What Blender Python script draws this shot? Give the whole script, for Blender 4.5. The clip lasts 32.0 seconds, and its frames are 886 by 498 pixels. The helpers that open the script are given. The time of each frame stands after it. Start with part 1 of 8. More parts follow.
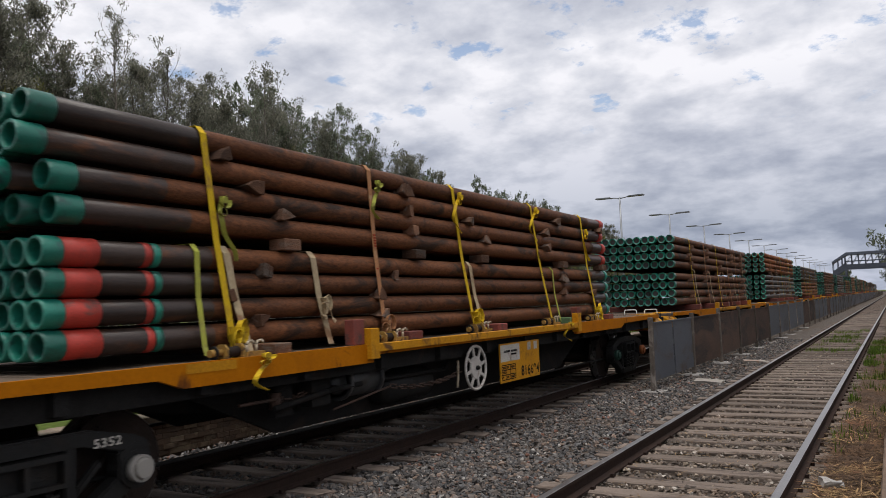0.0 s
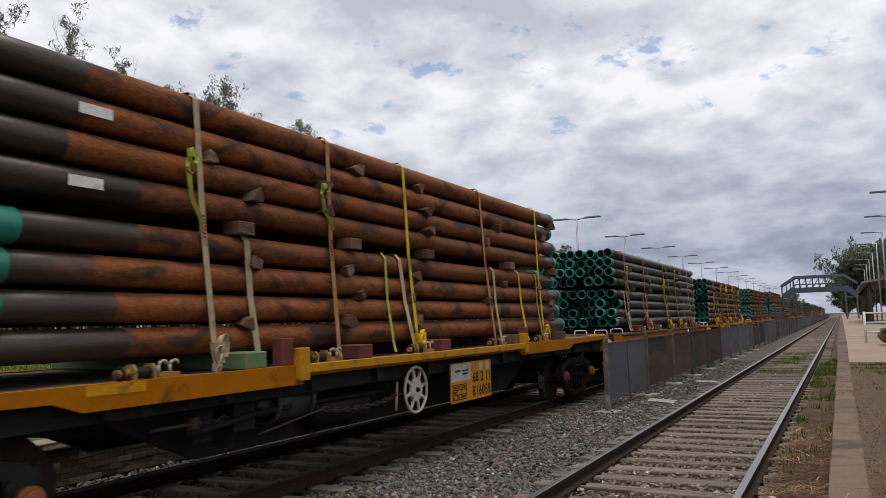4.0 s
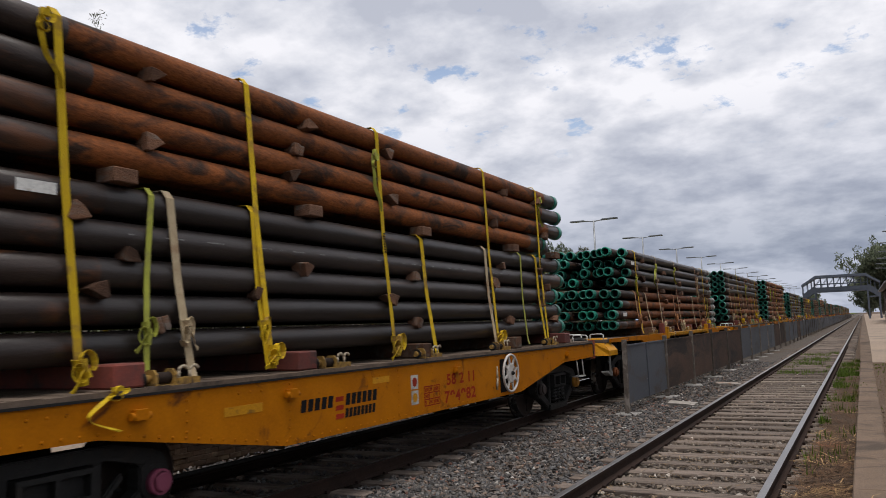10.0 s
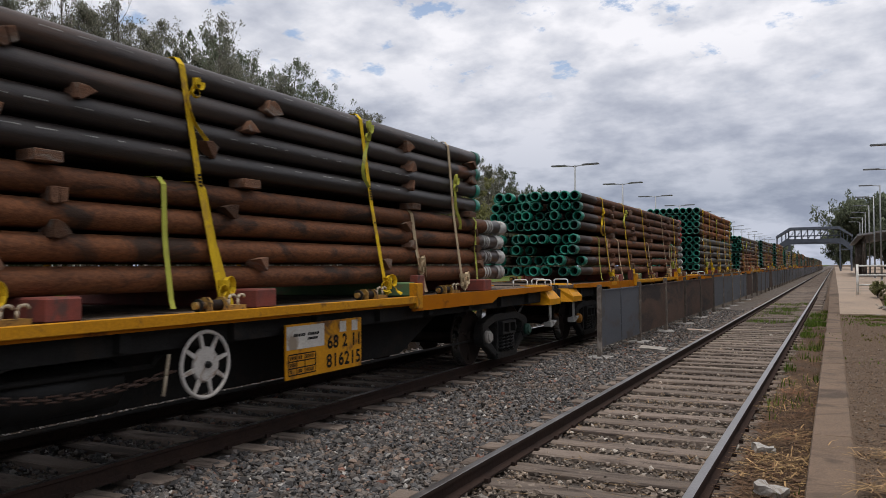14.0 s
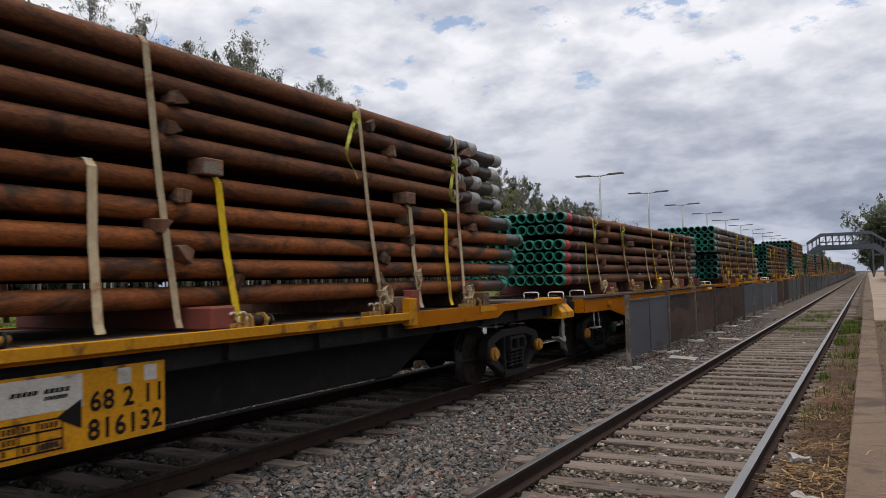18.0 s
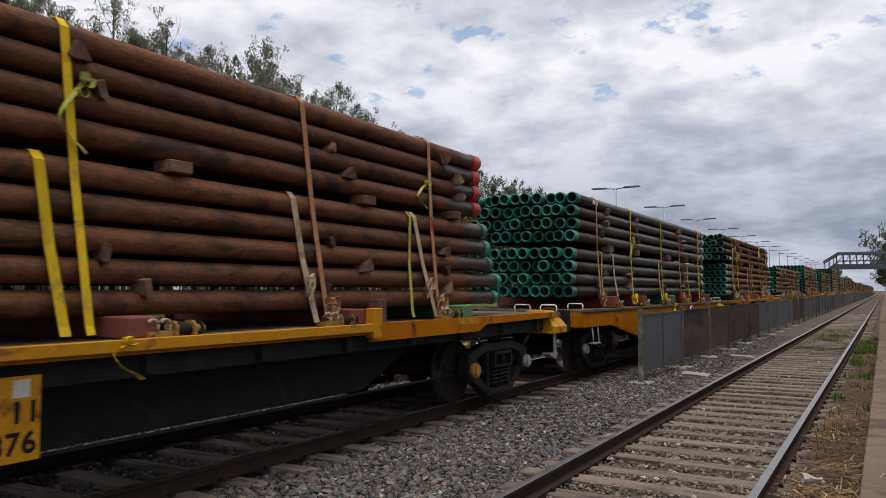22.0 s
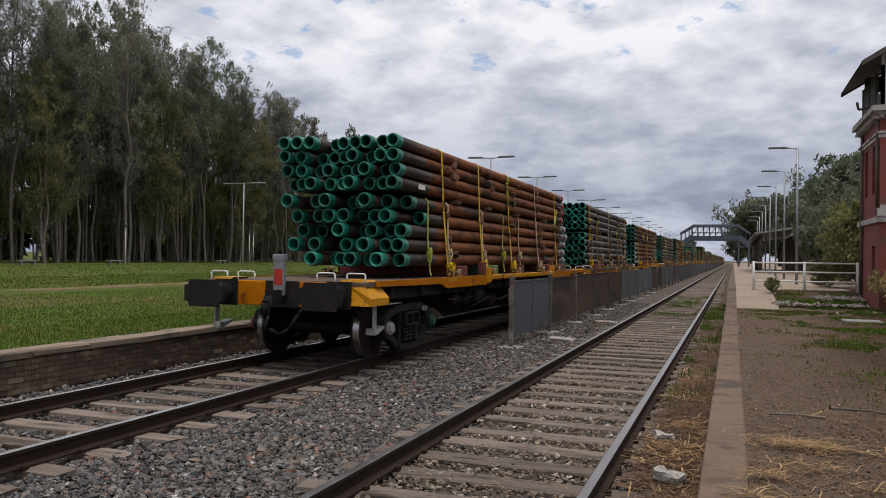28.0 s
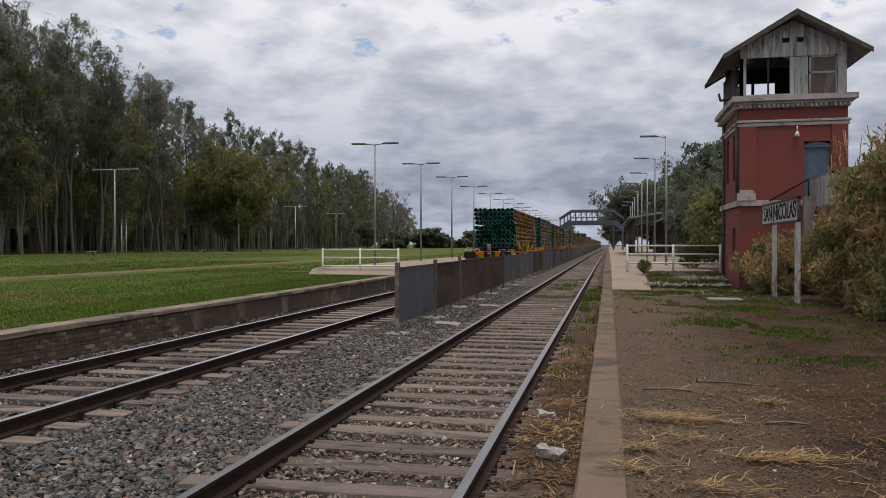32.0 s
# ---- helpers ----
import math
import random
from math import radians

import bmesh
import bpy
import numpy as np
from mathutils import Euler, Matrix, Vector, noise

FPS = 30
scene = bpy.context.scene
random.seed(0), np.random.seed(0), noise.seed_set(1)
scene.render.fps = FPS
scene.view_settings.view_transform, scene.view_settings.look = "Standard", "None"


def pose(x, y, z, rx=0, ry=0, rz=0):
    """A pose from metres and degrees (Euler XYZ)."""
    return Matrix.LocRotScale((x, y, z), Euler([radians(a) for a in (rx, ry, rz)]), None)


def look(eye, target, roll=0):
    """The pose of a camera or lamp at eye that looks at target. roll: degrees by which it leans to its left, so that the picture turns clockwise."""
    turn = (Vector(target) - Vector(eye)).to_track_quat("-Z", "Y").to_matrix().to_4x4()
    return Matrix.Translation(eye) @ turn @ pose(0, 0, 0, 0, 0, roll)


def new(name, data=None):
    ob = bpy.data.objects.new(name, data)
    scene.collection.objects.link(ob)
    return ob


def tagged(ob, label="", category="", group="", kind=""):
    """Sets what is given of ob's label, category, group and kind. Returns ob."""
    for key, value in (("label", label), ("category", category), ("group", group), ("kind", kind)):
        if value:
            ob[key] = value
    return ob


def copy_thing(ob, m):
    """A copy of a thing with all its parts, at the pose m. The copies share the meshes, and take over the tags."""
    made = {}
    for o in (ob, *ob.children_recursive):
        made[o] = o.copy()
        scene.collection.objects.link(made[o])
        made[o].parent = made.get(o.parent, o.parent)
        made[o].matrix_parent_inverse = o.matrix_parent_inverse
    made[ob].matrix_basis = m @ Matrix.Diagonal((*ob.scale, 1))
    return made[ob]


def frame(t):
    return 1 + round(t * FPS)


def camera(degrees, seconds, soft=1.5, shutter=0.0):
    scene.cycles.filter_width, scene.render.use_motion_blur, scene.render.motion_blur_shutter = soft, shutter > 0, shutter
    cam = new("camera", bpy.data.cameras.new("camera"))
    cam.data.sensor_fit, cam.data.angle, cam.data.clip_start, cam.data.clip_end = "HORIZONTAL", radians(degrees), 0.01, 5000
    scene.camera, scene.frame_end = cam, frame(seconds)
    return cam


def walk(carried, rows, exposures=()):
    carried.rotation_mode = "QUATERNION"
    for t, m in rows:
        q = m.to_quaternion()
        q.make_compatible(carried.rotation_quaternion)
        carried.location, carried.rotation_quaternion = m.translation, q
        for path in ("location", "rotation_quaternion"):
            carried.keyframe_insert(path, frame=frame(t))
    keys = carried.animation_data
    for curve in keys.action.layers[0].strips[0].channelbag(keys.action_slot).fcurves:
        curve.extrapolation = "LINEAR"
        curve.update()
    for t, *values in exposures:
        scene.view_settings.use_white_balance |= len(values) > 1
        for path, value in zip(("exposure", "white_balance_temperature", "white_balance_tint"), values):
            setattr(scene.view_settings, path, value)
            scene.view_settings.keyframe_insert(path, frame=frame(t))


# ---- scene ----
EYE = 1.632           # the lens, above the rail tops
cam = camera(59.34, 32.0, soft=0.7, shutter=0.1)
PATH = [
    (0.00, pose(0, 0, EYE, 94.240, 2.206, 30.192)),
    (0.50, pose(0, 0, EYE, 94.277, 1.998, 30.128)),
    (1.00, pose(0, 0, EYE, 94.368, 1.696, 29.832)),
    (1.50, pose(0, 0, EYE, 94.442, 1.400, 28.262)),
    (2.00, pose(0, 0, EYE, 94.560, 1.071, 26.488)),
    (2.50, pose(0, 0, EYE, 95.053, 0.997, 26.049)),
    (3.00, pose(0, 0, EYE, 95.183, 1.461, 25.984)),
    (3.50, pose(0, 0, EYE, 95.309, 1.534, 26.683)),
    (5.50, pose(0, 0, EYE, 95.950, 1.702, 27.564)),
    (6.00, pose(0, 0, EYE, 96.068, 1.614, 28.145)),
    (6.50, pose(0, 0, EYE, 96.193, 1.665, 28.122)),
    (7.00, pose(0, 0, EYE, 96.157, 1.669, 28.829)),
    (7.50, pose(0, 0, EYE, 96.235, 1.475, 29.354)),
    (8.00, pose(0, 0, EYE, 96.273, 1.878, 29.247)),
    (8.50, pose(0, 0, EYE, 96.298, 1.833, 28.783)),
    (9.00, pose(0, 0, EYE, 96.046, 1.994, 28.361)),
    (9.50, pose(0, 0, EYE, 95.882, 2.030, 28.396)),
    (10.00, pose(0, 0, EYE, 95.795, 2.131, 28.345)),
    (10.50, pose(0, 0, EYE, 95.927, 2.495, 28.296)),
    (11.00, pose(0, 0, EYE, 96.026, 2.387, 28.272)),
    (11.50, pose(0, 0, EYE, 96.109, 1.892, 28.165)),
    (11.60, pose(0, 0, EYE, 96.183, 1.740, 28.038)),
    (11.70, pose(0, 0, EYE, 96.182, 1.541, 27.867)),
    (11.80, pose(0, 0, EYE, 95.952, 1.392, 27.645)),
    (11.90, pose(0, 0, EYE, 91.500, 1.150, 27.230)),
    (12.00, pose(0, 0, EYE, 90.541, 0.964, 26.957)),
    (12.50, pose(0, 0, EYE, 89.936, 0.289, 25.724)),
    (13.00, pose(0, 0, EYE, 90.521, 0.501, 25.687)),
    (13.50, pose(0, 0, EYE, 91.277, 0.460, 26.354)),
    (14.00, pose(0, 0, EYE, 91.373, 0.422, 26.719)),
    (14.50, pose(0, 0, EYE, 91.487, 0.424, 26.655)),
    (16.50, pose(0, 0, EYE, 91.958, 0.175, 26.519)),
    (17.00, pose(0, 0, EYE, 92.058, 0.220, 26.782)),
    (17.50, pose(0, 0, EYE, 92.181, 0.989, 27.304)),
    (18.00, pose(0, 0, EYE, 92.361, 1.438, 28.636)),
    (18.50, pose(0, 0, EYE, 92.459, 1.267, 29.683)),
    (19.00, pose(0, 0, EYE, 92.493, 0.980, 30.182)),
    (19.50, pose(0, 0, EYE, 92.600, 0.900, 30.471)),
    (20.00, pose(0, 0, EYE, 92.682, 0.818, 30.383)),
    (20.50, pose(0, 0, EYE, 92.760, 0.843, 30.285)),
    (21.00, pose(0, 0, EYE, 92.868, 0.693, 30.210)),
    (21.50, pose(0, 0, EYE, 92.948, 0.288, 30.093)),
    (22.00, pose(0, 0, EYE, 93.018, -0.087, 29.585)),
    (22.50, pose(0, 0, EYE, 93.098, -0.515, 28.543)),
    (23.00, pose(0, 0, EYE, 92.647, -0.701, 26.946)),
    (23.50, pose(0, 0, EYE, 91.676, -0.768, 25.182)),
    (24.00, pose(0, 0, EYE, 91.021, -0.868, 24.031)),
    (24.50, pose(0, 0, EYE, 90.707, -0.774, 23.790)),
    (26.50, pose(0, 0, EYE, 90.673, -0.034, 23.168)),
    (27.00, pose(0, 0, EYE, 90.584, -0.451, 22.530)),
    (27.50, pose(0, 0, EYE, 90.554, -0.625, 21.702)),
    (28.00, pose(0, 0, EYE, 90.595, -0.775, 20.463)),
    (28.50, pose(0, 0, EYE, 90.414, -0.766, 19.004)),
    (29.00, pose(0, 0, EYE, 89.747, -0.917, 16.457)),
    (29.50, pose(0, 0, EYE, 89.528, -1.002, 14.673)),
    (30.00, pose(0, 0, EYE, 89.315, -1.170, 13.938)),
    (30.50, pose(0, 0, EYE, 89.414, -1.205, 13.428)),
    (31.00, pose(0, 0, EYE, 89.503, -0.436, 13.160)),
    (31.50, pose(0, 0, EYE, 89.577, -0.248, 12.304)),
    (32.00, pose(0, 0, EYE, 89.667, 0.000, 12.020)),
]
walk(cam, PATH, exposures=[(0.0, 0.04), (27.0, 0.04), (28.0, 0.0), (29.5, -0.06), (32.0, -0.1)])

XC = -6.385          # centre line of the track the train runs on
XN = -1.828          # centre line of the near track


# ---------------------------------------------------------------- sky and sun
world = bpy.data.worlds.new("overcast_sky")
scene.world = world
world.use_nodes = True
wn, wl = world.node_tree.nodes, world.node_tree.links
wn.clear()


def ramp_of(node, stops):
    el = node.color_ramp.elements
    while len(el) < len(stops):
        el.new(0.5)
    for e, (p, c) in zip(el, stops):
        e.position, e.color = p, (*c, 1)
    return node


w_out = wn.new("ShaderNodeOutputWorld")
w_bg = wn.new("ShaderNodeBackground")
w_bg.inputs["Strength"].default_value = 1.0
w_sky = wn.new("ShaderNodeTexSky")
w_sky.sky_type, w_sky.sun_disc = "NISHITA", False
w_sky.sun_elevation, w_sky.sun_rotation = radians(76), radians(149)
w_skys = wn.new("ShaderNodeVectorMath")
w_skys.operation = "SCALE"
w_skys.inputs[3].default_value = 0.15
wl.new(w_sky.outputs[0], w_skys.inputs[0])
w_geo = wn.new("ShaderNodeTexCoord")
w_sep = wn.new("ShaderNodeSeparateXYZ")
wl.new(w_geo.outputs["Generated"], w_sep.inputs[0])
# the cloud deck lies in a plane overhead: direction divided by its height
w_h = wn.new("ShaderNodeMath")
w_h.operation = "MAXIMUM"
w_h.inputs[1].default_value = 0.0
wl.new(w_sep.outputs[2], w_h.inputs[0])
w_h2 = wn.new("ShaderNodeMath")
w_h2.operation = "ADD"
w_h2.inputs[1].default_value = 0.30
wl.new(w_h.outputs[0], w_h2.inputs[0])
w_div = wn.new("ShaderNodeVectorMath")
w_div.operation = "DIVIDE"
w_cmb = wn.new("ShaderNodeCombineXYZ")
for i in range(3):
    wl.new(w_h2.outputs[0], w_cmb.inputs[i])
wl.new(w_geo.outputs["Generated"], w_div.inputs[0])
wl.new(w_cmb.outputs[0], w_div.inputs[1])


def cloud_noise(scale, detail, rough, dist, shift, stretch=(1, 1, 1)):
    mp = wn.new("ShaderNodeMapping")
    mp.inputs["Location"].default_value = shift
    mp.inputs["Scale"].default_value = stretch
    wl.new(w_div.outputs[0], mp.inputs[0])
    n = wn.new("ShaderNodeTexNoise")
    n.inputs["Scale"].default_value = scale
    n.inputs["Detail"].default_value = detail
    n.inputs["Roughness"].default_value = rough
    n.inputs["Distortion"].default_value = dist
    wl.new(mp.outputs[0], n.inputs["Vector"])
    return n


n_big = cloud_noise(2.4, 4, 0.5, 0.0, (3.1, 1.2, 0), (1, 0.9, 1))
n_mid = cloud_noise(7.0, 10, 0.55, 0.0, (0.4, 7.7, 0), (1.0, 1.0, 1))
w_mix = wn.new("ShaderNodeMath")
w_mix.operation = "MULTIPLY_ADD"
w_mix.inputs[1].default_value = 0.50
wl.new(n_big.outputs[0], w_mix.inputs[0])
w_half = wn.new("ShaderNodeMath")
w_half.operation = "MULTIPLY"
w_half.inputs[1].default_value = 0.50
wl.new(n_mid.outputs[0], w_half.inputs[0])
wl.new(w_half.outputs[0], w_mix.inputs[2])
w_body = ramp_of(wn.new("ShaderNodeValToRGB"), [(0.38, (0.50, 0.525, 0.605)), (0.45, (0.62, 0.64, 0.71)), (0.51, (0.75, 0.76, 0.815)), (0.58, (0.91, 0.905, 0.945))])
wl.new(w_mix.outputs[0], w_body.inputs[0])
# gaps of blue
n_gap = cloud_noise(8.5, 10, 0.62, 0.0, (5.3, 2.2, 0), (1.0, 1.0, 1))
w_gap = ramp_of(wn.new("ShaderNodeValToRGB"), [(0.325, (0.75, 0.75, 0.75)), (0.40, (0, 0, 0))])
wl.new(n_gap.outputs[0], w_gap.inputs[0])
w_high = ramp_of(wn.new("ShaderNodeValToRGB"), [(0.19, (0, 0, 0)), (0.25, (1, 1, 1))])
wl.new(w_h.outputs[0], w_high.inputs[0])
w_gaps = wn.new("ShaderNodeMixRGB")
w_gaps.blend_type = "MULTIPLY"
w_gaps.inputs[0].default_value = 1.0
wl.new(w_gap.outputs[0], w_gaps.inputs[1])
wl.new(w_high.outputs[0], w_gaps.inputs[2])
w_blue = wn.new("ShaderNodeMixRGB")
wl.new(w_gaps.outputs[0], w_blue.inputs[0])
wl.new(w_body.outputs[0], w_blue.inputs[1])
wl.new(w_skys.outputs[0], w_blue.inputs[2])
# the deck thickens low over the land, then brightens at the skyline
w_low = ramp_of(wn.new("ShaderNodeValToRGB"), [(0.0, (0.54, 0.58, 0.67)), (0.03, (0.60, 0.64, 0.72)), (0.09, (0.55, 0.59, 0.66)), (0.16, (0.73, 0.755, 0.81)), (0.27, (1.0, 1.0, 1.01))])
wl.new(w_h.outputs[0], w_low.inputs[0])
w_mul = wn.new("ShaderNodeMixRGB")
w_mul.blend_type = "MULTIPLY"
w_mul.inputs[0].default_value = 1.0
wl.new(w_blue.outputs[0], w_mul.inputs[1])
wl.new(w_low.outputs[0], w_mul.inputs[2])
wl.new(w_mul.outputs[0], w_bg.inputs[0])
wl.new(w_bg.outputs[0], w_out.inputs[0])

sun_data = bpy.data.lights.new("sun", "SUN")
sun_data.energy, sun_data.angle, sun_data.color = 2.2, radians(25), (1.0, 0.95, 0.90)
sun = new("sun", sun_data)
sun.matrix_basis = look((6, -10, 50), (0, 0, 0))


# ---------------------------------------------------------------- materials
def ramp(nt, fac, stops):
    r = nt.nodes.new("ShaderNodeValToRGB")
    ramp_of(r, stops)
    nt.links.new(fac, r.inputs[0])
    return r.outputs[0]


def noise_of(nt, vec, scale, detail=4, rough=0.6, dist=0.0):
    n = nt.nodes.new("ShaderNodeTexNoise")
    n.inputs["Scale"].default_value, n.inputs["Detail"].default_value = scale, detail
    n.inputs["Roughness"].default_value, n.inputs["Distortion"].default_value = rough, dist
    if vec is not None:
        nt.links.new(vec, n.inputs["Vector"])
    return n.outputs[0]


def mixc(nt, fac, a, b, mode="MIX"):
    m = nt.nodes.new("ShaderNodeMixRGB")
    m.blend_type = mode
    for i, v in enumerate((fac, a, b)):
        if isinstance(v, (int, float)):
            m.inputs[i].default_value = v
        elif isinstance(v, tuple):
            m.inputs[i].default_value = (*v, 1)
        else:
            nt.links.new(v, m.inputs[i])
    return m.outputs[0]


def mat(name, base, dark=None, scale=6.0, fine=60.0, rough=0.7, metal=0.0, bump=0.15, stain=None, stain_amt=0.5, stain_scale=1.5,
        vary=0.12, stretch=(1, 1, 1), spec=0.5, island=False, fine_amt=0.35):
    """A worn surface: base colour broken by a coarse and a fine noise, stains of a second colour, small relief, and a shift from piece to piece."""
    m = bpy.data.materials.new(name)
    m.use_nodes = True
    nt = m.node_tree
    b = nt.nodes["Principled BSDF"]
    tc = nt.nodes.new("ShaderNodeTexCoord")
    mp = nt.nodes.new("ShaderNodeMapping")
    mp.inputs["Scale"].default_value = stretch
    oi = nt.nodes.new("ShaderNodeObjectInfo")
    nt.links.new(tc.outputs["Object"], mp.inputs[0])
    add = nt.nodes.new("ShaderNodeVectorMath")
    sc = nt.nodes.new("ShaderNodeVectorMath")
    sc.operation = "SCALE"
    cb = nt.nodes.new("ShaderNodeCombineXYZ")
    for i in range(3):
        nt.links.new(oi.outputs["Random"], cb.inputs[i])
    sc.inputs[3].default_value = 37.0
    nt.links.new(cb.outputs[0], sc.inputs[0])
    nt.links.new(mp.outputs[0], add.inputs[0])
    nt.links.new(sc.outputs[0], add.inputs[1])
    vec = add.outputs[0]
    dark = dark or tuple(c * 0.6 for c in base)
    coarse = noise_of(nt, vec, scale, 5, 0.6, 0.4)
    finen = noise_of(nt, vec, fine, 3, 0.7)
    col = mixc(nt, ramp(nt, coarse, [(0.35, (0, 0, 0)), (0.65, (1, 1, 1))]), dark, base)
    col = mixc(nt, fine_amt, col, ramp(nt, finen, [(0.3, tuple(c * 0.45 for c in base)), (0.7, tuple(min(1, c * 1.5) for c in base))]))
    if stain:
        st = noise_of(nt, vec, stain_scale, 6, 0.65, 0.8)
        col = mixc(nt, ramp(nt, st, [(0.62 - 0.25 * stain_amt, (0, 0, 0)), (0.72 - 0.2 * stain_amt, (1, 1, 1))]), col, stain)
    rnd = oi.outputs["Random"]
    if island:
        gi = nt.nodes.new("ShaderNodeNewGeometry")
        rnd = gi.outputs["Random Per Island"]
    hsv = nt.nodes.new("ShaderNodeHueSaturation")
    mr = nt.nodes.new("ShaderNodeMapRange")
    mr.inputs[3].default_value, mr.inputs[4].default_value = 1 - vary, 1 + vary
    nt.links.new(rnd, mr.inputs[0])
    nt.links.new(mr.outputs[0], hsv.inputs["Value"])
    nt.links.new(col, hsv.inputs["Color"])
    nt.links.new(hsv.outputs[0], b.inputs["Base Color"])
    b.inputs["Metallic"].default_value = metal
    b.inputs["Specular IOR Level"].default_value = spec
    rr = nt.nodes.new("ShaderNodeMapRange")
    rr.inputs[3].default_value, rr.inputs[4].default_value = max(0.05, rough - 0.12), min(1, rough + 0.12)
    nt.links.new(coarse, rr.inputs[0])
    nt.links.new(rr.outputs[0], b.inputs["Roughness"])
    if bump:
        bp = nt.nodes.new("ShaderNodeBump")
        bp.inputs["Strength"].default_value = bump
        bp.inputs["Distance"].default_value = 0.02
        nt.links.new(finen, bp.inputs["Height"])
        nt.links.new(bp.outputs[0], b.inputs["Normal"])
    return m


M = {}
M["rust"] = mat("rusty_pipe_steel", (0.132, 0.050, 0.020), (0.046, 0.020, 0.011), 4.5, 26, 0.65, 0.0, 0.35, (0.030, 0.017, 0.011), 0.48, 2.2, 0.3, (1.4, 0.6, 1.4), 0.2, fine_amt=0.65)
M["varnish"] = mat("dark_varnished_pipe_end", (0.042, 0.027, 0.021), (0.017, 0.012, 0.010), 2.5, 30, 0.42, 0.05, 0.15, (0.095, 0.038, 0.017), 0.38, 1.6, 0.35, (2, 0.6, 2), 0.4)
M["orange"] = mat("orange_rust_pipe_steel", (0.20, 0.062, 0.015), (0.060, 0.022, 0.010), 4.5, 26, 0.65, 0.0, 0.35, (0.034, 0.018, 0.011), 0.52, 2.2, 0.28, (1.4, 0.6, 1.4), 0.2, fine_amt=0.65)
M["dark"] = mat("dark_varnished_pipe_steel", (0.036, 0.028, 0.025), (0.015, 0.012, 0.011), 1.5, 30, 0.42, 0.05, 0.12, (0.060, 0.036, 0.025), 0.34, 0.8, 0.4, (3, 0.35, 3), 0.45)
M["green"] = mat("green_plastic_protector", (0.012, 0.170, 0.118), (0.007, 0.105, 0.075), 5, 60, 0.40, 0, 0.03, (0.015, 0.06, 0.05), 0.3, 3, 0.4)
M["whitecap"] = mat("grey_white_painted_steel", (0.36, 0.36, 0.335), (0.22, 0.22, 0.21), 5, 60, 0.65, 0, 0.05, (0.10, 0.085, 0.075), 0.4, 4, 0.2)
M["red"] = mat("red_painted_steel", (0.42, 0.035, 0.02), (0.28, 0.03, 0.02), 5, 60, 0.55, 0, 0.05, (0.12, 0.05, 0.04), 0.25, 4, 0.15)
# near-black colour stands in for the shade inside the hollow pipes
M["bore"] = mat("shaded_pipe_bore", (0.02, 0.018, 0.016), None, 3, 30, 0.8, 0, 0.05)
M["yellow"] = mat("worn_yellow_wagon_paint", (0.41, 0.134, 0.0012), (0.33, 0.104, 0.0012), 2.2, 40, 0.6, 0, 0.05, (0.11, 0.036, 0.008), 0.14, 2.4, 0.12, (1, 1, 1), 0.09, fine_amt=0.2)
M["lemon"] = mat("lemon_yellow_paint", (0.50, 0.225, 0.006), (0.40, 0.170, 0.006), 3, 40, 0.55, 0, 0.04, (0.12, 0.055, 0.018), 0.26, 3.5, 0.08, (1, 1, 1), 0.2)
M["deck"] = mat("weathered_deck_planks", (0.150, 0.110, 0.082), (0.080, 0.060, 0.046), 2.5, 50, 0.85, 0, 0.3, (0.055, 0.042, 0.034), 0.3, 1.2, 0.12, island=True, spec=0.2)
M["grime"] = mat("grimy_black_underframe", (0.017, 0.0162, 0.0152), (0.008, 0.0077, 0.0075), 4, 40, 0.85, 0.0, 0.3, (0.024, 0.019, 0.015), 0.3, 2.5, 0.2, (1, 1, 1), 0.2)
M["wheel"] = mat("brown_wheel_steel", (0.030, 0.021, 0.017), (0.016, 0.012, 0.010), 4, 40, 0.85, 0.1, 0.2, None, 0.5, 1.5, 0.12, (1, 1, 1), 0.15)
M["bogie"] = mat("oily_dark_cast_steel", (0.0125, 0.0122, 0.0115), (0.007, 0.0068, 0.0066), 4, 40, 0.6, 0.0, 0.25, (0.016, 0.013, 0.010), 0.3, 2.5, 0.15, (1, 1, 1), 0.3)
M["cylinder"] = mat("dusty_black_cylinder", (0.045, 0.046, 0.046), (0.025, 0.025, 0.025), 4, 40, 0.5, 0.0, 0.1, (0.03, 0.025, 0.02), 0.3, 2.5, 0.1)
M["chainrust"] = mat("rusty_chain_steel", (0.085, 0.045, 0.030), (0.04, 0.026, 0.02), 8, 60, 0.7, 0.2, 0.2)
M["dirtywhite"] = mat("dirty_white_cast_iron", (0.50, 0.47, 0.43), (0.34, 0.31, 0.28), 5, 60, 0.7, 0, 0.1, (0.20, 0.14, 0.10), 0.3, 5, 0.15)
M["tread"] = mat("bright_worn_steel", (0.55, 0.54, 0.53), (0.42, 0.41, 0.40), 5, 60, 0.28, 1.0, 0.03)
M["strapy"] = mat("yellow_webbing", (0.62, 0.42, 0.015), (0.50, 0.32, 0.015), 9, 160, 0.85, 0, 0.2, (0.30, 0.18, 0.04), 0.35, 3, 0.15, spec=0.2)
M["strapl"] = mat("lime_webbing", (0.34, 0.36, 0.045), (0.26, 0.26, 0.04), 9, 160, 0.85, 0, 0.2, (0.2, 0.18, 0.06), 0.3, 3, 0.15)
M["strapw"] = mat("dirty_cream_webbing", (0.46, 0.37, 0.23), (0.33, 0.24, 0.14), 9, 160, 0.9, 0, 0.2, (0.25, 0.14, 0.07), 0.35, 3, 0.15)
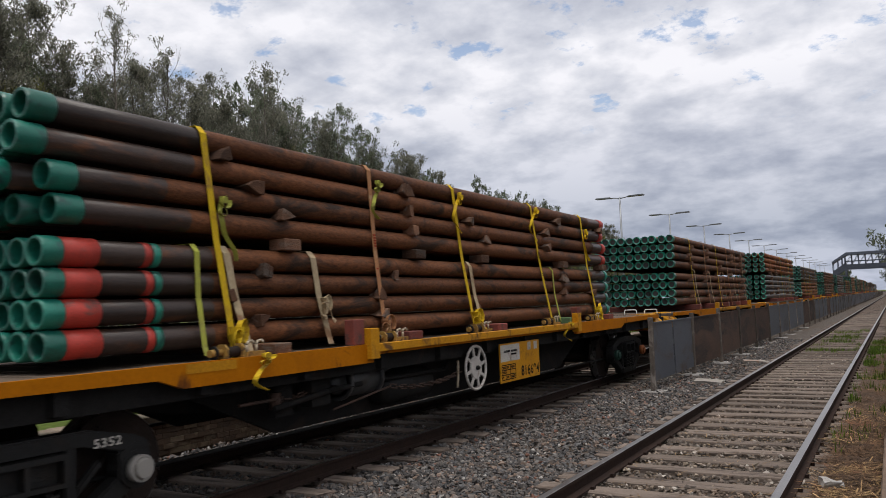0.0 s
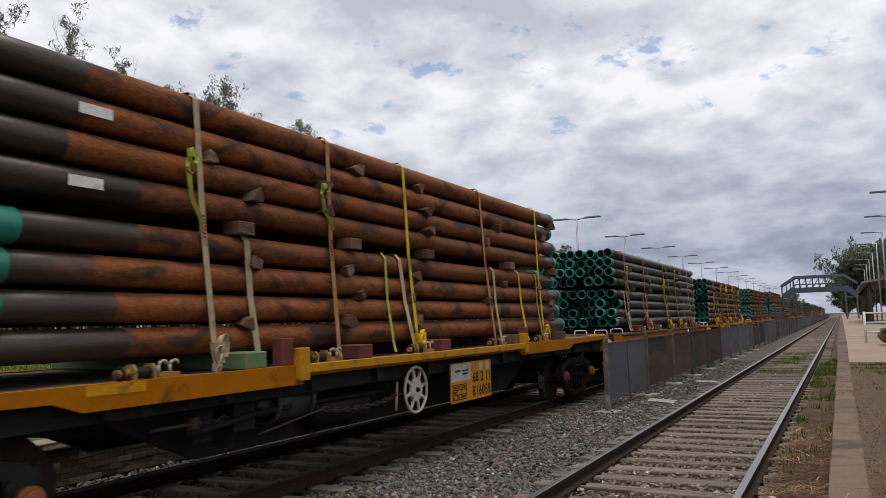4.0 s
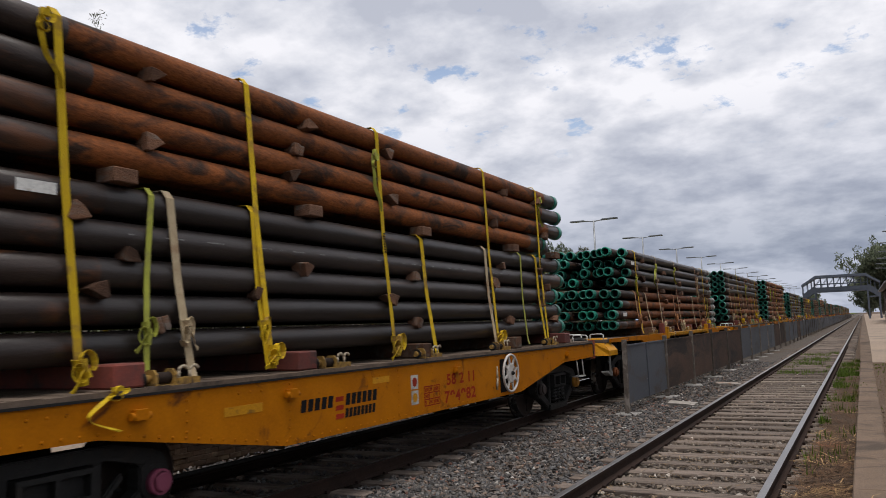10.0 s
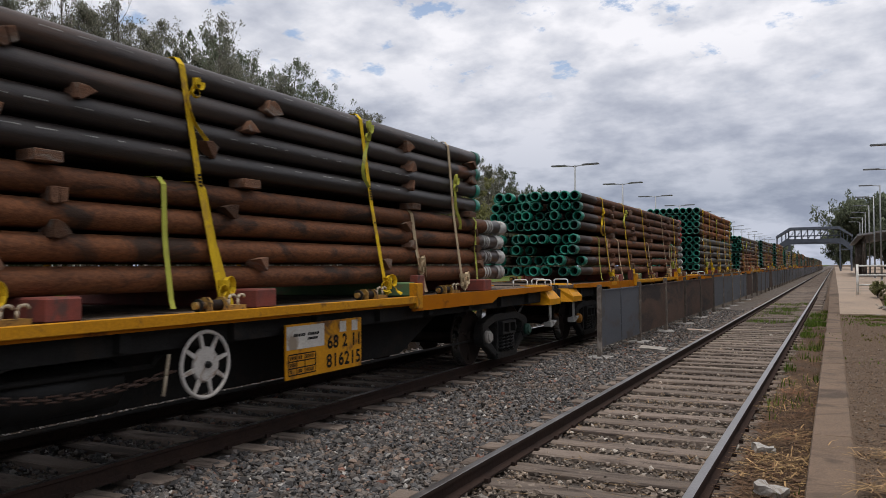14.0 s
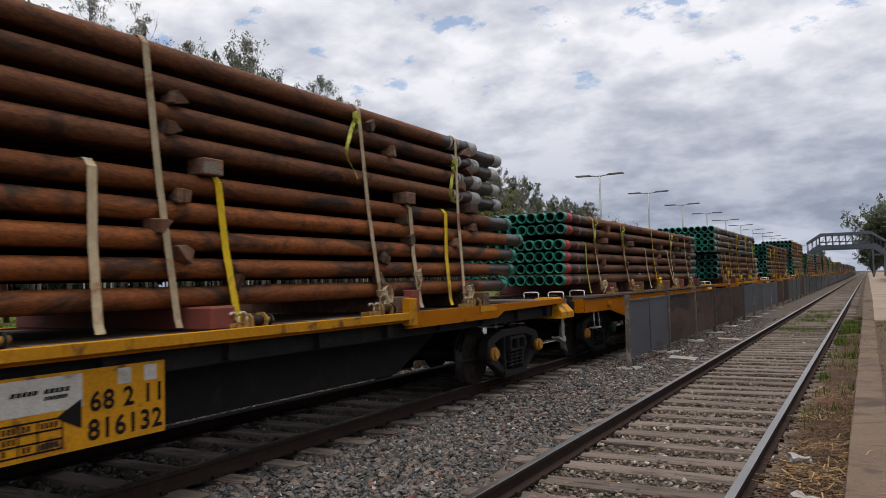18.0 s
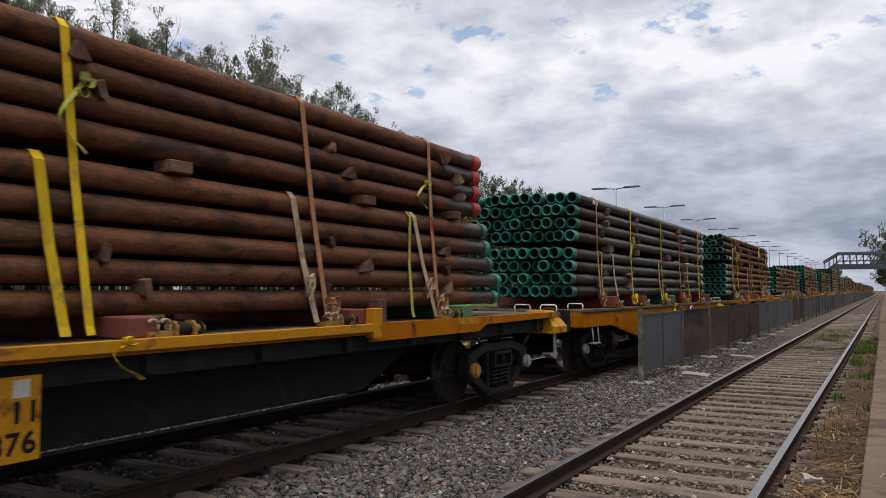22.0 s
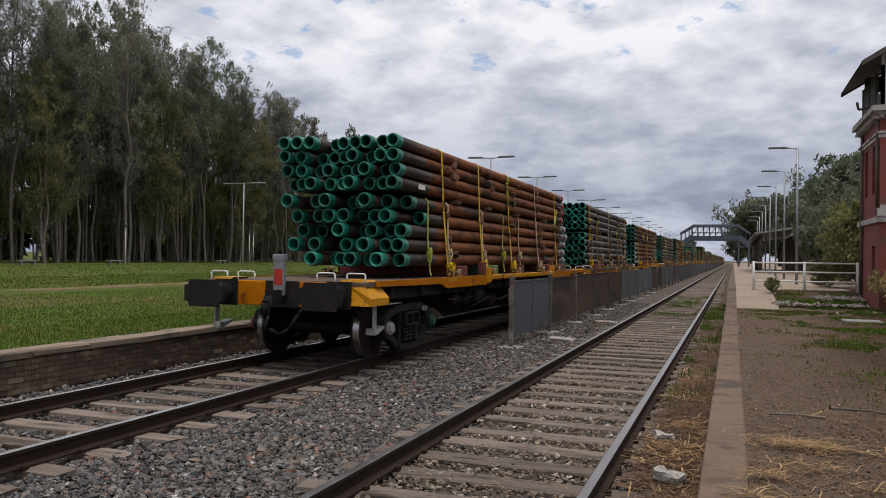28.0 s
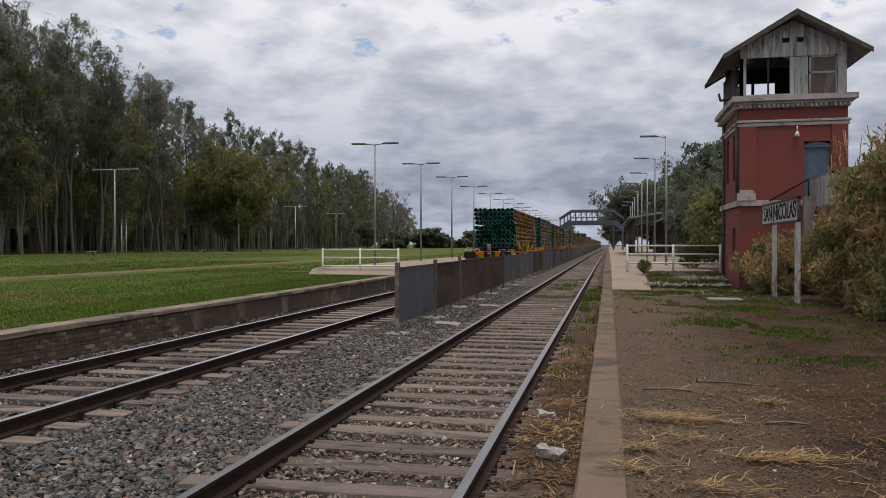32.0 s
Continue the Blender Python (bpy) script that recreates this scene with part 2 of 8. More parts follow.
M["strapo"] = mat("rust_stained_orange_webbing", (0.36, 0.17, 0.07), (0.25, 0.11, 0.05), 9, 160, 0.9, 0, 0.2, (0.40, 0.26, 0.14), 0.3, 3, 0.15)
M["wood"] = mat("weathered_brown_timber", (0.140, 0.072, 0.043), (0.055, 0.034, 0.025), 8, 90, 0.9, 0, 0.5, (0.13, 0.108, 0.09), 0.42, 7, 0.55, (1, 0.3, 1), 0.15)
M["bearer"] = mat("dark_red_painted_timber", (0.17, 0.036, 0.024), (0.085, 0.025, 0.02), 6, 80, 0.8, 0, 0.2, (0.06, 0.03, 0.025), 0.3, 4, 0.4)
M["whitep"] = mat("white_paint", (0.68, 0.67, 0.63), (0.55, 0.54, 0.50), 4, 50, 0.6, 0, 0.05, (0.30, 0.25, 0.20), 0.15, 3, 0.05)
M["black"] = mat("black_lettering", (0.010, 0.009, 0.009), None, 6, 60, 0.8, 0, 0.03, spec=0.12)
M["redl"] = mat("red_lettering", (0.30, 0.026, 0.010), None, 6, 60, 0.8, 0, 0.03, spec=0.12)
M["rail_side"] = mat("rusty_rail_side", (0.036, 0.022, 0.017), (0.020, 0.014, 0.012), 3, 40, 0.95, 0.0, 0.2, None, 0.5, 1.5, 0.1, (1, 1, 1), 0.12)
M["rail_top"] = mat("worn_rail_top", (0.30, 0.285, 0.275), (0.20, 0.185, 0.175), 2, 50, 0.38, 1.0, 0.03)
M["rail_bright"] = mat("polished_rail_top", (0.66, 0.65, 0.64), (0.54, 0.53, 0.52), 2, 50, 0.36, 1.0, 0.02)
M["winchpaint"] = mat("dirty_chipped_yellow_paint", (0.34, 0.20, 0.045), (0.20, 0.12, 0.04), 9, 60, 0.7, 0, 0.1, (0.07, 0.045, 0.03), 0.45, 9, 0.2, spec=0.2)
M["creamsteel"] = mat("dirty_cream_steel", (0.40, 0.34, 0.24), (0.26, 0.20, 0.14), 9, 60, 0.7, 0, 0.05, (0.15, 0.09, 0.06), 0.35, 9, 0.15)
M["oldwhite"] = mat("greyed_white_paint", (0.50, 0.47, 0.42), (0.38, 0.35, 0.31), 5, 50, 0.75, 0, 0.05, (0.24, 0.19, 0.14), 0.3, 3, 0.08, spec=0.2)
M["sleeper"] = mat("weathered_hardwood_sleeper", (0.19, 0.150, 0.122), (0.115, 0.092, 0.076), 4, 60, 0.9, 0, 0.35, (0.06, 0.046, 0.038), 0.4, 2.2, 0.28, (0.4, 3, 1), 0.2)
M["stone"] = mat("grey_ballast_stone", (0.13, 0.122, 0.116), (0.05, 0.047, 0.045), 14, 90, 0.85, 0, 0.3, (0.20, 0.14, 0.095), 0.15, 0.6, 0.45, island=True, spec=0.35)
M["stone_brown"] = mat("dusty_brown_ballast_stone", (0.20, 0.165, 0.135), (0.09, 0.074, 0.062), 14, 90, 0.9, 0, 0.3, (0.22, 0.14, 0.09), 0.3, 0.6, 0.5, island=True, spec=0.25)
M["bed"] = mat("gravel_bed", (0.125, 0.105, 0.090), (0.028, 0.024, 0.021), 30, 90, 0.95, 0, 1.0, (0.10, 0.072, 0.05), 0.4, 0.5, 0.0, spec=0.15, fine_amt=0.5)
M["dirt"] = mat("trodden_dirt", (0.066, 0.040, 0.024), (0.030, 0.019, 0.012), 2.2, 55, 0.97, 0, 1.0, (0.024, 0.015, 0.010), 0.5, 0.6, 0.0, spec=0.1, fine_amt=0.8)
M["tan"] = mat("dry_tan_path_earth", (0.20, 0.135, 0.078), (0.12, 0.085, 0.05), 0.5, 12, 0.97, 0, 0.3, (0.085, 0.095, 0.028), 0.5, 0.5, 0.0, spec=0.15)


def gritty_edge(m, x0, x1, colour):
    """Paler trodden grit beside the kerb, giving way unevenly to soil."""
    nt = m.node_tree
    hsv = [n for n in nt.nodes if n.type == "HUE_SAT"][0]
    old = hsv.inputs["Color"].links[0].from_socket
    tc = nt.nodes.new("ShaderNodeTexCoord")
    sep = nt.nodes.new("ShaderNodeSeparateXYZ")
    nt.links.new(tc.outputs["Object"], sep.inputs[0])
    wob = nt.nodes.new("ShaderNodeMath")
    wob.operation = "MULTIPLY_ADD"
    wob.inputs[1].default_value = 2.4
    nt.links.new(noise_of(nt, tc.outputs["Object"], 0.5, 6, 0.7, 0.5), wob.inputs[0])
    along = nt.nodes.new("ShaderNodeMath")      # the trodden strip widens towards the station
    along.operation = "MULTIPLY_ADD"
    along.inputs[1].default_value = -0.075
    nt.links.new(sep.outputs[1], along.inputs[0])
    nt.links.new(sep.outputs[0], along.inputs[2])
    nt.links.new(along.outputs[0], wob.inputs[2])
    mr = nt.nodes.new("ShaderNodeMapRange")
    mr.inputs[1].default_value, mr.inputs[2].default_value = x0 + 0.75, x1 + 0.75
    mr.inputs[3].default_value, mr.inputs[4].default_value = 0.8, 0.0
    nt.links.new(wob.outputs[0], mr.inputs[0])
    fine = noise_of(nt, tc.outputs["Object"], 45, 4, 0.8)
    grit = ramp(nt, fine, [(0.35, tuple(c * 0.5 for c in colour)), (0.6, colour), (0.72, tuple(c * 1.5 for c in colour))])
    nt.links.new(mixc(nt, mr.outputs[0], old, grit), hsv.inputs["Color"])


gritty_edge(M["dirt"], 0.35, 2.0, (0.165, 0.118, 0.084))
M["kerb"] = mat("worn_concrete_kerb", (0.160, 0.112, 0.079), (0.105, 0.075, 0.054), 2.0, 60, 0.9, 0, 0.35, (0.072, 0.053, 0.040), 0.42, 1.1, 0.1, spec=0.2)
M["paving"] = mat("pale_platform_paving", (0.30, 0.225, 0.165), (0.23, 0.175, 0.13), 0.7, 30, 0.9, 0, 0.15, (0.18, 0.14, 0.105), 0.3, 0.4, 0.0)
M["coping"] = mat("grey_brown_coping", (0.225, 0.170, 0.122), (0.12, 0.092, 0.068), 1.5, 50, 0.92, 0, 0.45, (0.075, 0.068, 0.045), 0.42, 0.9, 0.22)
M["pbrick"] = mat("old_dirty_brick", (0.095, 0.060, 0.040), (0.045, 0.031, 0.022), 1.4, 60, 0.95, 0, 0.5, (0.20, 0.155, 0.105), 0.36, 0.8, 0.25)
M["grass"] = mat("mown_grass", (0.074, 0.104, 0.017), (0.040, 0.066, 0.012), 0.5, 5, 0.95, 0, 1.0, (0.100, 0.088, 0.032), 0.55, 0.12, 0.0, fine_amt=0.75, spec=0.1)
M["blade"] = mat("grass_blades", (0.100, 0.155, 0.022), (0.060, 0.102, 0.016), 0.4, 9, 0.9, 0, 0.0, (0.14, 0.125, 0.040), 0.42, 0.25, 0.55, island=True, spec=0.15)
M["straw"] = mat("dry_straw", (0.33, 0.215, 0.10), (0.19, 0.115, 0.055), 2, 30, 0.9, 0, 0.0, (0.10, 0.06, 0.034), 0.4, 1.5, 0.55, island=True, spec=0.2)
M["stalk"] = mat("brown_dead_stalks", (0.115, 0.066, 0.036), (0.050, 0.031, 0.020), 2, 30, 0.9, 0, 0.0, (0.17, 0.085, 0.045), 0.35, 1.5, 0.6, island=True, spec=0.2)
M["fpanel"] = mat("blue_grey_steel_fence_sheet", (0.080, 0.088, 0.104), (0.060, 0.065, 0.076), 2, 60, 0.6, 0.1, 0.1, (0.06, 0.046, 0.038), 0.25, 1.3, 0.10)
M["fpanel2"] = mat("rusty_brown_fence_sheet", (0.088, 0.056, 0.042), (0.042, 0.030, 0.025), 2.5, 60, 0.85, 0.0, 0.15, (0.034, 0.028, 0.026), 0.45, 1.3, 0.2, spec=0.15)
M["fpost"] = mat("weathered_fence_post", (0.13, 0.108, 0.09), (0.065, 0.053, 0.045), 5, 60, 0.9, 0, 0.3, (0.24, 0.21, 0.185), 0.3, 2, 0.35, spec=0.2)
M["galv"] = mat("galvanised_lamp_post", (0.27, 0.28, 0.29), (0.20, 0.21, 0.22), 3, 60, 0.5, 0.6, 0.03)
M["lamphead"] = mat("grey_lamp_head", (0.16, 0.17, 0.18), None, 3, 60, 0.5, 0.3, 0.03)
M["tbrick"] = mat("red_painted_brickwork", (0.21, 0.048, 0.038), (0.16, 0.040, 0.033), 0.8, 40, 0.85, 0, 0.2, (0.13, 0.055, 0.045), 0.35, 0.6, 0.07)
M["stucco"] = mat("pale_stucco_band", (0.44, 0.40, 0.37), (0.28, 0.25, 0.23), 2, 50, 0.85, 0, 0.15, (0.13, 0.11, 0.10), 0.4, 1.2, 0.05)
M["plyboard"] = mat("grey_brown_plywood", (0.15, 0.115, 0.095), (0.095, 0.075, 0.064), 3, 60, 0.9, 0, 0.2, (0.22, 0.19, 0.17), 0.25, 2, 0.1, (2, 2, 0.4))
M["paleboard"] = mat("pale_green_grey_boards", (0.40, 0.42, 0.39), (0.29, 0.30, 0.28), 4, 60, 0.9, 0, 0.2, (0.18, 0.16, 0.14), 0.3, 2, 0.1, (2, 2, 0.4))
M["greywood"] = mat("peeling_whitewashed_boards", (0.50, 0.495, 0.48), (0.30, 0.28, 0.265), 4, 60, 0.9, 0, 0.3, (0.15, 0.125, 0.11), 0.38, 2.2, 0.2, (2, 2, 0.4))
M["tin"] = mat("grey_corrugated_roof", (0.26, 0.26, 0.265), (0.17, 0.17, 0.175), 1.2, 40, 0.6, 0.3, 0.1, (0.14, 0.11, 0.095), 0.25, 0.9, 0.06)
M["bluedoor"] = mat("faded_blue_door_paint", (0.085, 0.125, 0.18), (0.06, 0.085, 0.12), 4, 60, 0.75, 0, 0.15, (0.14, 0.14, 0.14), 0.3, 2.5, 0.05)
# dark tone for frames and doors; on interiors it stands for room shade
M["darkin"] = mat("dark_boards_and_room_shade", (0.055, 0.05, 0.046), None, 3, 40, 0.9, 0, 0.1)
M["concrete"] = mat("grey_concrete", (0.27, 0.255, 0.235), (0.17, 0.16, 0.15), 1.5, 50, 0.92, 0, 0.25, (0.10, 0.095, 0.085), 0.35, 0.9, 0.06)
M["bark"] = mat("pale_eucalyptus_bark", (0.145, 0.122, 0.100), (0.065, 0.056, 0.048), 1.4, 20, 0.95, 0, 0.3, (0.24, 0.21, 0.18), 0.25, 1.0, 0.4, (2, 2, 0.4))
M["leaf"] = mat("grey_olive_foliage", (0.215, 0.212, 0.165), (0.145, 0.146, 0.108), 0.3, 3, 0.75, 0, 0.0, None, 0, 1, 0.5, island=True)
M["leaf2"] = mat("yellow_green_foliage", (0.20, 0.195, 0.075), (0.145, 0.15, 0.06), 0.3, 3, 0.75, 0, 0.0, None, 0, 1, 0.5, island=True)
M["leaf3"] = mat("deep_green_foliage", (0.145, 0.165, 0.105), (0.100, 0.120, 0.075), 0.3, 3, 0.7, 0, 0.0, None, 0, 1, 0.5, island=True)
M["vine"] = mat("autumn_vine_leaves", (0.34, 0.25, 0.11), (0.36, 0.23, 0.12), 0.9, 3, 0.8, 0, 0.0, (0.18, 0.21, 0.075), 0.6, 0.8, 0.5, island=True)
M["mortar"] = mat("dark_earthy_mortar", (0.070, 0.048, 0.034), (0.040, 0.029, 0.021), 3, 60, 0.95, 0, 0.4, (0.05, 0.046, 0.028), 0.4, 0.9, 0.0)
M["redbuf"] = mat("red_lead_buffer_paint", (0.30, 0.065, 0.030), (0.20, 0.05, 0.026), 5, 60, 0.6, 0, 0.1, (0.08, 0.04, 0.03), 0.3, 4, 0.1)


def mixed_stones(m, stops):
    """Each stone takes its own colour: grey, blue-grey, brown, a few pale or rusty."""
    nt = m.node_tree
    hsv = [n for n in nt.nodes if n.type == "HUE_SAT"][0]
    old = hsv.inputs["Color"].links[0].from_socket
    gi = nt.nodes.new("ShaderNodeNewGeometry")
    wn_ = nt.nodes.new("ShaderNodeTexWhiteNoise")
    wn_.noise_dimensions = "1D"
    sc = nt.nodes.new("ShaderNodeMath")
    sc.operation = "MULTIPLY"
    sc.inputs[1].default_value = 917.0
    nt.links.new(gi.outputs["Random Per Island"], sc.inputs[0])
    nt.links.new(sc.outputs[0], wn_.inputs["W"])
    own = ramp(nt, wn_.outputs["Value"], stops)
    own.node.color_ramp.interpolation = "CONSTANT"
    nt.links.new(mixc(nt, 0.7, old, own), hsv.inputs["Color"])


mixed_stones(M["stone"], [(0.0, (0.030, 0.028, 0.027)), (0.20, (0.082, 0.082, 0.084)), (0.36, (0.13, 0.105, 0.088)), (0.52, (0.075, 0.064, 0.057)), (0.66, (0.150, 0.138, 0.126)), (0.80, (0.18, 0.122, 0.088)), (0.90, (0.05, 0.05, 0.052)), (0.95, (0.36, 0.34, 0.31)), (0.98, (0.19, 0.075, 0.045))])
mixed_stones(M["stone_brown"], [(0.0, (0.06, 0.05, 0.042)), (0.2, (0.19, 0.155, 0.125)), (0.45, (0.13, 0.105, 0.086)), (0.7, (0.24, 0.19, 0.14)), (0.85, (0.10, 0.07, 0.05)), (0.95, (0.42, 0.38, 0.33))])
M["orange_brick"] = mat("orange_brick", (0.30, 0.105, 0.055), (0.20, 0.075, 0.045), 3, 50, 0.9, 0, 0.2, (0.12, 0.08, 0.06), 0.3, 2, 0.2)
M["palegalv"] = mat("pale_painted_lamp_steel", (0.55, 0.55, 0.54), (0.44, 0.44, 0.43), 3, 60, 0.6, 0.0, 0.03)


def thin_leaf(m, share):
    """Leaves let part of the light through."""
    nt = m.node_tree
    b = nt.nodes["Principled BSDF"]
    out = nt.nodes["Material Output"]
    tr = nt.nodes.new("ShaderNodeBsdfTranslucent")
    nt.links.new(b.inputs["Base Color"].links[0].from_socket, tr.inputs["Color"])
    mx = nt.nodes.new("ShaderNodeMixShader")
    mx.inputs[0].default_value = share
    nt.links.new(b.outputs[0], mx.inputs[1])
    nt.links.new(tr.outputs[0], mx.inputs[2])
    nt.links.new(mx.outputs[0], out.inputs["Surface"])


for k in ("leaf", "leaf2", "leaf3", "vine", "blade"):
    thin_leaf(M[k], 0.5)
M["steelblue"] = mat("blue_grey_bridge_steel", (0.085, 0.10, 0.13), (0.06, 0.07, 0.09), 2, 40, 0.6, 0.2, 0.05)
M["darkbrick"] = mat("dark_old_station_brick", (0.075, 0.055, 0.047), (0.05, 0.04, 0.036), 1.5, 40, 0.9, 0, 0.2)
M["palewood"] = mat("weathered_grey_fence_board", (0.44, 0.42, 0.395), (0.30, 0.28, 0.26), 3, 60, 0.9, 0, 0.2, (0.18, 0.16, 0.14), 0.35, 2, 0.15, (2, 2, 0.4))
M["litterleaf"] = mat("brown_leaf_litter", (0.15, 0.098, 0.058), (0.085, 0.055, 0.034), 2, 30, 0.9, 0, 0.0, (0.24, 0.18, 0.12), 0.3, 0.9, 0.5, island=True, spec=0.15)
M["grit"] = mat("soil_crumbs_and_grit", (0.10, 0.064, 0.040), (0.04, 0.026, 0.017), 9, 90, 0.95, 0, 0.0, (0.16, 0.12, 0.085), 0.25, 0.6, 0.75, island=True, spec=0.1)
M["plastic"] = mat("dirty_white_plastic", (0.36, 0.34, 0.31), (0.24, 0.22, 0.195), 6, 50, 0.5, 0, 0.1, (0.17, 0.13, 0.09), 0.4, 6, 0.1)
M["rubble"] = mat("pale_rubble", (0.26, 0.235, 0.205), (0.15, 0.135, 0.115), 6, 60, 0.95, 0, 0.3, (0.2, 0.12, 0.08), 0.3, 3, 0.3, island=True)
M["orangebrick"] = mat("orange_hollow_brick", (0.34, 0.12, 0.055), (0.24, 0.085, 0.045), 2, 50, 0.9, 0, 0.2, (0.2, 0.15, 0.11), 0.3, 1, 0.15)
M["redlens"] = mat("red_reflector", (0.50, 0.025, 0.015), None, 3, 30, 0.35, 0, 0.02)


# ---------------------------------------------------------------- building helpers
def box(bm, x0, x1, y0, y1, z0, z1, mi=0):
    v = [bm.verts.new((x, y, z)) for z in (z0, z1) for y in (y0, y1) for x in (x0, x1)]
    for f in ((0, 2, 3, 1), (4, 5, 7, 6), (0, 1, 5, 4), (2, 6, 7, 3), (0, 4, 6, 2), (1, 3, 7, 5)):
        bm.faces.new([v[i] for i in f]).material_index = mi
    return v


def tube(bm, p0, p1, r0, r1=None, seg=10, caps=True, mi=0, smooth=True):
    p0, p1 = Vector(p0), Vector(p1)
    r1 = r0 if r1 is None else r1
    d = (p1 - p0).normalized()
    a = d.orthogonal().normalized()
    b = d.cross(a)
    rings = []
    for p, r in ((p0, r0), (p1, r1)):
        rings.append([bm.verts.new(p + (a * math.cos(2 * math.pi * i / seg) + b * math.sin(2 * math.pi * i / seg)) * r) for i in range(seg)])
    for i in range(seg):
        j = (i + 1) % seg
        f = bm.faces.new((rings[0][i], rings[0][j], rings[1][j], rings[1][i]))
        f.smooth, f.material_index = smooth, mi
    if caps:
        bm.faces.new(rings[0][::-1]).material_index = mi
        bm.faces.new(rings[1]).material_index = mi
    return rings


def bent(bm, pts, r, seg=6, mi=0):
    for a, b in zip(pts, pts[1:]):
        tube(bm, a, b, r, r, seg, True, mi)


def prism(bm, outline, axis, c0, c1, mi=0):
    """An outline of (u, v) pairs drawn out along an axis. axis x: u=y, v=z; axis y: u=x, v=z; axis z: u=x, v=y."""
    def at(u, v, c):
        return {"x": (c, u, v), "y": (u, c, v), "z": (u, v, c)}[axis]
    lo = [bm.verts.new(at(u, v, c0)) for u, v in outline]
    hi = [bm.verts.new(at(u, v, c1)) for u, v in outline]
    n = len(outline)
    bm.faces.new(lo[::-1]).material_index = mi
    bm.faces.new(hi).material_index = mi
    for i in range(n):
        bm.faces.new((lo[i], lo[(i + 1) % n], hi[(i + 1) % n], hi[i])).material_index = mi


def mesh_of(name, bm, *materials):
    bmesh.ops.recalc_face_normals(bm, faces=bm.faces[:])
    me = bpy.data.meshes.new(name)
    bm.to_mesh(me)
    bm.free()
    for m in materials:
        me.materials.append(M[m] if isinstance(m, str) else m)
    return me


def bevelled(bm, w=0.01, seg=1):
    bmesh.ops.bevel(bm, geom=bm.edges[:], offset=w, segments=seg, affect="EDGES", clamp_overlap=True)
    return bm


def put(name, me, parent=None, m=None, label=""):
    ob = new(name, me)
    if parent is not None:
        ob.parent = parent
    if m is not None:
        ob.matrix_basis = m
    if label:
        ob["label"] = label
    return ob


def part(name, bm, material, parent, label="", m=None):
    ms = material if isinstance(material, (tuple, list)) else (material,)
    return put(name, mesh_of(name, bm, *ms), parent, m, label)


def empty(name, m=None):
    ob = new(name)
    ob.empty_display_size = 0.2
    if m is not None:
        ob.matrix_basis = m
    return ob


def raw_mesh(name, verts, faces, *materials, smooth=False):
    me = bpy.data.meshes.new(name)
    me.from_pydata(verts, [], faces)
    for m in materials:
        me.materials.append(M[m])
    if smooth:
        me.polygons.foreach_set("use_smooth", [True] * len(me.polygons))
    me.update()
    return me


B = bmesh.new

# ---------------------------------------------------------------- ground, tracks, platforms
rnd = random.Random(7)
PX = -8.95            # face of the far platform
ZF = 0.28             # far platform and field
ZR = 0.10             # dirt beside the near track


def soil_z(x, y):
    """Height of the trodden soil beside the kerb."""
    edge = max(0.0, min(1.0, (x - 0.118) / 0.2))
    return ZR - 0.004 + 0.005 * x + edge * (0.014 * noise.noise(Vector((x * 1.3, y * 1.3, 1))) + 0.010 * noise.noise(Vector((x * 6, y * 6, 5))) + 0.007 * noise.noise(Vector((x * 17, y * 17, 9))))


def strip_mesh(profile, ys, materials):
    """A sheet drawn along y: profile rows are (x, z, material of the strip to the next)."""
    verts, faces, mi = [], [], []
    n = len(profile)
    for y in ys:
        for x, z, _ in profile:
            verts.append((x, y, z))
    for j in range(len(ys) - 1):
        for i in range(n - 1):
            a = j * n + i
            faces.append((a, a + 1, a + n + 1, a + n))
            mi.append(profile[i][2])
    me = raw_mesh("ground", verts, faces, *materials)
    me.polygons.foreach_set("material_index", mi)
    return me


ground = put("ground", strip_mesh(
    [(-3500, ZF - 0.03, 0), (-120, ZF - 0.03, 0), (-30, ZF - 0.03, 0), (PX - 0.32, ZF - 0.03, 1), (PX - 0.3, -0.36, 1), (-8.3, -0.30, 1), (-7.9, -0.235, 1), (-4.7, -0.235, 1), (-4.1, -0.22, 1),
     (-3.3, -0.215, 1), (-0.45, -0.205, 2), (-0.18, -0.20, 2), (0.06, -0.20, 2), (0.07, ZR - 0.045, 2), (12, ZR + 0.015, 2), (60, ZR + 0.1, 0), (3500, ZR + 0.1, 0)],
    [-1200, -60, -20, 0, 10, 20, 40, 80, 160, 400, 1200, 4000], ("grass", "bed", "dirt")))
tagged(ground, "mown grass, gravel track bed and bare dirt", "ground", kind="structure")


def rail_bm(y0, y1):
    bm = B()
    prism(bm, [(-0.065, -0.155), (0.065, -0.155), (0.065, -0.14), (0.012, -0.118), (0.012, -0.04), (0.035, -0.03), (0.035, -0.0015), (0.028, 0.0),
               (-0.028, 0.0), (-0.035, -0.0015), (-0.035, -0.03), (-0.012, -0.04), (-0.012, -0.118), (-0.065, -0.14)], "y", y0, y1)
    bm.normal_update()
    for f in bm.faces:
        if abs(f.normal.z) > 0.9 and f.calc_center_median().z > -0.01:
            f.material_index = 1
    return bm


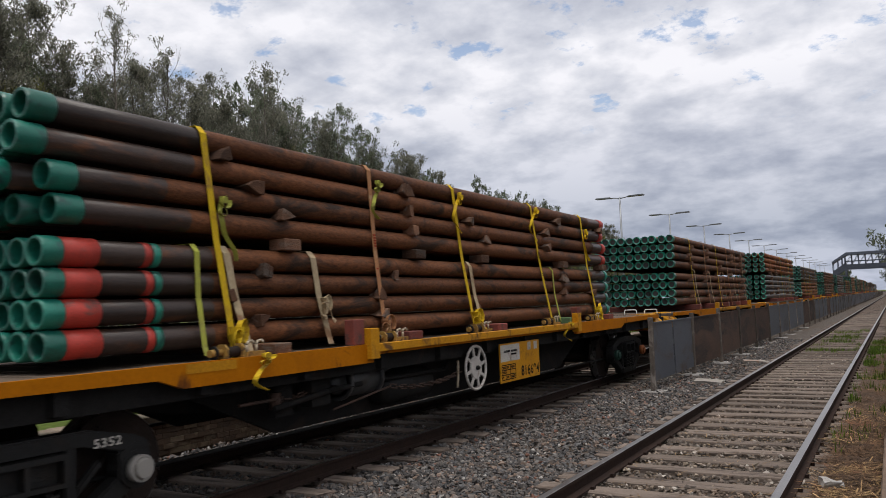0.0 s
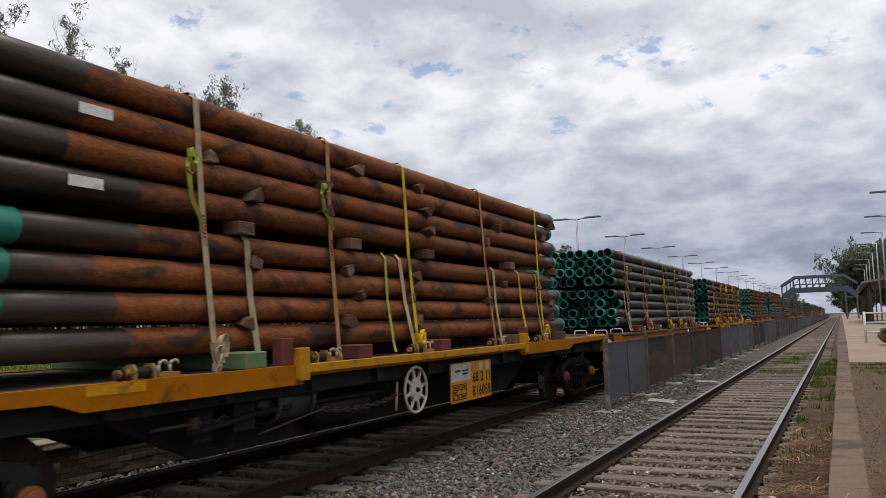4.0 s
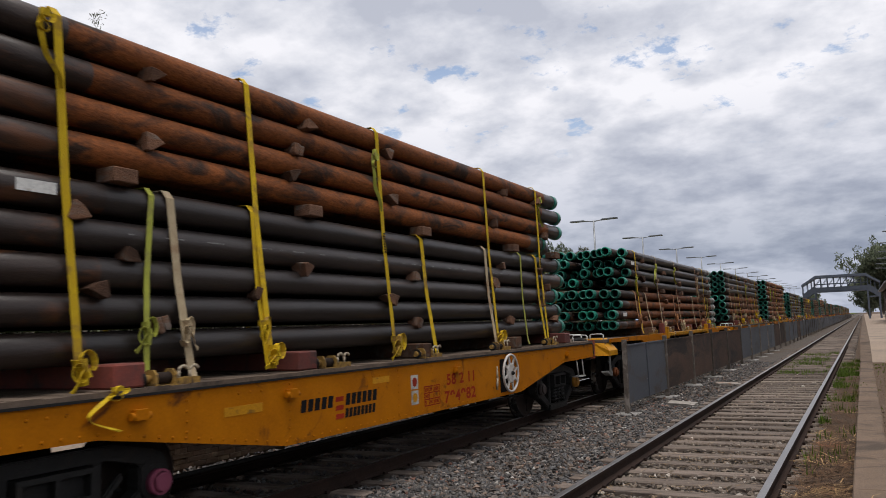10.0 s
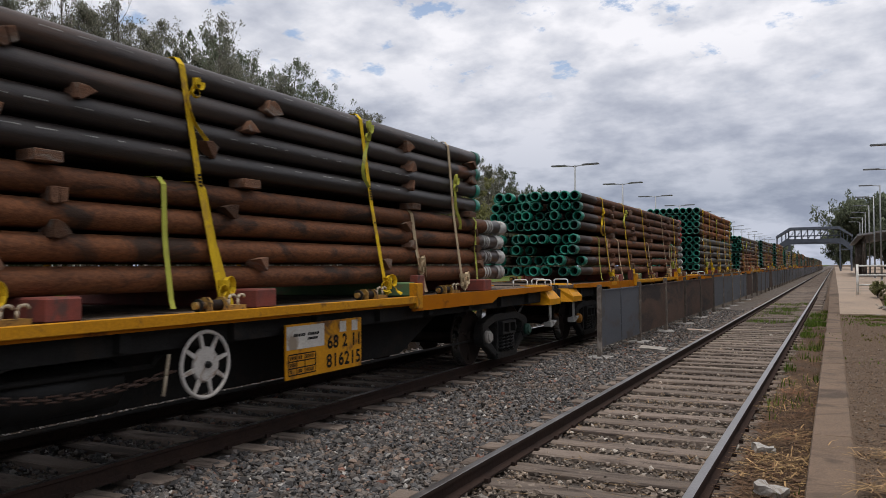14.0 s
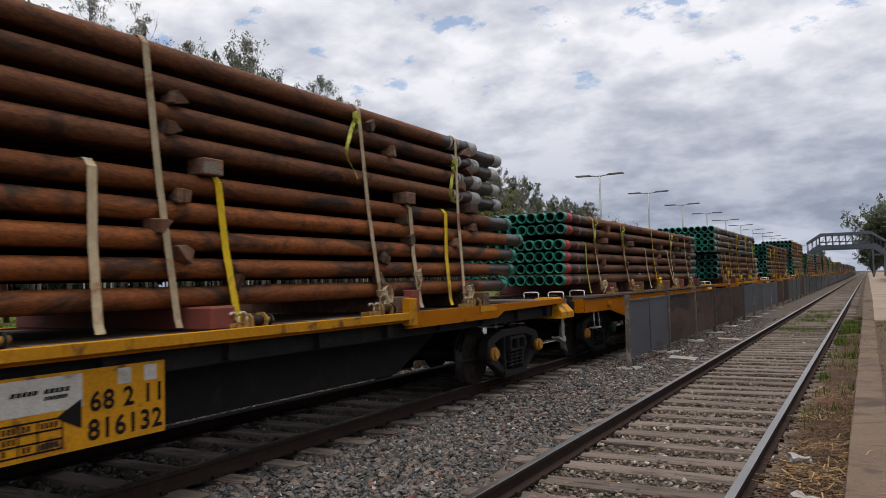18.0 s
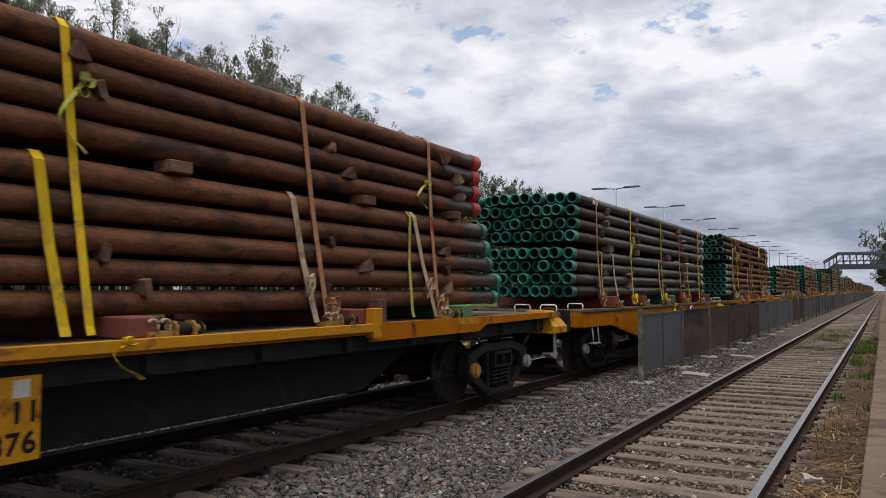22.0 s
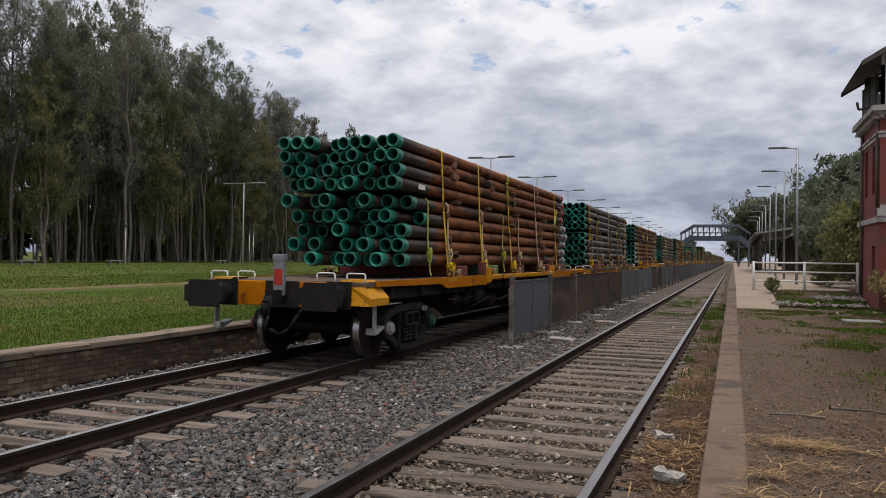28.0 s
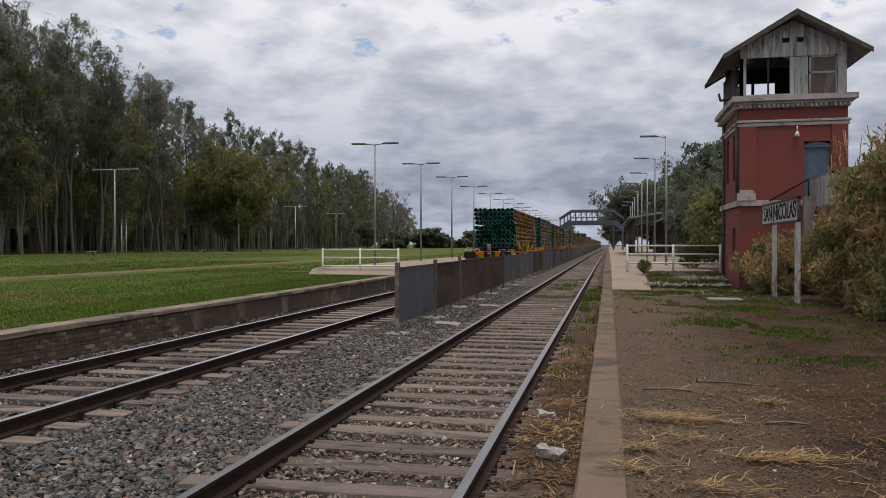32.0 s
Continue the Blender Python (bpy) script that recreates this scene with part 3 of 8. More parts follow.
def track(name, xc, label, head="rail_top"):
    t = tagged(empty(name, pose(xc, 0, 0)), label, "railway track", kind="structure")
    me = mesh_of("rail", rail_bm(-60, 700), "rail_side", head)
    for s in (-1, 1):
        put("rail", me, t, pose(s * 0.873, 0, 0))
    # three sleeper shapes, each with its own sag and worn corners
    shapes = []
    for k in range(4):
        bm = B()
        box(bm, -1.33, 1.33, -0.12, 0.12, -0.29, -0.158)
        bevelled(bm, 0.014)
        for v in bm.verts:
            v.co += Vector((rnd.uniform(-0.03, 0.03), rnd.uniform(-0.008, 0.008), rnd.uniform(-0.006, 0.004) if v.co.z > -0.2 else 0))
        shapes.append(mesh_of("sleeper", bm, "sleeper"))
    y = -6.0
    while y < 68:
        put("sleeper", rnd.choice(shapes), t, pose(rnd.uniform(-0.05, 0.05), y, rnd.uniform(-0.008, 0.002), 0, rnd.uniform(-0.4, 0.4), rnd.uniform(-1.2, 1.2)))
        y += 0.60 + rnd.uniform(-0.03, 0.03)
    bm = B()
    while y < 420:
        box(bm, -1.33, 1.33, y - 0.12, y + 0.12, -0.29, -0.162)
        y += 0.6
    tagged(part("far_sleepers", bm, "sleeper", t), kind="stuff")
    # fastenings on the near stretch
    bm = B()
    yy = -6.0
    for i in range(90):
        for s in (-0.873, 0.873):
            for q in (-0.085, 0.085):
                box(bm, s + q - 0.018, s + q + 0.018, yy - 0.03, yy + 0.03, -0.16, -0.125)
        yy += 0.6
    tagged(part("rail_fastenings", bm, "rail_side", t), kind="stuff")
    return t


track("track_near", XN, "rusty rails on weathered timber sleepers in ballast")
track("track_far", XC, "rails with worn bright heads under the goods train", "rail_bright")


def stones(name, boxes, count, seed, size, label, m="stone", zoff=0.0):
    """Loose broken stones, many in one mesh."""
    r = np.random.RandomState(seed)
    ico = np.array([(0, 0, 1), (0.9, 0, 0.25), (0.2, 0.9, 0.2), (-0.8, 0.45, 0.3), (-0.6, -0.7, 0.2), (0.35, -0.9, 0.3), (0, 0, -0.8)])
    tri = [(0, 1, 2), (0, 2, 3), (0, 3, 4), (0, 4, 5), (0, 5, 1), (6, 2, 1), (6, 3, 2), (6, 4, 3), (6, 5, 4), (6, 1, 5)]
    areas = np.array([w * (x1 - x0) * (y1 - y0) for x0, x1, y0, y1, z, w in boxes])
    pick = r.choice(len(boxes), count, p=areas / areas.sum())
    verts, faces = [], []
    for k, b in enumerate(pick):
        x0, x1, y0, y1, z, w = boxes[b]
        u = r.rand()
        s = size * (0.55 + 0.9 * r.rand() ** 2)
        xs = r.uniform(x0, x1)
        zs = soil_z(xs, y0 + (y1 - y0) * u) if z is None else z
        c = np.array([xs, y0 + (y1 - y0) * u, zs + zoff + r.uniform(-0.4, 0.35) * s])
        q = r.normal(size=4)
        q /= np.linalg.norm(q)
        w_, x_, y_, z_ = q
        rot = np.array([[1 - 2 * (y_ * y_ + z_ * z_), 2 * (x_ * y_ - z_ * w_), 2 * (x_ * z_ + y_ * w_)], [2 * (x_ * y_ + z_ * w_), 1 - 2 * (x_ * x_ + z_ * z_), 2 * (y_ * z_ - x_ * w_)],
                        [2 * (x_ * z_ - y_ * w_), 2 * (y_ * z_ + x_ * w_), 1 - 2 * (x_ * x_ + y_ * y_)]])
        p = (ico * r.uniform(0.75, 1.25, (7, 1)) * r.uniform(0.6, 1.35, 3)) @ rot.T * s
        p[:, 2] *= 0.75
        p = p + c
        n = len(verts)
        verts.extend(p.tolist())
        faces.extend([(a_ + n, b_ + n, c_ + n) for a_, b_, c_ in tri])
    ob = put(name, raw_mesh(name, verts, faces, m))
    return tagged(ob, label, "ballast" if m.startswith("stone") else "rubble", kind="stuff")


TIES = -0.20
stones("ballast_stones", [(-5.35, -2.95, 1.5, 9, TIES, 4.6), (-5.35, -2.95, 9, 18, TIES, 2.4), (-5.3, -2.95, 18, 34, TIES, 1.1), (-5.35, -2.95, -5, 1.5, TIES, 0.8),
                          (-8.5, -5.6, 3, 16, TIES - 0.005, 1.5), (-8.5, -5.6, 16, 30, TIES - 0.005, 0.5)], 56000, 3, 0.033, "grey broken ballast stones between the tracks")
stones("near_track_ballast", [(-2.95, -0.75, 1.5, 12, TIES + 0.016, 2.3), (-2.95, -0.75, 12, 26, TIES + 0.016, 0.9),
                              (-0.85, -0.35, 2.5, 14, TIES + 0.01, 1.2)], 14000, 13, 0.028, "dusty brown ballast stones in the near track", "stone_brown")

# ---- the far platform: brick face with a coping of long slabs
plat = tagged(empty("platform_far"), "low old brick platform wall with grey coping beside grass", "platform", kind="structure")
bm = B()
box(bm, PX - 0.34, PX - 0.02, -30, 33.9, -0.36, ZF - 0.09)
part("mortar", bm, "mortar", plat)
brick_me = []
for k in range(3):
    bm = B()
    box(bm, -0.03, 0.0, -0.1225, 0.1225, -0.0355, 0.0355)
    bevelled(bm, 0.004)
    brick_me.append(mesh_of("brick", bm, "pbrick"))
bm = B()
for row in range(6):
    y = 6.0 + (row % 2) * 0.125
    z = -0.245 + row * 0.076
    while y < 33.6:
        if y < 15.5:
            put("brick", rnd.choice(brick_me), plat, pose(PX + rnd.uniform(-0.004, 0.006), y, z, 0, 0, rnd.uniform(-1, 1)))
        else:
            box(bm, PX - 0.03, PX, y - 0.1225, y + 0.1225, z - 0.0355, z + 0.0355)
        y += 0.25
tagged(part("far_bricks", bm, "pbrick", plat), kind="stuff")
for k in range(54):
    y = -20 + k * 1.0
    bm = B()
    box(bm, PX - 0.40, PX + 0.04, y + 0.006, y + 0.994, ZF - 0.085, ZF + 0.012)
    bevelled(bm, 0.016)
    for v in bm.verts:
        v.co += Vector((rnd.uniform(-0.012, 0.012), 0, rnd.uniform(-0.008, 0.008)))
    part("coping_slab", bm, "coping", plat)
# paved platform past the white railing
bm = B()
box(bm, -13.4, PX + 0.04, 34.0, 420, -0.36, ZF + 0.25)
prism(bm, [(34.0, -0.3), (34.0, ZF + 0.25), (33.4, ZF + 0.0), (33.4, -0.3)], "x", -13.4, PX + 0.03)
tagged(part("platform_paved", bm, "paving", None), "pale paved railway platform with a straight edge", "platform", kind="structure")
# worn path across the grass
bm = B()
prev = None
for k in range(72):
    y = -30 + 2.0 * k
    x = -22.55 - 0.016 * (y + 30) - 0.00006 * (y + 30) ** 2
    wl_ = 0.75 + 0.35 * noise.noise(Vector((y * 0.22, 1.3, 0)))
    wr_ = 0.75 + 0.35 * noise.noise(Vector((y * 0.25, 7.3, 0)))
    row = [bm.verts.new((x - wl_, y, ZF - 0.018)), bm.verts.new((x + wr_, y, ZF - 0.018))]
    if prev:
        bm.faces.new((prev[0], prev[1], row[1], row[0]))
    prev = row
tagged(part("dirt_path", bm, "tan", None), "bare earth path worn across the grass", "path", kind="structure")

# ---- dirt and chaff heaped over the sleeper ends beside the kerb
verts, faces = [], []
NY, NX = 90, 8
for j in range(NY + 1):
    yv = 1.0 + j * 0.36
    for i in range(NX + 1):
        xv = -0.82 + i * 0.63 / NX
        e = math.sin(math.pi * min(1, (i + 0.6) / (NX * 0.55)) / 2)
        verts.append((xv, yv, -0.225 + 0.082 * e + 0.022 * noise.noise(Vector((xv * 4, yv * 1.6, 2)))))
for j in range(NY):
    for i in range(NX):
        a = j * (NX + 1) + i
        faces.append((a, a + 1, a + NX + 2, a + NX + 1))
vg = raw_mesh("verge", verts, faces, "dirt")
tagged(put("verge", vg), "brown dirt and chaff heaped along the kerb", "verge", kind="structure")

# ---- trodden soil with small relief beside the kerb
verts, faces = [], []
ys_ = [-9.0, -6.0, -3.0, -1.0, 0.5, 1.5, 2.2]
while ys_[-1] < 28.5:
    ys_.append(ys_[-1] + 0.045 + 0.0036 * ys_[-1])
NX = 110
for yv in ys_:
    for i in range(NX + 1):
        xv = 0.114 + 6.6 * i / NX
        verts.append((xv, yv, soil_z(xv, yv)))
for j in range(len(ys_) - 1):
    for i in range(NX):
        a = j * (NX + 1) + i
        faces.append((a, a + 1, a + NX + 2, a + NX + 1))
tagged(put("trodden_soil", raw_mesh("trodden_soil", verts, faces, "dirt", smooth=True)), "uneven trodden brown soil along the kerb", "soil", kind="structure")

# ---- kerb beside the near track
kerb = tagged(empty("kerb"), "long worn concrete kerb edging bare dirt", "kerb", kind="structure")
y, k = -14.0, 0
while y < 26.9:
    L = min(1.9 + rnd.uniform(-0.2, 0.3), 27.0 - y)
    bm = B()
    box(bm, -0.205, 0.115, y + 0.004, y + L - 0.004, -0.30, 0.12)
    bevelled(bm, 0.014)
    for v in bm.verts:
        if v.co.z > 0:
            v.co += Vector((rnd.uniform(-0.006, 0.006), 0, rnd.uniform(-0.006, 0.004)))
    part("kerb_stone", bm, "kerb", kerb)
    y += L
# raised platform on the near side, with its ramp
bm = B()
prism(bm, [(27.0, -0.3), (27.0, 0.12), (33.0, 0.55), (420, 0.62), (420, -0.3)], "x", -0.2, 0.12)
tagged(part("platform_edge", bm, "kerb", None), "concrete platform edge rising to the station", "platform", kind="structure")
bm = B()
prism(bm, [(27.0, -0.3), (27.0, 0.115), (33.0, 0.545), (420, 0.615), (420, -0.3)], "x", 0.12, 1.4)
prism(bm, [(33.0, -0.3), (33.0, 0.545), (420, 0.615), (420, -0.3)], "x", 1.4, 4.25)
prism(bm, [(36.0, -0.3), (36.0, 0.565), (420, 0.615), (420, -0.3)], "x", 4.25, 14)
tagged(part("platform_near", bm, "paving", None), "tan station platform with a sloping end", "platform", kind="structure")

verts, faces = [], []
for j in range(13):
    for i in range(9):
        xv, yv = 1.4 + i * 0.37, 29.0 + j * 0.33
        verts.append((xv, yv, ZR + 0.02 + 0.43 * (j / 12) ** 1.3 + 0.05 * noise.noise(Vector((xv * 1.5, yv * 1.5, 4)))))
for j in range(12):
    for i in range(8):
        k = j * 9 + i
        faces.append((k, k + 1, k + 10, k + 9))
tagged(put("grass_bank", raw_mesh("grass_bank", verts, faces, "dirt")), "low grassy bank against the platform end", "bank", kind="structure")

# ---- fence between the tracks
FX, FY0 = -4.26, 15.45
fence = tagged(empty("fence", pose(FX, FY0, 0)), "dark sheet metal fence on square posts between the tracks", "fence", kind="structure")
bm = B()
box(bm, -0.04, 0.05, -0.045, 0.045, -0.3, 1.27)
bevelled(bm, 0.008)
post_me = mesh_of("post", bm, "fpost")
bm = B()
box(bm, -0.012, 0.012, 0.0, 1.0, -0.02, 1.14)
box(bm, 0.012, 0.028, 0.0, 1.0, 1.11, 1.14)
panel_me = mesh_of("panel", bm, "fpanel")
brown_me = panel_me.copy()
brown_me.materials.clear()
brown_me.materials.append(M["fpanel2"])
bm = B()
box(bm, -0.22, 0.22, -0.26, 0.26, -0.24, -0.17)
bevelled(bm, 0.03)
foot_me = mesh_of("footing", bm, "concrete")
fy, k = 0.0, 0
while fy < 330:
    step = 3.57 if k == 0 else 3.2 + 0.15 * math.sin(k * 2.1)
    put("post", post_me, fence, pose(0, fy, rnd.uniform(-0.03, 0.03), 0, rnd.uniform(-0.8, 0.8), 0))
    if k < 10:
        put("footing", foot_me, fence, pose(0.0, fy, rnd.uniform(-0.03, 0.01), 0, 0, rnd.uniform(-20, 20)))
    sheets = 2 if k in (0, 8, 13) else 1
    for q in range(sheets):
        p = put("panel", brown_me if k in (1, 2, 3, 4, 9, 10, 14) else panel_me, fence, pose(0.012 * q, fy + 0.05 + q * (step - 0.05) / sheets, 0.03 + rnd.uniform(-0.015, 0.015), 0, rnd.uniform(-0.6, 0.6), 0))
        p.scale = (1, (step - 0.13) / sheets - 0.025 * (sheets - 1), 1)
    fy += step
    k += 1


# ---- white tubular railings
def railing(name, p0, p1, z, h, posts, label):
    t = tagged(empty(name, pose(p0[0], p0[1], z)), label, "railing", kind="structure")
    d = Vector((p1[0] - p0[0], p1[1] - p0[1], 0))
    for i in range(posts):
        bm = B()
        q = d * (i / (posts - 1))
        tube(bm, q + Vector((0, 0, -0.15)), q + Vector((0, 0, h)), 0.045, 0.045, 8)
        part("post", bm, "whitep", t)
    for f in (0.32, 0.64, 0.95):
        bm = B()
        tube(bm, Vector((0, 0, h * f)), d + Vector((0, 0, h * f)), 0.032, 0.032, 8)
        part("bar", bm, "whitep", t)
    return t


railing("railing_far", (-12.85, 33.8), (-9.25, 33.8), ZF, 1.18, 3, "white tubular railing closing the end of a platform")
railing("railing_near", (0.75, 32.6), (4.35, 32.6), 0.52, 1.12, 3, "white tubular railing across the end of the station platform")

# ---------------------------------------------------------------- the goods train
def train_run(t):
    """Metres that the train has rolled by t seconds; it slows a little."""
    return 8.30 * t - 0.005 * t * t


TIMES = [2.0 * i for i in range(17)]
WR = 0.46


def caps_mat():
    m = bpy.data.materials.new("painted_bearing_cap")
    m.use_nodes = True
    nt = m.node_tree
    oi = nt.nodes.new("ShaderNodeObjectInfo")
    r = ramp(nt, oi.outputs["Random"], [(0.0, (0.5, 0.22, 0.02)), (0.36, (0.40, 0.12, 0.03)), (0.48, (0.36, 0.34, 0.31)), (0.64, (0.26, 0.05, 0.10)), (0.76, (0.015, 0.065, 0.045)), (0.86, (0.05, 0.035, 0.03))])
    r.node.color_ramp.interpolation = "CONSTANT"
    n = noise_of(nt, None, 25)
    c = mixc(nt, 0.45, r, ramp(nt, n, [(0.35, (0.03, 0.025, 0.02)), (0.6, (0.3, 0.26, 0.2))]), "MULTIPLY")
    c = mixc(nt, 0.7, r, c)
    b = nt.nodes["Principled BSDF"]
    nt.links.new(c, b.inputs["Base Color"])
    b.inputs["Roughness"].default_value = 0.7
    return m


M["cap"] = caps_mat()


def wheel_mesh():
    """One wheel, its outer face towards +x."""
    bm = B()
    for (xa, ra), (xb, rb) in (((-0.065, WR), (0.055, WR - 0.01)), ((-0.03, 0.40), (0.035, 0.40)), ((-0.085, WR + 0.028), (-0.06, WR + 0.028)), ((-0.09, 0.14), (0.10, 0.13))):
        tube(bm, (xa, 0, 0), (xb, 0, 0), ra, rb, 28, ra != WR, 1 if ra == WR else 0)
    tube(bm, (-0.064, 0, 0), (0.054, 0, 0), WR - 0.012, WR - 0.014, 28, True, 0)
    for k in range(4):       # cast ribs in the disc
        a = k * math.pi / 2 + 0.4
        tube(bm, (0.05, math.cos(a) * 0.16, math.sin(a) * 0.16), (0.05, math.cos(a) * 0.37, math.sin(a) * 0.37), 0.022, 0.03, 6)
    return mesh_of("wheel", bm, "wheel", "tread")


def axle_mesh():
    bm = B()
    tube(bm, (-1.05, 0, 0), (1.05, 0, 0), 0.075, 0.075, 12)
    return mesh_of("wheelset", bm, "wheel")


def frame_mesh():
    """Cast side frame of a three-piece bogie: an arched top bar that wraps round the axle ends, sloping legs and a spring seat. Lies in the y-z plane."""
    bm = B()
    def bar(pts, w=0.075):
        prism(bm, pts, "x", -w, w)
    bar([(-1.05, 0.60), (-1.02, 0.69), (-0.90, 0.74), (-0.5, 0.83), (0.5, 0.83), (0.90, 0.74), (1.02, 0.69), (1.05, 0.60), (0.80, 0.62), (0.46, 0.73), (-0.46, 0.73), (-0.80, 0.62)])
    for s in (-1, 1):
        ring = [(s * 0.915 + 0.165 * math.cos(a), 0.475 + 0.160 * math.sin(a)) for a in np.linspace(0, 2 * math.pi, 16, endpoint=False)]
        bar(ring, 0.082)                                                                        # round axle end
        bar([(s * 1.07, 0.48), (s * 1.04, 0.66), (s * 0.90, 0.70), (s * 0.75, 0.62), (s * 0.77, 0.46)][::s], 0.078)
        bar([(s * 0.88, 0.32), (s * 0.78, 0.45), (s * 0.36, 0.17), (s * 0.40, 0.06)][::s], 0.068)  # sloping leg
        bar([(s * 0.42, 0.14), (s * 0.42, 0.80), (s * 0.32, 0.80), (s * 0.32, 0.14)][::s], 0.065)   # column
        bar([(s * 0.66, 0.55), (s * 0.62, 0.60), (s * 0.44, 0.42), (s * 0.44, 0.34)][::s], 0.03)   # web behind the window
    bar([(-0.46, 0.06), (-0.46, 0.17), (0.46, 0.17), (0.46, 0.06)], 0.10)
    bevelled(bm, 0.014, 2)
    return mesh_of("side_frame", bm, "bogie")


def spring_mesh():
    """Coil springs under the end of the bolster."""
    bm = B()
    for yy in (-0.2, 0.0, 0.2):
        prev = None
        for k in range(41):         # a coil of round bar
            a = k * 2 * math.pi / 8
            p = (0.03 + 0.07 * math.cos(a), yy + 0.07 * math.sin(a), 0.185 + 0.285 * k / 40)
            if prev:
                tube(bm, prev, p, 0.017, 0.017, 5, False)
            prev = p
        tube(bm, (0.03, yy, 0.17), (0.03, yy, 0.47), 0.035, 0.035, 7)
    box(bm, -0.10, 0.12, -0.31, 0.31, 0.47, 0.50)
    box(bm, -0.10, 0.12, -0.31, 0.31, 0.66, 0.70)
    for q in (-0.29, 0.0, 0.29):
        box(bm, -0.10, 0.12, q - 0.02, q + 0.02, 0.50, 0.66)
    box(bm, -0.10, 0.04, -0.31, 0.31, 0.50, 0.66)
    return mesh_of("spring_nest", bm, "bogie")


AXLE, WHEEL, FRAME, SPRING = axle_mesh(), wheel_mesh(), frame_mesh(), spring_mesh()
bm = B()
tube(bm, (0, 0, 0), (0.07, 0, 0), 0.105, 0.105, 16)
tube(bm, (0.07, 0, 0), (0.10, 0, 0), 0.085, 0.070, 16)
for k in range(3):
    a = k * 2.094 + 0.5
    tube(bm, (0.07, 0.066 * math.cos(a), 0.066 * math.sin(a)), (0.095, 0.066 * math.cos(a), 0.066 * math.sin(a)), 0.02, 0.02, 6)
CAP = mesh_of("bearing_cap", bm, "cap")


def bogie(w, yc, wheels):
    for s in (-1, 1):
        fr = put("side_frame", FRAME, w, pose(s * 1.13, yc, 0.0))
        put("spring_nest", SPRING, fr, pose(0.02 * s, 0, 0, 0, 0, 0 if s > 0 else 180))
        for q in (-0.915, 0.915):
            put("bearing_cap", CAP, fr, pose(s * 0.085, q, 0.48, 0, 0, 0 if s > 0 else 180))
    bm = B()
    box(bm, -1.0, 1.0, -0.22, 0.22, 0.45, 0.70)
    box(bm, -0.3, 0.3, -0.3, 0.3, 0.70, 0.80)
    part("bolster", bm, "grime", w, "", pose(0, yc, 0))
    for q in (-0.915, 0.915):
        ax = put("wheelset", AXLE, w, pose(0, yc + q, WR))
        wheels.append(ax)
        put("wheel", WHEEL, ax, pose(0.873, 0, 0))
        put("wheel", WHEEL, ax, pose(-0.873, 0, 0, 0, 0, 180))
    for q in (-0.42, 0.42):
        bm = B()
        box(bm, -0.95, 0.95, -0.05, 0.05, 0.3, 0.42)
        for s in (-1, 1):
            box(bm, s * 0.87 - 0.07, s * 0.87 + 0.07, -0.02 + (0.04 if q > 0 else -0.04), 0.02 + (0.04 if q > 0 else -0.04), 0.25, 0.55)
        part("brake_beam", bm, "grime", w, "", pose(0, yc + q, 0))


def buffers(w, y, s, zc=1.05, red=False, disc=False):
    """s = -1 at the rear end, +1 at the front end; disc: round buffer heads in place of wide plates."""
    for x in (-0.98, 0.98):
        bm = B()
        tube(bm, (x, y, zc), (x, y + s * 0.30, zc), 0.145, 0.145, 16)
        tube(bm, (x, y + s * 0.28, zc), (x, y + s * 0.36, zc), 0.185, 0.185, 18)
        for q in (0.08, 0.16):
            tube(bm, (x, y + s * q, zc), (x, y + s * (q + 0.03), zc), 0.16, 0.16, 16)
        tube(bm, (x, y + s * 0.30, zc), (x, y + s * 0.54, zc), 0.11, 0.11, 12)
        box(bm, x - 0.2, x + 0.2, min(y, y + s * 0.03), max(y, y + s * 0.03), zc - 0.2, zc + 0.2)
        b = part("buffer", bm, "redbuf" if (s > 0 and red) else "grime", w)
        bm = B()
        if disc:
            tube(bm, (x, y + s * 0.52, zc), (x, y + s * 0.555, zc), 0.22, 0.27, 26)
            tube(bm, (x, y + s * 0.555, zc), (x, y + s * 0.58, zc), 0.27, 0.235, 26)
        else:
            box(bm, x - 0.34, x + 0.34, min(y + s * 0.54, y + s * 0.585), max(y + s * 0.54, y + s * 0.585), zc - 0.2, zc + 0.2)
            bmesh.ops.bevel(bm, geom=[e for e in bm.edges if abs(e.verts[0].co.y - e.verts[1].co.y) > 0.01], offset=0.08, segments=3, affect="EDGES")
        part("buffer_plate", bm, "grime", b, "greasy dark buffer plate")
    bm = B()
    box(bm, -0.07, 0.07, min(y, y + s * 0.34), max(y, y + s * 0.34), zc - 0.10, zc + 0.06)
    bent(bm, [(0, y + s * 0.3, zc - 0.05), (0.0, y + s * 0.46, zc - 0.12), (0, y + s * 0.42, zc - 0.3)], 0.045, 8)
    bent(bm, [(0.05, y + s * 0.36, zc - 0.02), (0.06, y + s * 0.44, zc - 0.3), (0.02, y + s * 0.46, zc - 0.52), (-0.04, y + s * 0.44, zc - 0.3), (-0.05, y + s * 0.36, zc - 0.02)], 0.022, 6)
    part("screw_coupling", bm, "grime", w)
    bm = B()
    bent(bm, [(0.45, y + s * 0.02, zc - 0.12), (0.42, y + s * 0.22, zc - 0.3), (0.34, y + s * 0.34, zc - 0.5), (0.22, y + s * 0.40, zc - 0.58), (0.1, y + s * 0.46, zc - 0.5)], 0.028, 7)
    part("brake_hose", bm, "black", w)


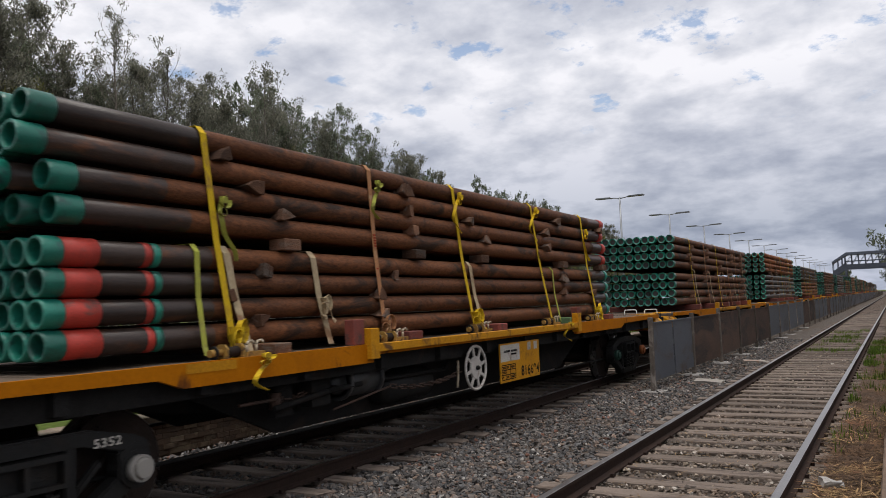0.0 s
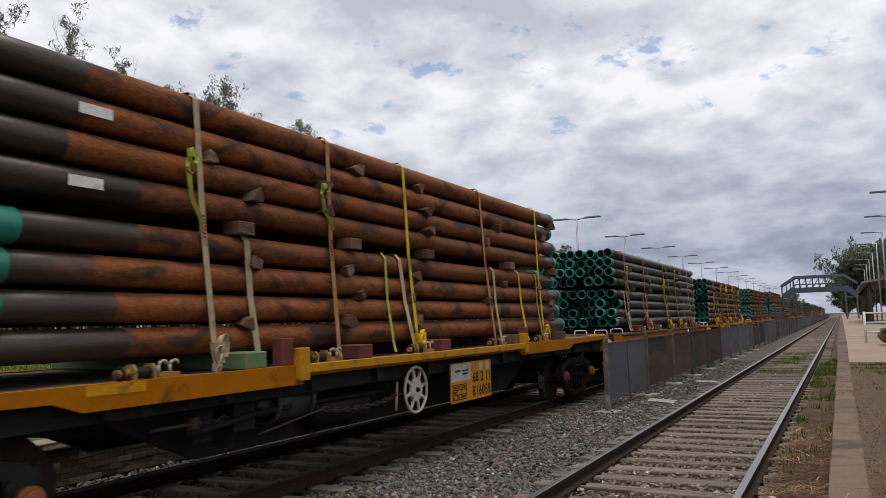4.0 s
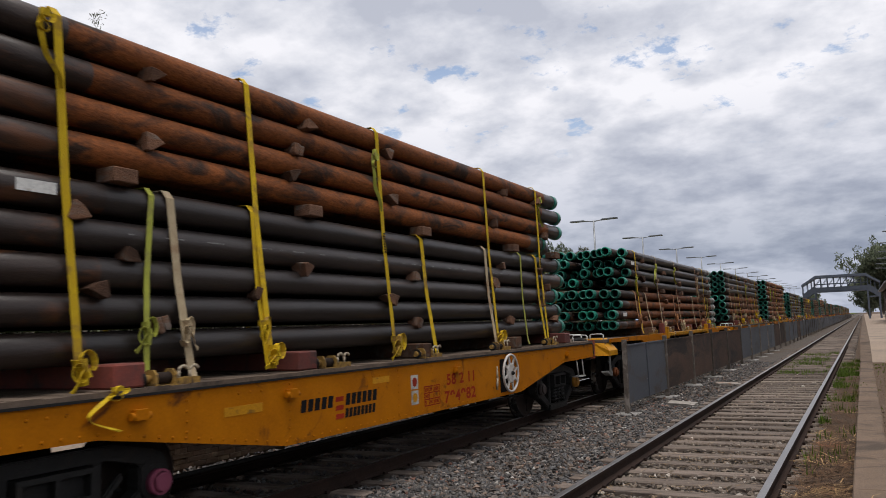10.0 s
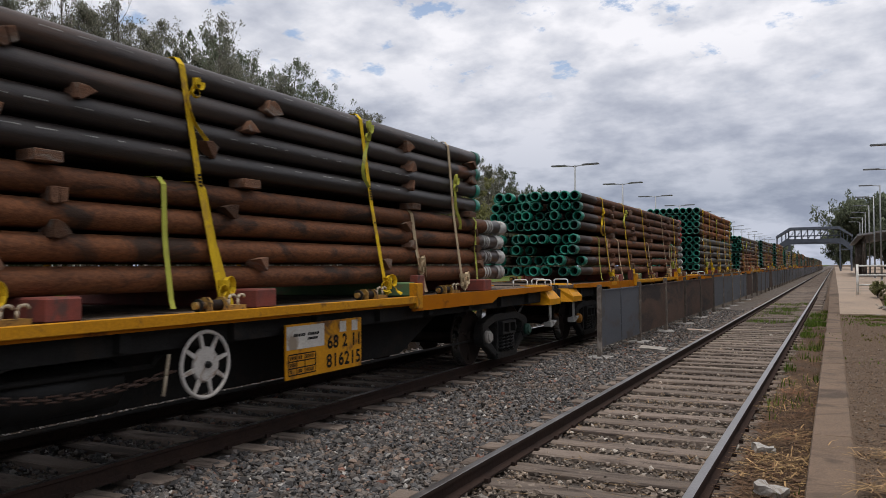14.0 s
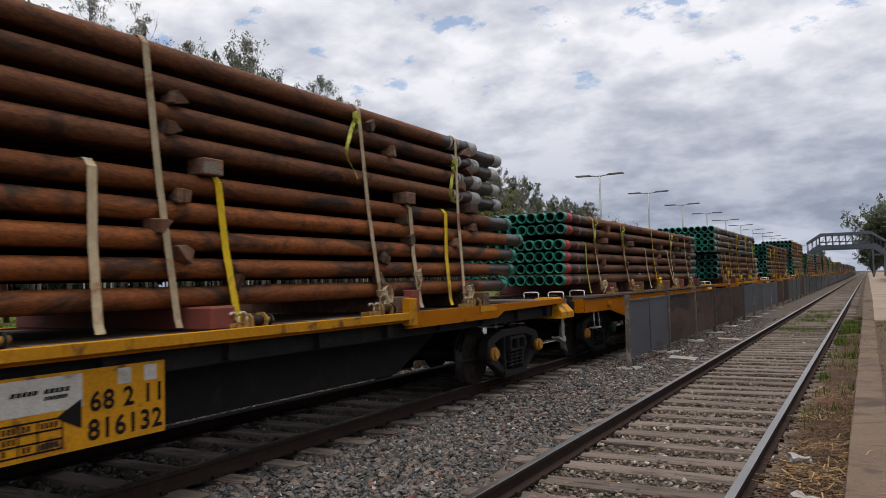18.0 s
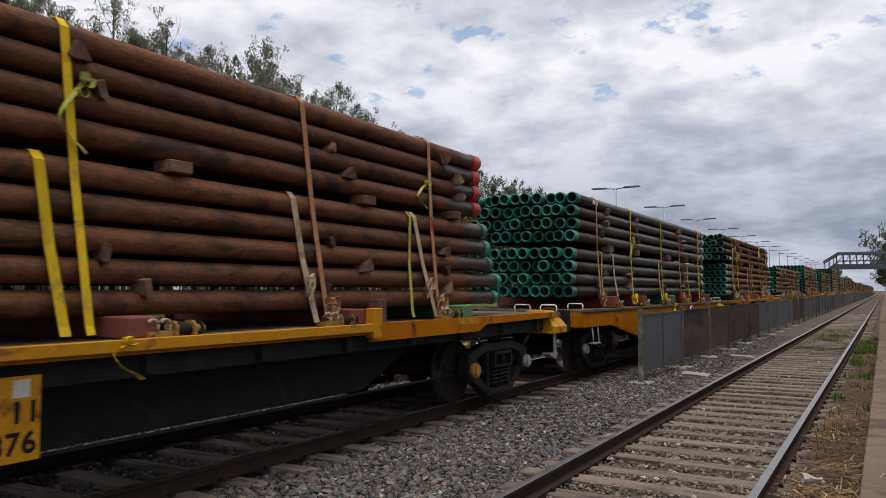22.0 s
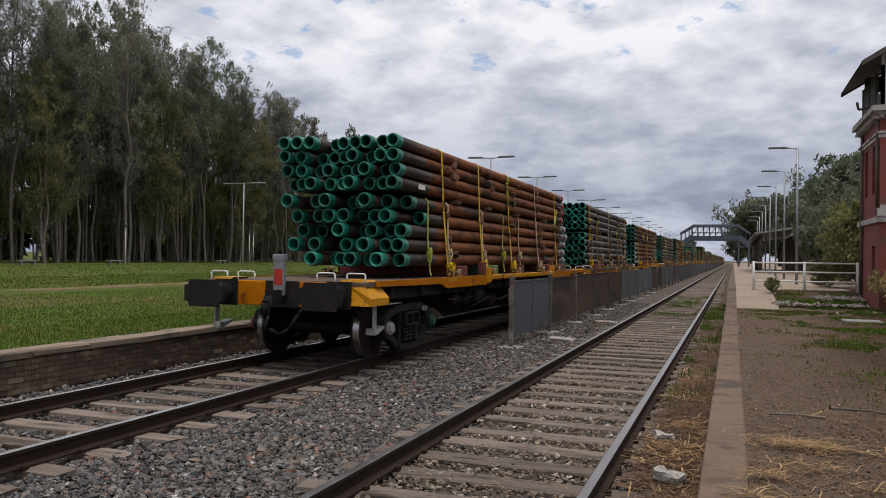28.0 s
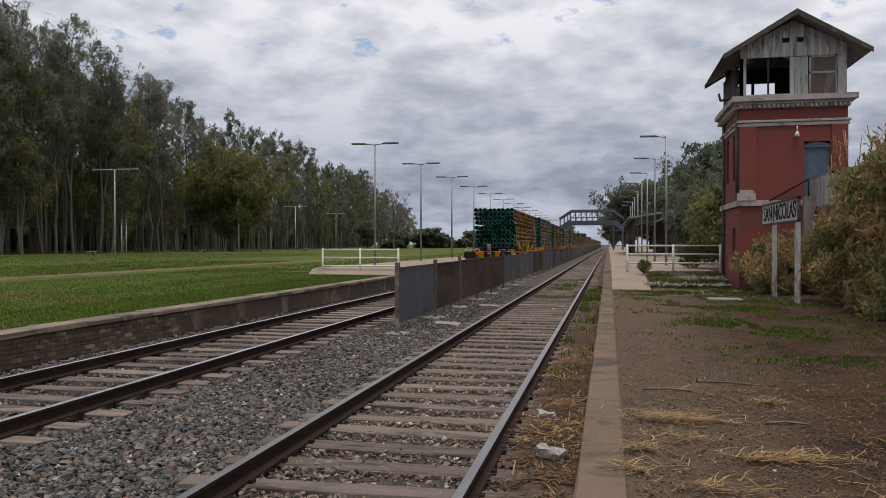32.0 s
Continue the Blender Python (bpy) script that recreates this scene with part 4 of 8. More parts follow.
def loop_handle(w, x, y, z, along="x", width=0.3, h=0.13, m="whitep", name="grab_handle"):
    bm = B()
    a = width / 2
    pts = [(-a, 0, 0), (-a, 0, h - 0.02), (-a + 0.03, 0, h), (a - 0.03, 0, h), (a, 0, h - 0.02), (a, 0, 0)]
    if along == "y":
        pts = [(py, px, pz) for px, py, pz in pts]
    bent(bm, [Vector((x, y, z)) + Vector(p) for p in pts], 0.012, 6)
    part(name, bm, m, w)


def handwheel(w, x, y, z, r=0.28, spokes=8, thick=0.019):
    """Cast wheel with a broad dished hub, flat spokes and a round rim."""
    bm = B()
    n, k = 36, 8
    rim = []
    for i in range(n):
        a0 = 2 * math.pi * i / n
        rim.append([bm.verts.new((x + thick * math.sin(2 * math.pi * j / k), y + (r + thick * math.cos(2 * math.pi * j / k)) * math.cos(a0), z + (r + thick * math.cos(2 * math.pi * j / k)) * math.sin(a0))) for j in range(k)])
    for i in range(n):
        for j in range(k):
            f = bm.faces.new((rim[i][j], rim[(i + 1) % n][j], rim[(i + 1) % n][(j + 1) % k], rim[i][(j + 1) % k]))
            f.smooth = True
    for i in range(spokes):
        a0 = 2 * math.pi * i / spokes + 0.25
        c, q = math.cos(a0), math.sin(a0)
        prism(bm, [(y + c * r * 0.5 - q * 0.022, z + q * r * 0.5 + c * 0.022), (y + c * r * 0.5 + q * 0.022, z + q * r * 0.5 - c * 0.022), (y + c * r + q * 0.015, z + q * r - c * 0.015), (y + c * r - q * 0.015, z + q * r + c * 0.015)], "x", x - 0.010, x + 0.010)
    tube(bm, (x - 0.012, y, z), (x + 0.016, y, z), r * 0.56, r * 0.50, 24)
    hw_ = part("handbrake_wheel", bm, "dirtywhite", w, "dirty white cast handbrake wheel")
    bm = B()
    tube(bm, (x - 0.16, y, z), (x + 0.045, y, z), 0.035, 0.03, 10)
    tube(bm, (x + 0.045, y, z), (x + 0.06, y, z), 0.02, 0.02, 6)
    part("spindle", bm, "bogie", hw_)
    bm = B()
    bent(bm, [(x - 0.08, y - r - 0.06, z + 0.12), (x - 0.05, y - r - 0.12, z - 0.05), (x - 0.05, y - r - 0.15, z - 0.22)], 0.016, 6)
    part("release_lever", bm, "creamsteel", w)


def chain(bm, p0, p1, sag, links=9):
    """A slack chain of flat oval links."""
    p0, p1 = Vector(p0), Vector(p1)
    for i in range(links):
        f0, f1 = i / links, (i + 1.25) / links
        a, b = [p0.lerp(p1, f) + Vector((0, 0, -sag * 4 * f * (1 - f))) for f in (f0, f1)]
        o = Vector((0.022, 0, 0)) if i % 2 else Vector((0, 0, 0.022))
        for sg in (-1, 1):
            tube(bm, a + o * sg, b + o * sg, 0.009, 0.009, 5)
        tube(bm, a - o, a + o, 0.009, 0.009, 5)


def bolts(w, x, pts, m="yellow", name="rivets", r=0.014):
    bm = B()
    s = 1 if x > 0 else -1
    for y, z in pts:
        tube(bm, (x, y, z), (x + s * 0.010, y, z), r, r * 0.55, 6)
    tagged(part(name, bm, m, w), kind="stuff")


def winch(w, x, y, zd, s, m="winchpaint"):
    """A webbing winch on the deck edge: two cheeks, a drum with a turn of webbing, a ratchet wheel and two bent grips."""
    bm = B()
    for q in (-0.11, 0.085):
        prism(bm, [(x - 0.075, zd - 0.02), (x - 0.075, zd + 0.09), (x - 0.03, zd + 0.13), (x + 0.04, zd + 0.13), (x + 0.075, zd + 0.09), (x + 0.075, zd - 0.02)], "y", y + q, y + q + 0.02)
    box(bm, x - 0.075, x + 0.075, y - 0.11, y + 0.12, zd - 0.02, zd + 0.006)
    tube(bm, (x, y - 0.085, zd + 0.06), (x, y + 0.085, zd + 0.06), 0.048, 0.048, 10, True, 1)
    tube(bm, (x, y - 0.24, zd + 0.06), (x, y - 0.11, zd + 0.06), 0.034, 0.034, 10, True, 0)
    tube(bm, (x, y - 0.20, zd + 0.06), (x, y - 0.185, zd + 0.06), 0.062, 0.062, 12, True, 2)
    box(bm, x - 0.06, x + 0.06, y + 0.13, y + 0.37, zd - 0.02, zd + 0.05)
    for q in (0.15, 0.27):
        bent(bm, [(x + s * 0.045, y + q, zd + 0.04), (x + s * 0.045, y + q, zd + 0.11), (x + s * 0.045, y + q + 0.02, zd + 0.14), (x + s * 0.045, y + q + 0.07, zd + 0.145), (x + s * 0.045, y + q + 0.09, zd + 0.12)], 0.013, 6, 3)
    part("strap_winch", bm, (m, "wheel", "bogie", "creamsteel"), w)


def plank_deck(w, x, y0, y1, z0, z1):
    """Cross planks with open joints, as one slab."""
    r = random.Random(5)
    top = []
    y = y0
    while y < y1 - 0.05:
        yb = min(y + 0.22, y1)
        dz = r.uniform(-0.006, 0.004)
        top += [(y + 0.002, z1 - 0.02), (y + 0.006, z1 + dz), (yb - 0.006, z1 + dz), (yb - 0.002, z1 - 0.02)]
        y = yb
    bm = B()
    prev = None
    for yy, zz in top:
        row = [bm.verts.new((-x, yy, z0)), bm.verts.new((-x, yy, zz)), bm.verts.new((x, yy, zz)), bm.verts.new((x, yy, z0))]
        if prev:
            for i in range(4):
                bm.faces.new((prev[i], prev[(i + 1) % 4], row[(i + 1) % 4], row[i]))
        else:
            bm.faces.new(row)
        prev = row
    bm.faces.new(prev[::-1])
    part("deck", bm, "deck", w, "grey weathered plank deck")


LP, LF = 18.0, 13.5


def wagon_plate_type():
    """Long flat wagon with a thin yellow edge, wedge-shaped yellow corners and a number board hung under the side."""
    w = empty("flat_wagon")
    wheels = []
    L, hw, zd = LP, 1.45, 1.25
    plank_deck(w, hw - 0.055, 0.05, L - 0.05, zd - 0.07, zd - 0.006)
    for s in (-1, 1):
        bm = B()
        prism(bm, [(0.35, 1.175), (0.35, 1.258), (L - 0.35, 1.258), (L - 0.35, 1.175), (L - 3.05, 1.145), (L - 3.30, 1.06), (L - 5.9, 1.06), (L - 5.9, 1.14),
                   (5.9, 1.14), (5.9, 1.06), (3.30, 1.06), (3.05, 1.145)], "x", s * hw - 0.05 * (s > 0), s * hw + 0.05 * (s < 0))
        part("edge_rail", bm, "yellow", w, "chipped yellow edge rail")
        bm = B()
        box(bm, min(s * hw, s * (hw + 0.05)), max(s * hw, s * (hw + 0.05)), 5.9, L - 5.9, 1.17, 1.262)
        box(bm, min(s * (hw - 0.06), s * (hw + 0.06)), max(s * (hw - 0.06), s * (hw + 0.06)), 5.78, 5.94, 1.10, 1.43)
        box(bm, min(s * (hw - 0.06), s * (hw + 0.06)), max(s * (hw - 0.06), s * (hw + 0.06)), L - 5.94, L - 5.78, 1.10, 1.43)
        bevelled(bm, 0.006)
        part("side_stanchion", bm, "lemon", w)
        for ya in (5.58, L - 5.78):
            bm = B()
            box(bm, *sorted((s * (hw - 0.14), s * (hw - 0.02))), ya, ya + 0.19, 1.262, 1.53)
            bevelled(bm, 0.006)
            part("locking_post", bm, "bearer", w, "dark red locking post")
        for ya in (3.32, 7.5, 11.4):
            bm = B()
            box(bm, *sorted((s * hw, s * (hw + (0.052 if 5.9 < ya < 12.1 else 0.003)))), ya, ya + 0.55, 1.172, 1.25)
            part("paint_patch", bm, "lemon", w, "fresher yellow paint patch")
        for e, ye in ((-1, 0.0), (1, L)):
            bm = B()
            c = [(hw - 0.16, ye - e * 0.52, 1.275), (hw - 0.16, ye - e * 0.10, 1.275), (hw + 0.05, ye + e * 0.02, 1.01), (hw + 0.05, ye - e * 0.62, 1.01), (hw + 0.05, ye + e * 0.02, 0.90), (hw + 0.05, ye - e * 0.62, 0.90),
                 (hw - 0.50, ye - e * 0.52, 1.275), (hw - 0.50, ye - e * 0.10, 1.275), (hw - 0.50, ye + e * 0.02, 0.90), (hw - 0.50, ye - e * 0.62, 0.90)]
            vs = [bm.verts.new((s * x, y, z)) for x, y, z in c]
            for f in ((0, 1, 2, 3), (3, 2, 4, 5), (0, 6, 7, 1), (1, 7, 8, 4, 2), (0, 3, 5, 9, 6), (5, 4, 8, 9)):
                bm.faces.new([vs[i] for i in f])
            part("corner_wedge", bm, "lemon", w, "bright yellow wedge-shaped corner step")
            bm = B()
            yq = ye - e * 0.32
            box(bm, *sorted((s * (hw - 0.06), s * (hw - 0.04))), yq - 0.055, yq + 0.055, 0.52, 0.92)
            prism(bm, [(yq - 0.055, 0.46), (yq + 0.05, 0.46), (yq + 0.30, 0.545), (yq + 0.30, 0.575), (yq + 0.06, 0.535), (yq - 0.055, 0.56)], "x", *sorted((s * (hw - 0.16), s * (hw - 0.02))))
            part("shunter_step", bm, "whitecap", w)
            for q in (0.35, 0.9):
                loop_handle(w, s * (hw - 0.25 - (0 if q < 0.5 else 0.5)), ye - e * 0.1, zd - 0.01)
    for e, ye in ((-1, 0.0), (1, L)):
        bm = B()
        box(bm, -0.30, 0.30, min(ye - e * 0.03, ye - e * 0.12), max(ye - e * 0.03, ye - e * 0.12), 0.84, 1.235)
        part("coupler_pocket", bm, "grime", w)
        for xh in (-0.86, 0.30):
            bm = B()
            box(bm, xh, xh + 0.56, min(ye, ye - e * 0.12), max(ye, ye - e * 0.12), 0.86, 1.235)
            bevelled(bm, 0.012)
            part("headstock", bm, "yellow", w)
        buffers(w, ye, e, red=True)
    bm = B()
    prism(bm, [(0.4, 0.85), (0.4, 1.17), (L - 0.4, 1.17), (L - 0.4, 0.85), (L - 3.6, 0.8), (L - 5.2, 0.55), (5.2, 0.55), (3.6, 0.8)], "x", -0.34, 0.34)
    for xs in (-0.76, 0.70):
        prism(bm, [(3.75, 0.98), (3.75, 1.17), (L - 3.75, 1.17), (L - 3.75, 0.98), (L - 5.1, 0.40), (5.1, 0.40)], "x", xs, xs + 0.06)
    y = 1.0
    while y < L - 0.6:
        box(bm, -1.38, 1.38, y - 0.06, y + 0.06, 0.98, 1.175)
        y += 1.3
    box(bm, -1.30, -1.22, 0.4, L - 0.4, 0.95, 1.175)
    box(bm, 1.22, 1.30, 0.4, L - 0.4, 0.95, 1.175)
    part("underframe", bm, "grime", w)
    for yc in (2.12, L - 2.12):
        bogie(w, yc, wheels)
    # brake gear
    bm = B()
    tube(bm, (1.02, 5.78, 0.86), (1.02, 6.42, 0.86), 0.185, 0.185, 20)
    for q in (5.78, 6.36):
        tube(bm, (1.02, q, 0.86), (1.02, q + 0.05, 0.86), 0.215, 0.215, 20)
    tube(bm, (1.02, 5.60, 0.86), (1.02, 5.78, 0.86), 0.08, 0.15, 14)
    tube(bm, (1.02, 5.35, 0.86), (1.02, 5.62, 0.86), 0.03, 0.03, 8)
    bent(bm, [(1.02, 6.42, 0.88), (1.10, 6.55, 0.90), (1.10, 6.95, 0.99), (1.10, 7.1, 1.1)], 0.022, 7)
    part("brake_cylinder", bm, "cylinder", w)
    bm = B()
    tube(bm, (0.88, 6.75, 0.68), (0.88, 7.75, 0.68), 0.20, 0.20, 18)
    tube(bm, (0.88, 6.68, 0.68), (0.88, 6.75, 0.68), 0.12, 0.20, 18)
    tube(bm, (0.88, 7.75, 0.68), (0.88, 7.82, 0.68), 0.20, 0.12, 18)
    part("air_reservoir", bm, "bogie", w)
    bm = B()
    chain(bm, (1.12, 4.75, 0.80), (1.05, 5.40, 0.87), 0.05, 8)
    bent(bm, [(1.14, 4.2, 0.80), (1.14, 4.78, 0.80)], 0.016, 6)
    tube(bm, (1.10, 4.72, 0.70), (1.10, 4.72, 0.86), 0.06, 0.06, 10)
    part("slack_chain", bm, "chainrust", w)
    bm = B()
    bent(bm, [(1.1, 5.6, 0.82), (1.1, 8.0, 0.80), (1.12, 8.1, 0.9)], 0.025, 6)
    bent(bm, [(1.2, 4.6, 0.72), (1.2, 5.4, 0.80), (1.2, 6.0, 0.82)], 0.03, 6)
    bent(bm, [(1.0, 2.6, 0.42), (1.0, L - 2.6, 0.42)], 0.018, 6)
    bent(bm, [(-1.0, 2.6, 0.42), (-1.0, L - 2.6, 0.42)], 0.018, 6)
    box(bm, 1.0, 1.16, 5.2, 5.5, 0.66, 0.95)
    box(bm, 1.02, 1.12, 4.7, 4.95, 0.62, 0.92)
    part("brake_rigging", bm, "grime", w)
    handwheel(w, hw - 0.06, 8.36, 0.79, 0.29, 8)
    bm = B()
    chain(bm, (hw - 0.2, 6.5, 0.74), (hw - 0.14, 8.05, 0.76), 0.07, 16)
    bent(bm, [(hw - 0.2, 6.5, 0.74), (hw - 0.25, 5.5, 0.60)], 0.012, 6)
    part("brake_chain", bm, "chainrust", w, "rusty slack brake chain")
    for y in (3.9, 6.3, 8.5, 11.1, 13.2):
        for s in (-1, 1):
            winch(w, s * (hw - 0.10), y, zd, s)
    for x0, x1, y0, y1 in ((-1.0, -0.4, 1.2, 1.45), (-1.0, -0.4, 2.1, 2.35), (0.95, 1.15, 1.2, 1.9)):
        bm = B()
        box(bm, x0, x1, y0, y1, 0.845, 0.865)
        part("check_plate", bm, "whitep", w)
    return w, wheels


def fish_outline(L):
    return [(0.0, 0.93), (0.0, 1.215), (L, 1.215), (L, 0.93), (L - 1.75, 0.915), (L - 3.85, 0.565), (3.85, 0.565), (1.75, 0.915)]


def wagon_fish_type():
    """Shorter flat wagon with deep riveted fish-bellied yellow side sills."""
    w = empty("flat_wagon")
    wheels = []
    L, hw, zd = LF, 1.45, 1.225
    plank_deck(w, hw - 0.01, 0.0, L, zd - 0.012, zd + 0.03)
    for s in (-1, 1):
        bm = B()
        prism(bm, fish_outline(L), "x", s * (hw - 0.015), s * (hw - 0.03))
        sill = part("side_sill", bm, "yellow", w, "deep yellow fish-bellied side sill with rivets")
        o = fish_outline(L)
        pts = []
        for a, b in zip(o[3:], o[4:] + o[:1]):
            n = max(2, int(math.hypot(b[0] - a[0], b[1] - a[1]) / 0.135))
            for k in range(n):
                f = k / n
                pts.append((a[0] + (b[0] - a[0]) * f, a[1] + (b[1] - a[1]) * f + 0.04))
        for yv in (2.6, 3.9, 5.9, 6.75, 8.0, 9.6, 10.9):
            zb = 0.58 if 3.8 < yv < 9.7 else 0.8
            k = zb + 0.06
            while k < 1.16:
                pts.append((yv, k))
                k += 0.085
        for yv in (3.2, 3.35, 3.5, 5.2, 5.35, 5.5, 9.9, 10.05, 10.2, 1.2, 1.35, 1.5, 12.0, 12.15):
            pts.append((yv, 1.12))
        bolts(sill, s * (hw - 0.015), pts)
        bm = B()
        x0, x1 = sorted((s * (hw - 0.06), s * (hw + 0.005)))
        box(bm, x0, x1, 0.0, L, 1.195, 1.216)
        part("top_flange", bm, "grime", sill)
        for yv in (2.1, 3.9, 7.4, 9.4, 11.9):
            bm = B()
            box(bm, *sorted((s * (hw - 0.02), s * (hw + 0.05))), yv - 0.06, yv + 0.06, 1.02, 1.10)
            tube(bm, (s * (hw + 0.02), yv - 0.09, 1.05), (s * (hw + 0.02), yv + 0.09, 1.05), 0.03, 0.03, 8)
            part("rope_hook", bm, "yellow", sill)
        for e, ye in ((-1, 0.0), (1, L)):
            bm = B()
            for q in (0.62, 0.95):
                bent(bm, [(s * (hw - 0.05), ye - e * q, 0.93), (s * (hw - 0.02), ye - e * q, 0.60)], 0.016, 6)
            box(bm, *sorted((s * (hw - 0.14), s * (hw + 0.01))), min(ye - e * 0.6, ye - e * 0.97), max(ye - e * 0.6, ye - e * 0.97), 0.585, 0.605)
            part("side_step", bm, "whitecap", w)
            loop_handle(w, s * (hw - 0.22), ye - e * 0.15, zd + 0.02)
    for e, ye in ((-1, 0.0), (1, L)):
        bm = B()
        y0, y1 = min(ye, ye - e * 0.03), max(ye, ye - e * 0.03)
        box(bm, -hw + 0.02, -0.45, y0, y1, 0.93, 1.21)
        box(bm, 0.45, hw - 0.02, y0, y1, 0.93, 1.21)
        box(bm, -0.45, 0.45, y0, y1, 0.98, 1.21)
        part("headstock", bm, "yellow", w)
        bm = B()
        box(bm, -hw + 0.1, hw - 0.1, min(ye - e * 0.03, ye - e * 0.3), max(ye - e * 0.03, ye - e * 0.3), 0.9, 1.19)
        part("end_beam", bm, "grime", w)
        buffers(w, ye, e, disc=True)
        pts = []
        for xx in (-1.38, -1.2, 1.2, 1.38):
            for zz in (0.97, 1.05, 1.13):
                pts.append((xx, zz))
        bm = B()
        for xx, zz in pts:
            tube(bm, (xx, ye, zz), (xx, ye + e * 0.011, zz), 0.016, 0.009, 6)
        tagged(part("end_rivets", bm, "yellow", w), kind="stuff")
    bm = B()
    prism(bm, [(0.3, 0.85), (0.3, 1.19), (L - 0.3, 1.19), (L - 0.3, 0.85), (L - 2.4, 0.85), (L - 3.9, 0.6), (3.9, 0.6), (2.4, 0.85)], "x", -0.32, 0.32)
    y = 0.8
    while y < L - 0.5:
        box(bm, -1.38, 1.38, y - 0.06, y + 0.06, 0.95, 1.19)
        y += 1.2
    part("underframe", bm, "grime", w)
    for yc in (1.56, L - 1.56):
        bogie(w, yc, wheels)
    bm = B()
    tube(bm, (0.5, 5.4, 0.66), (0.5, 6.1, 0.66), 0.18, 0.18, 14)
    tube(bm, (-0.5, 7.4, 0.64), (-0.5, 8.5, 0.64), 0.18, 0.18, 14)
    bent(bm, [(0.95, 2.3, 0.42), (0.95, L - 2.3, 0.42)], 0.018, 6)
    bent(bm, [(-0.95, 2.3, 0.42), (-0.95, L - 2.3, 0.42)], 0.018, 6)
    part("brake_rigging", bm, "grime", w)
    # flat black plate on the sill, painted as the shade of a recess
    bm = B()
    box(bm, hw - 0.06, hw - 0.012, 8.85, 9.15, 0.62, 1.12)
    part("wheel_recess", bm, "black", w, "black plate standing for the shaded recess behind the handbrake wheel")
    handwheel(w, hw + 0.06, 9.10, 0.90)
    for y in (2.4, 4.6, 6.7, 9.0, 11.2):
        for s in (-1, 1):
            winch(w, s * (hw - 0.10), y, zd + 0.03, s)
    return w, wheels

# ---------------------------------------------------------------- pipe loads
PIPES = {}


def pipe_mesh(r, L, colour):
    key = (r, round(L, 2), colour)
    if key not in PIPES:
        bm = B()
        n = 18
        ring = []
        va, vb = 0.85 + 0.75 * ((L * 7.3) % 1), 0.6 + 0.5 * ((L * 3.7) % 1)      # the varnished length at either end
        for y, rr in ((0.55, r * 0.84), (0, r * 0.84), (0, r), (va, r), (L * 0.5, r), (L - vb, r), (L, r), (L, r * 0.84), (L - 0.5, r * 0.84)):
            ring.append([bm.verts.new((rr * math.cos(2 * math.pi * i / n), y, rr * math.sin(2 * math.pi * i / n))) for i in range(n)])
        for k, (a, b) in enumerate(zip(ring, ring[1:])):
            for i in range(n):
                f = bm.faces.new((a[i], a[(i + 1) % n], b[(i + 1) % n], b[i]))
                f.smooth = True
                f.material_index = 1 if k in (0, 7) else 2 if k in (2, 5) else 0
        # dark discs close the bore, painted as its unlit depth
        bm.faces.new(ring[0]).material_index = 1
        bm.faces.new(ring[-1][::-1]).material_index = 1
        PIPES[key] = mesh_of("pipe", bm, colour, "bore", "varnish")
    return PIPES[key]


SLEEVES = {}


def sleeve(r, y0, y1, m, wall=0.006, hollow=True):
    """A ring round a pipe: a coupling protector, a painted collar or a band."""
    key = (r, round(y0, 3), round(y1, 3), m, wall, hollow)
    if key not in SLEEVES:
        bm = B()
        n = 18
        prof = [(y0 + 0.018, r * 0.805), (y0 + 0.005, r * 0.845), (y0, r * 0.89), (y0 - 0.0, r + wall - 0.008), (y0 + 0.012, r + wall), (y1 - 0.01, r + wall), (y1, r + wall - 0.006), (y1, r * 0.99)] if hollow else [(y0, r * 0.99), (y0, r + wall), (y1, r + wall), (y1, r * 0.99)]
        if hollow:
            prof = [(y0 + 0.26, r * 0.78)] + prof
        rings = [[bm.verts.new((rr * math.cos(2 * math.pi * i / n), y, rr * math.sin(2 * math.pi * i / n))) for i in range(n)] for y, rr in prof]
        for a, b in zip(rings, rings[1:]):
            for i in range(n):
                f = bm.faces.new((a[i], a[(i + 1) % n], b[(i + 1) % n], b[i]))
                f.smooth = abs(a[0].co.y - b[0].co.y) > 0.03
        SLEEVES[key] = mesh_of("thread_protector", bm, m)
    return SLEEVES[key]


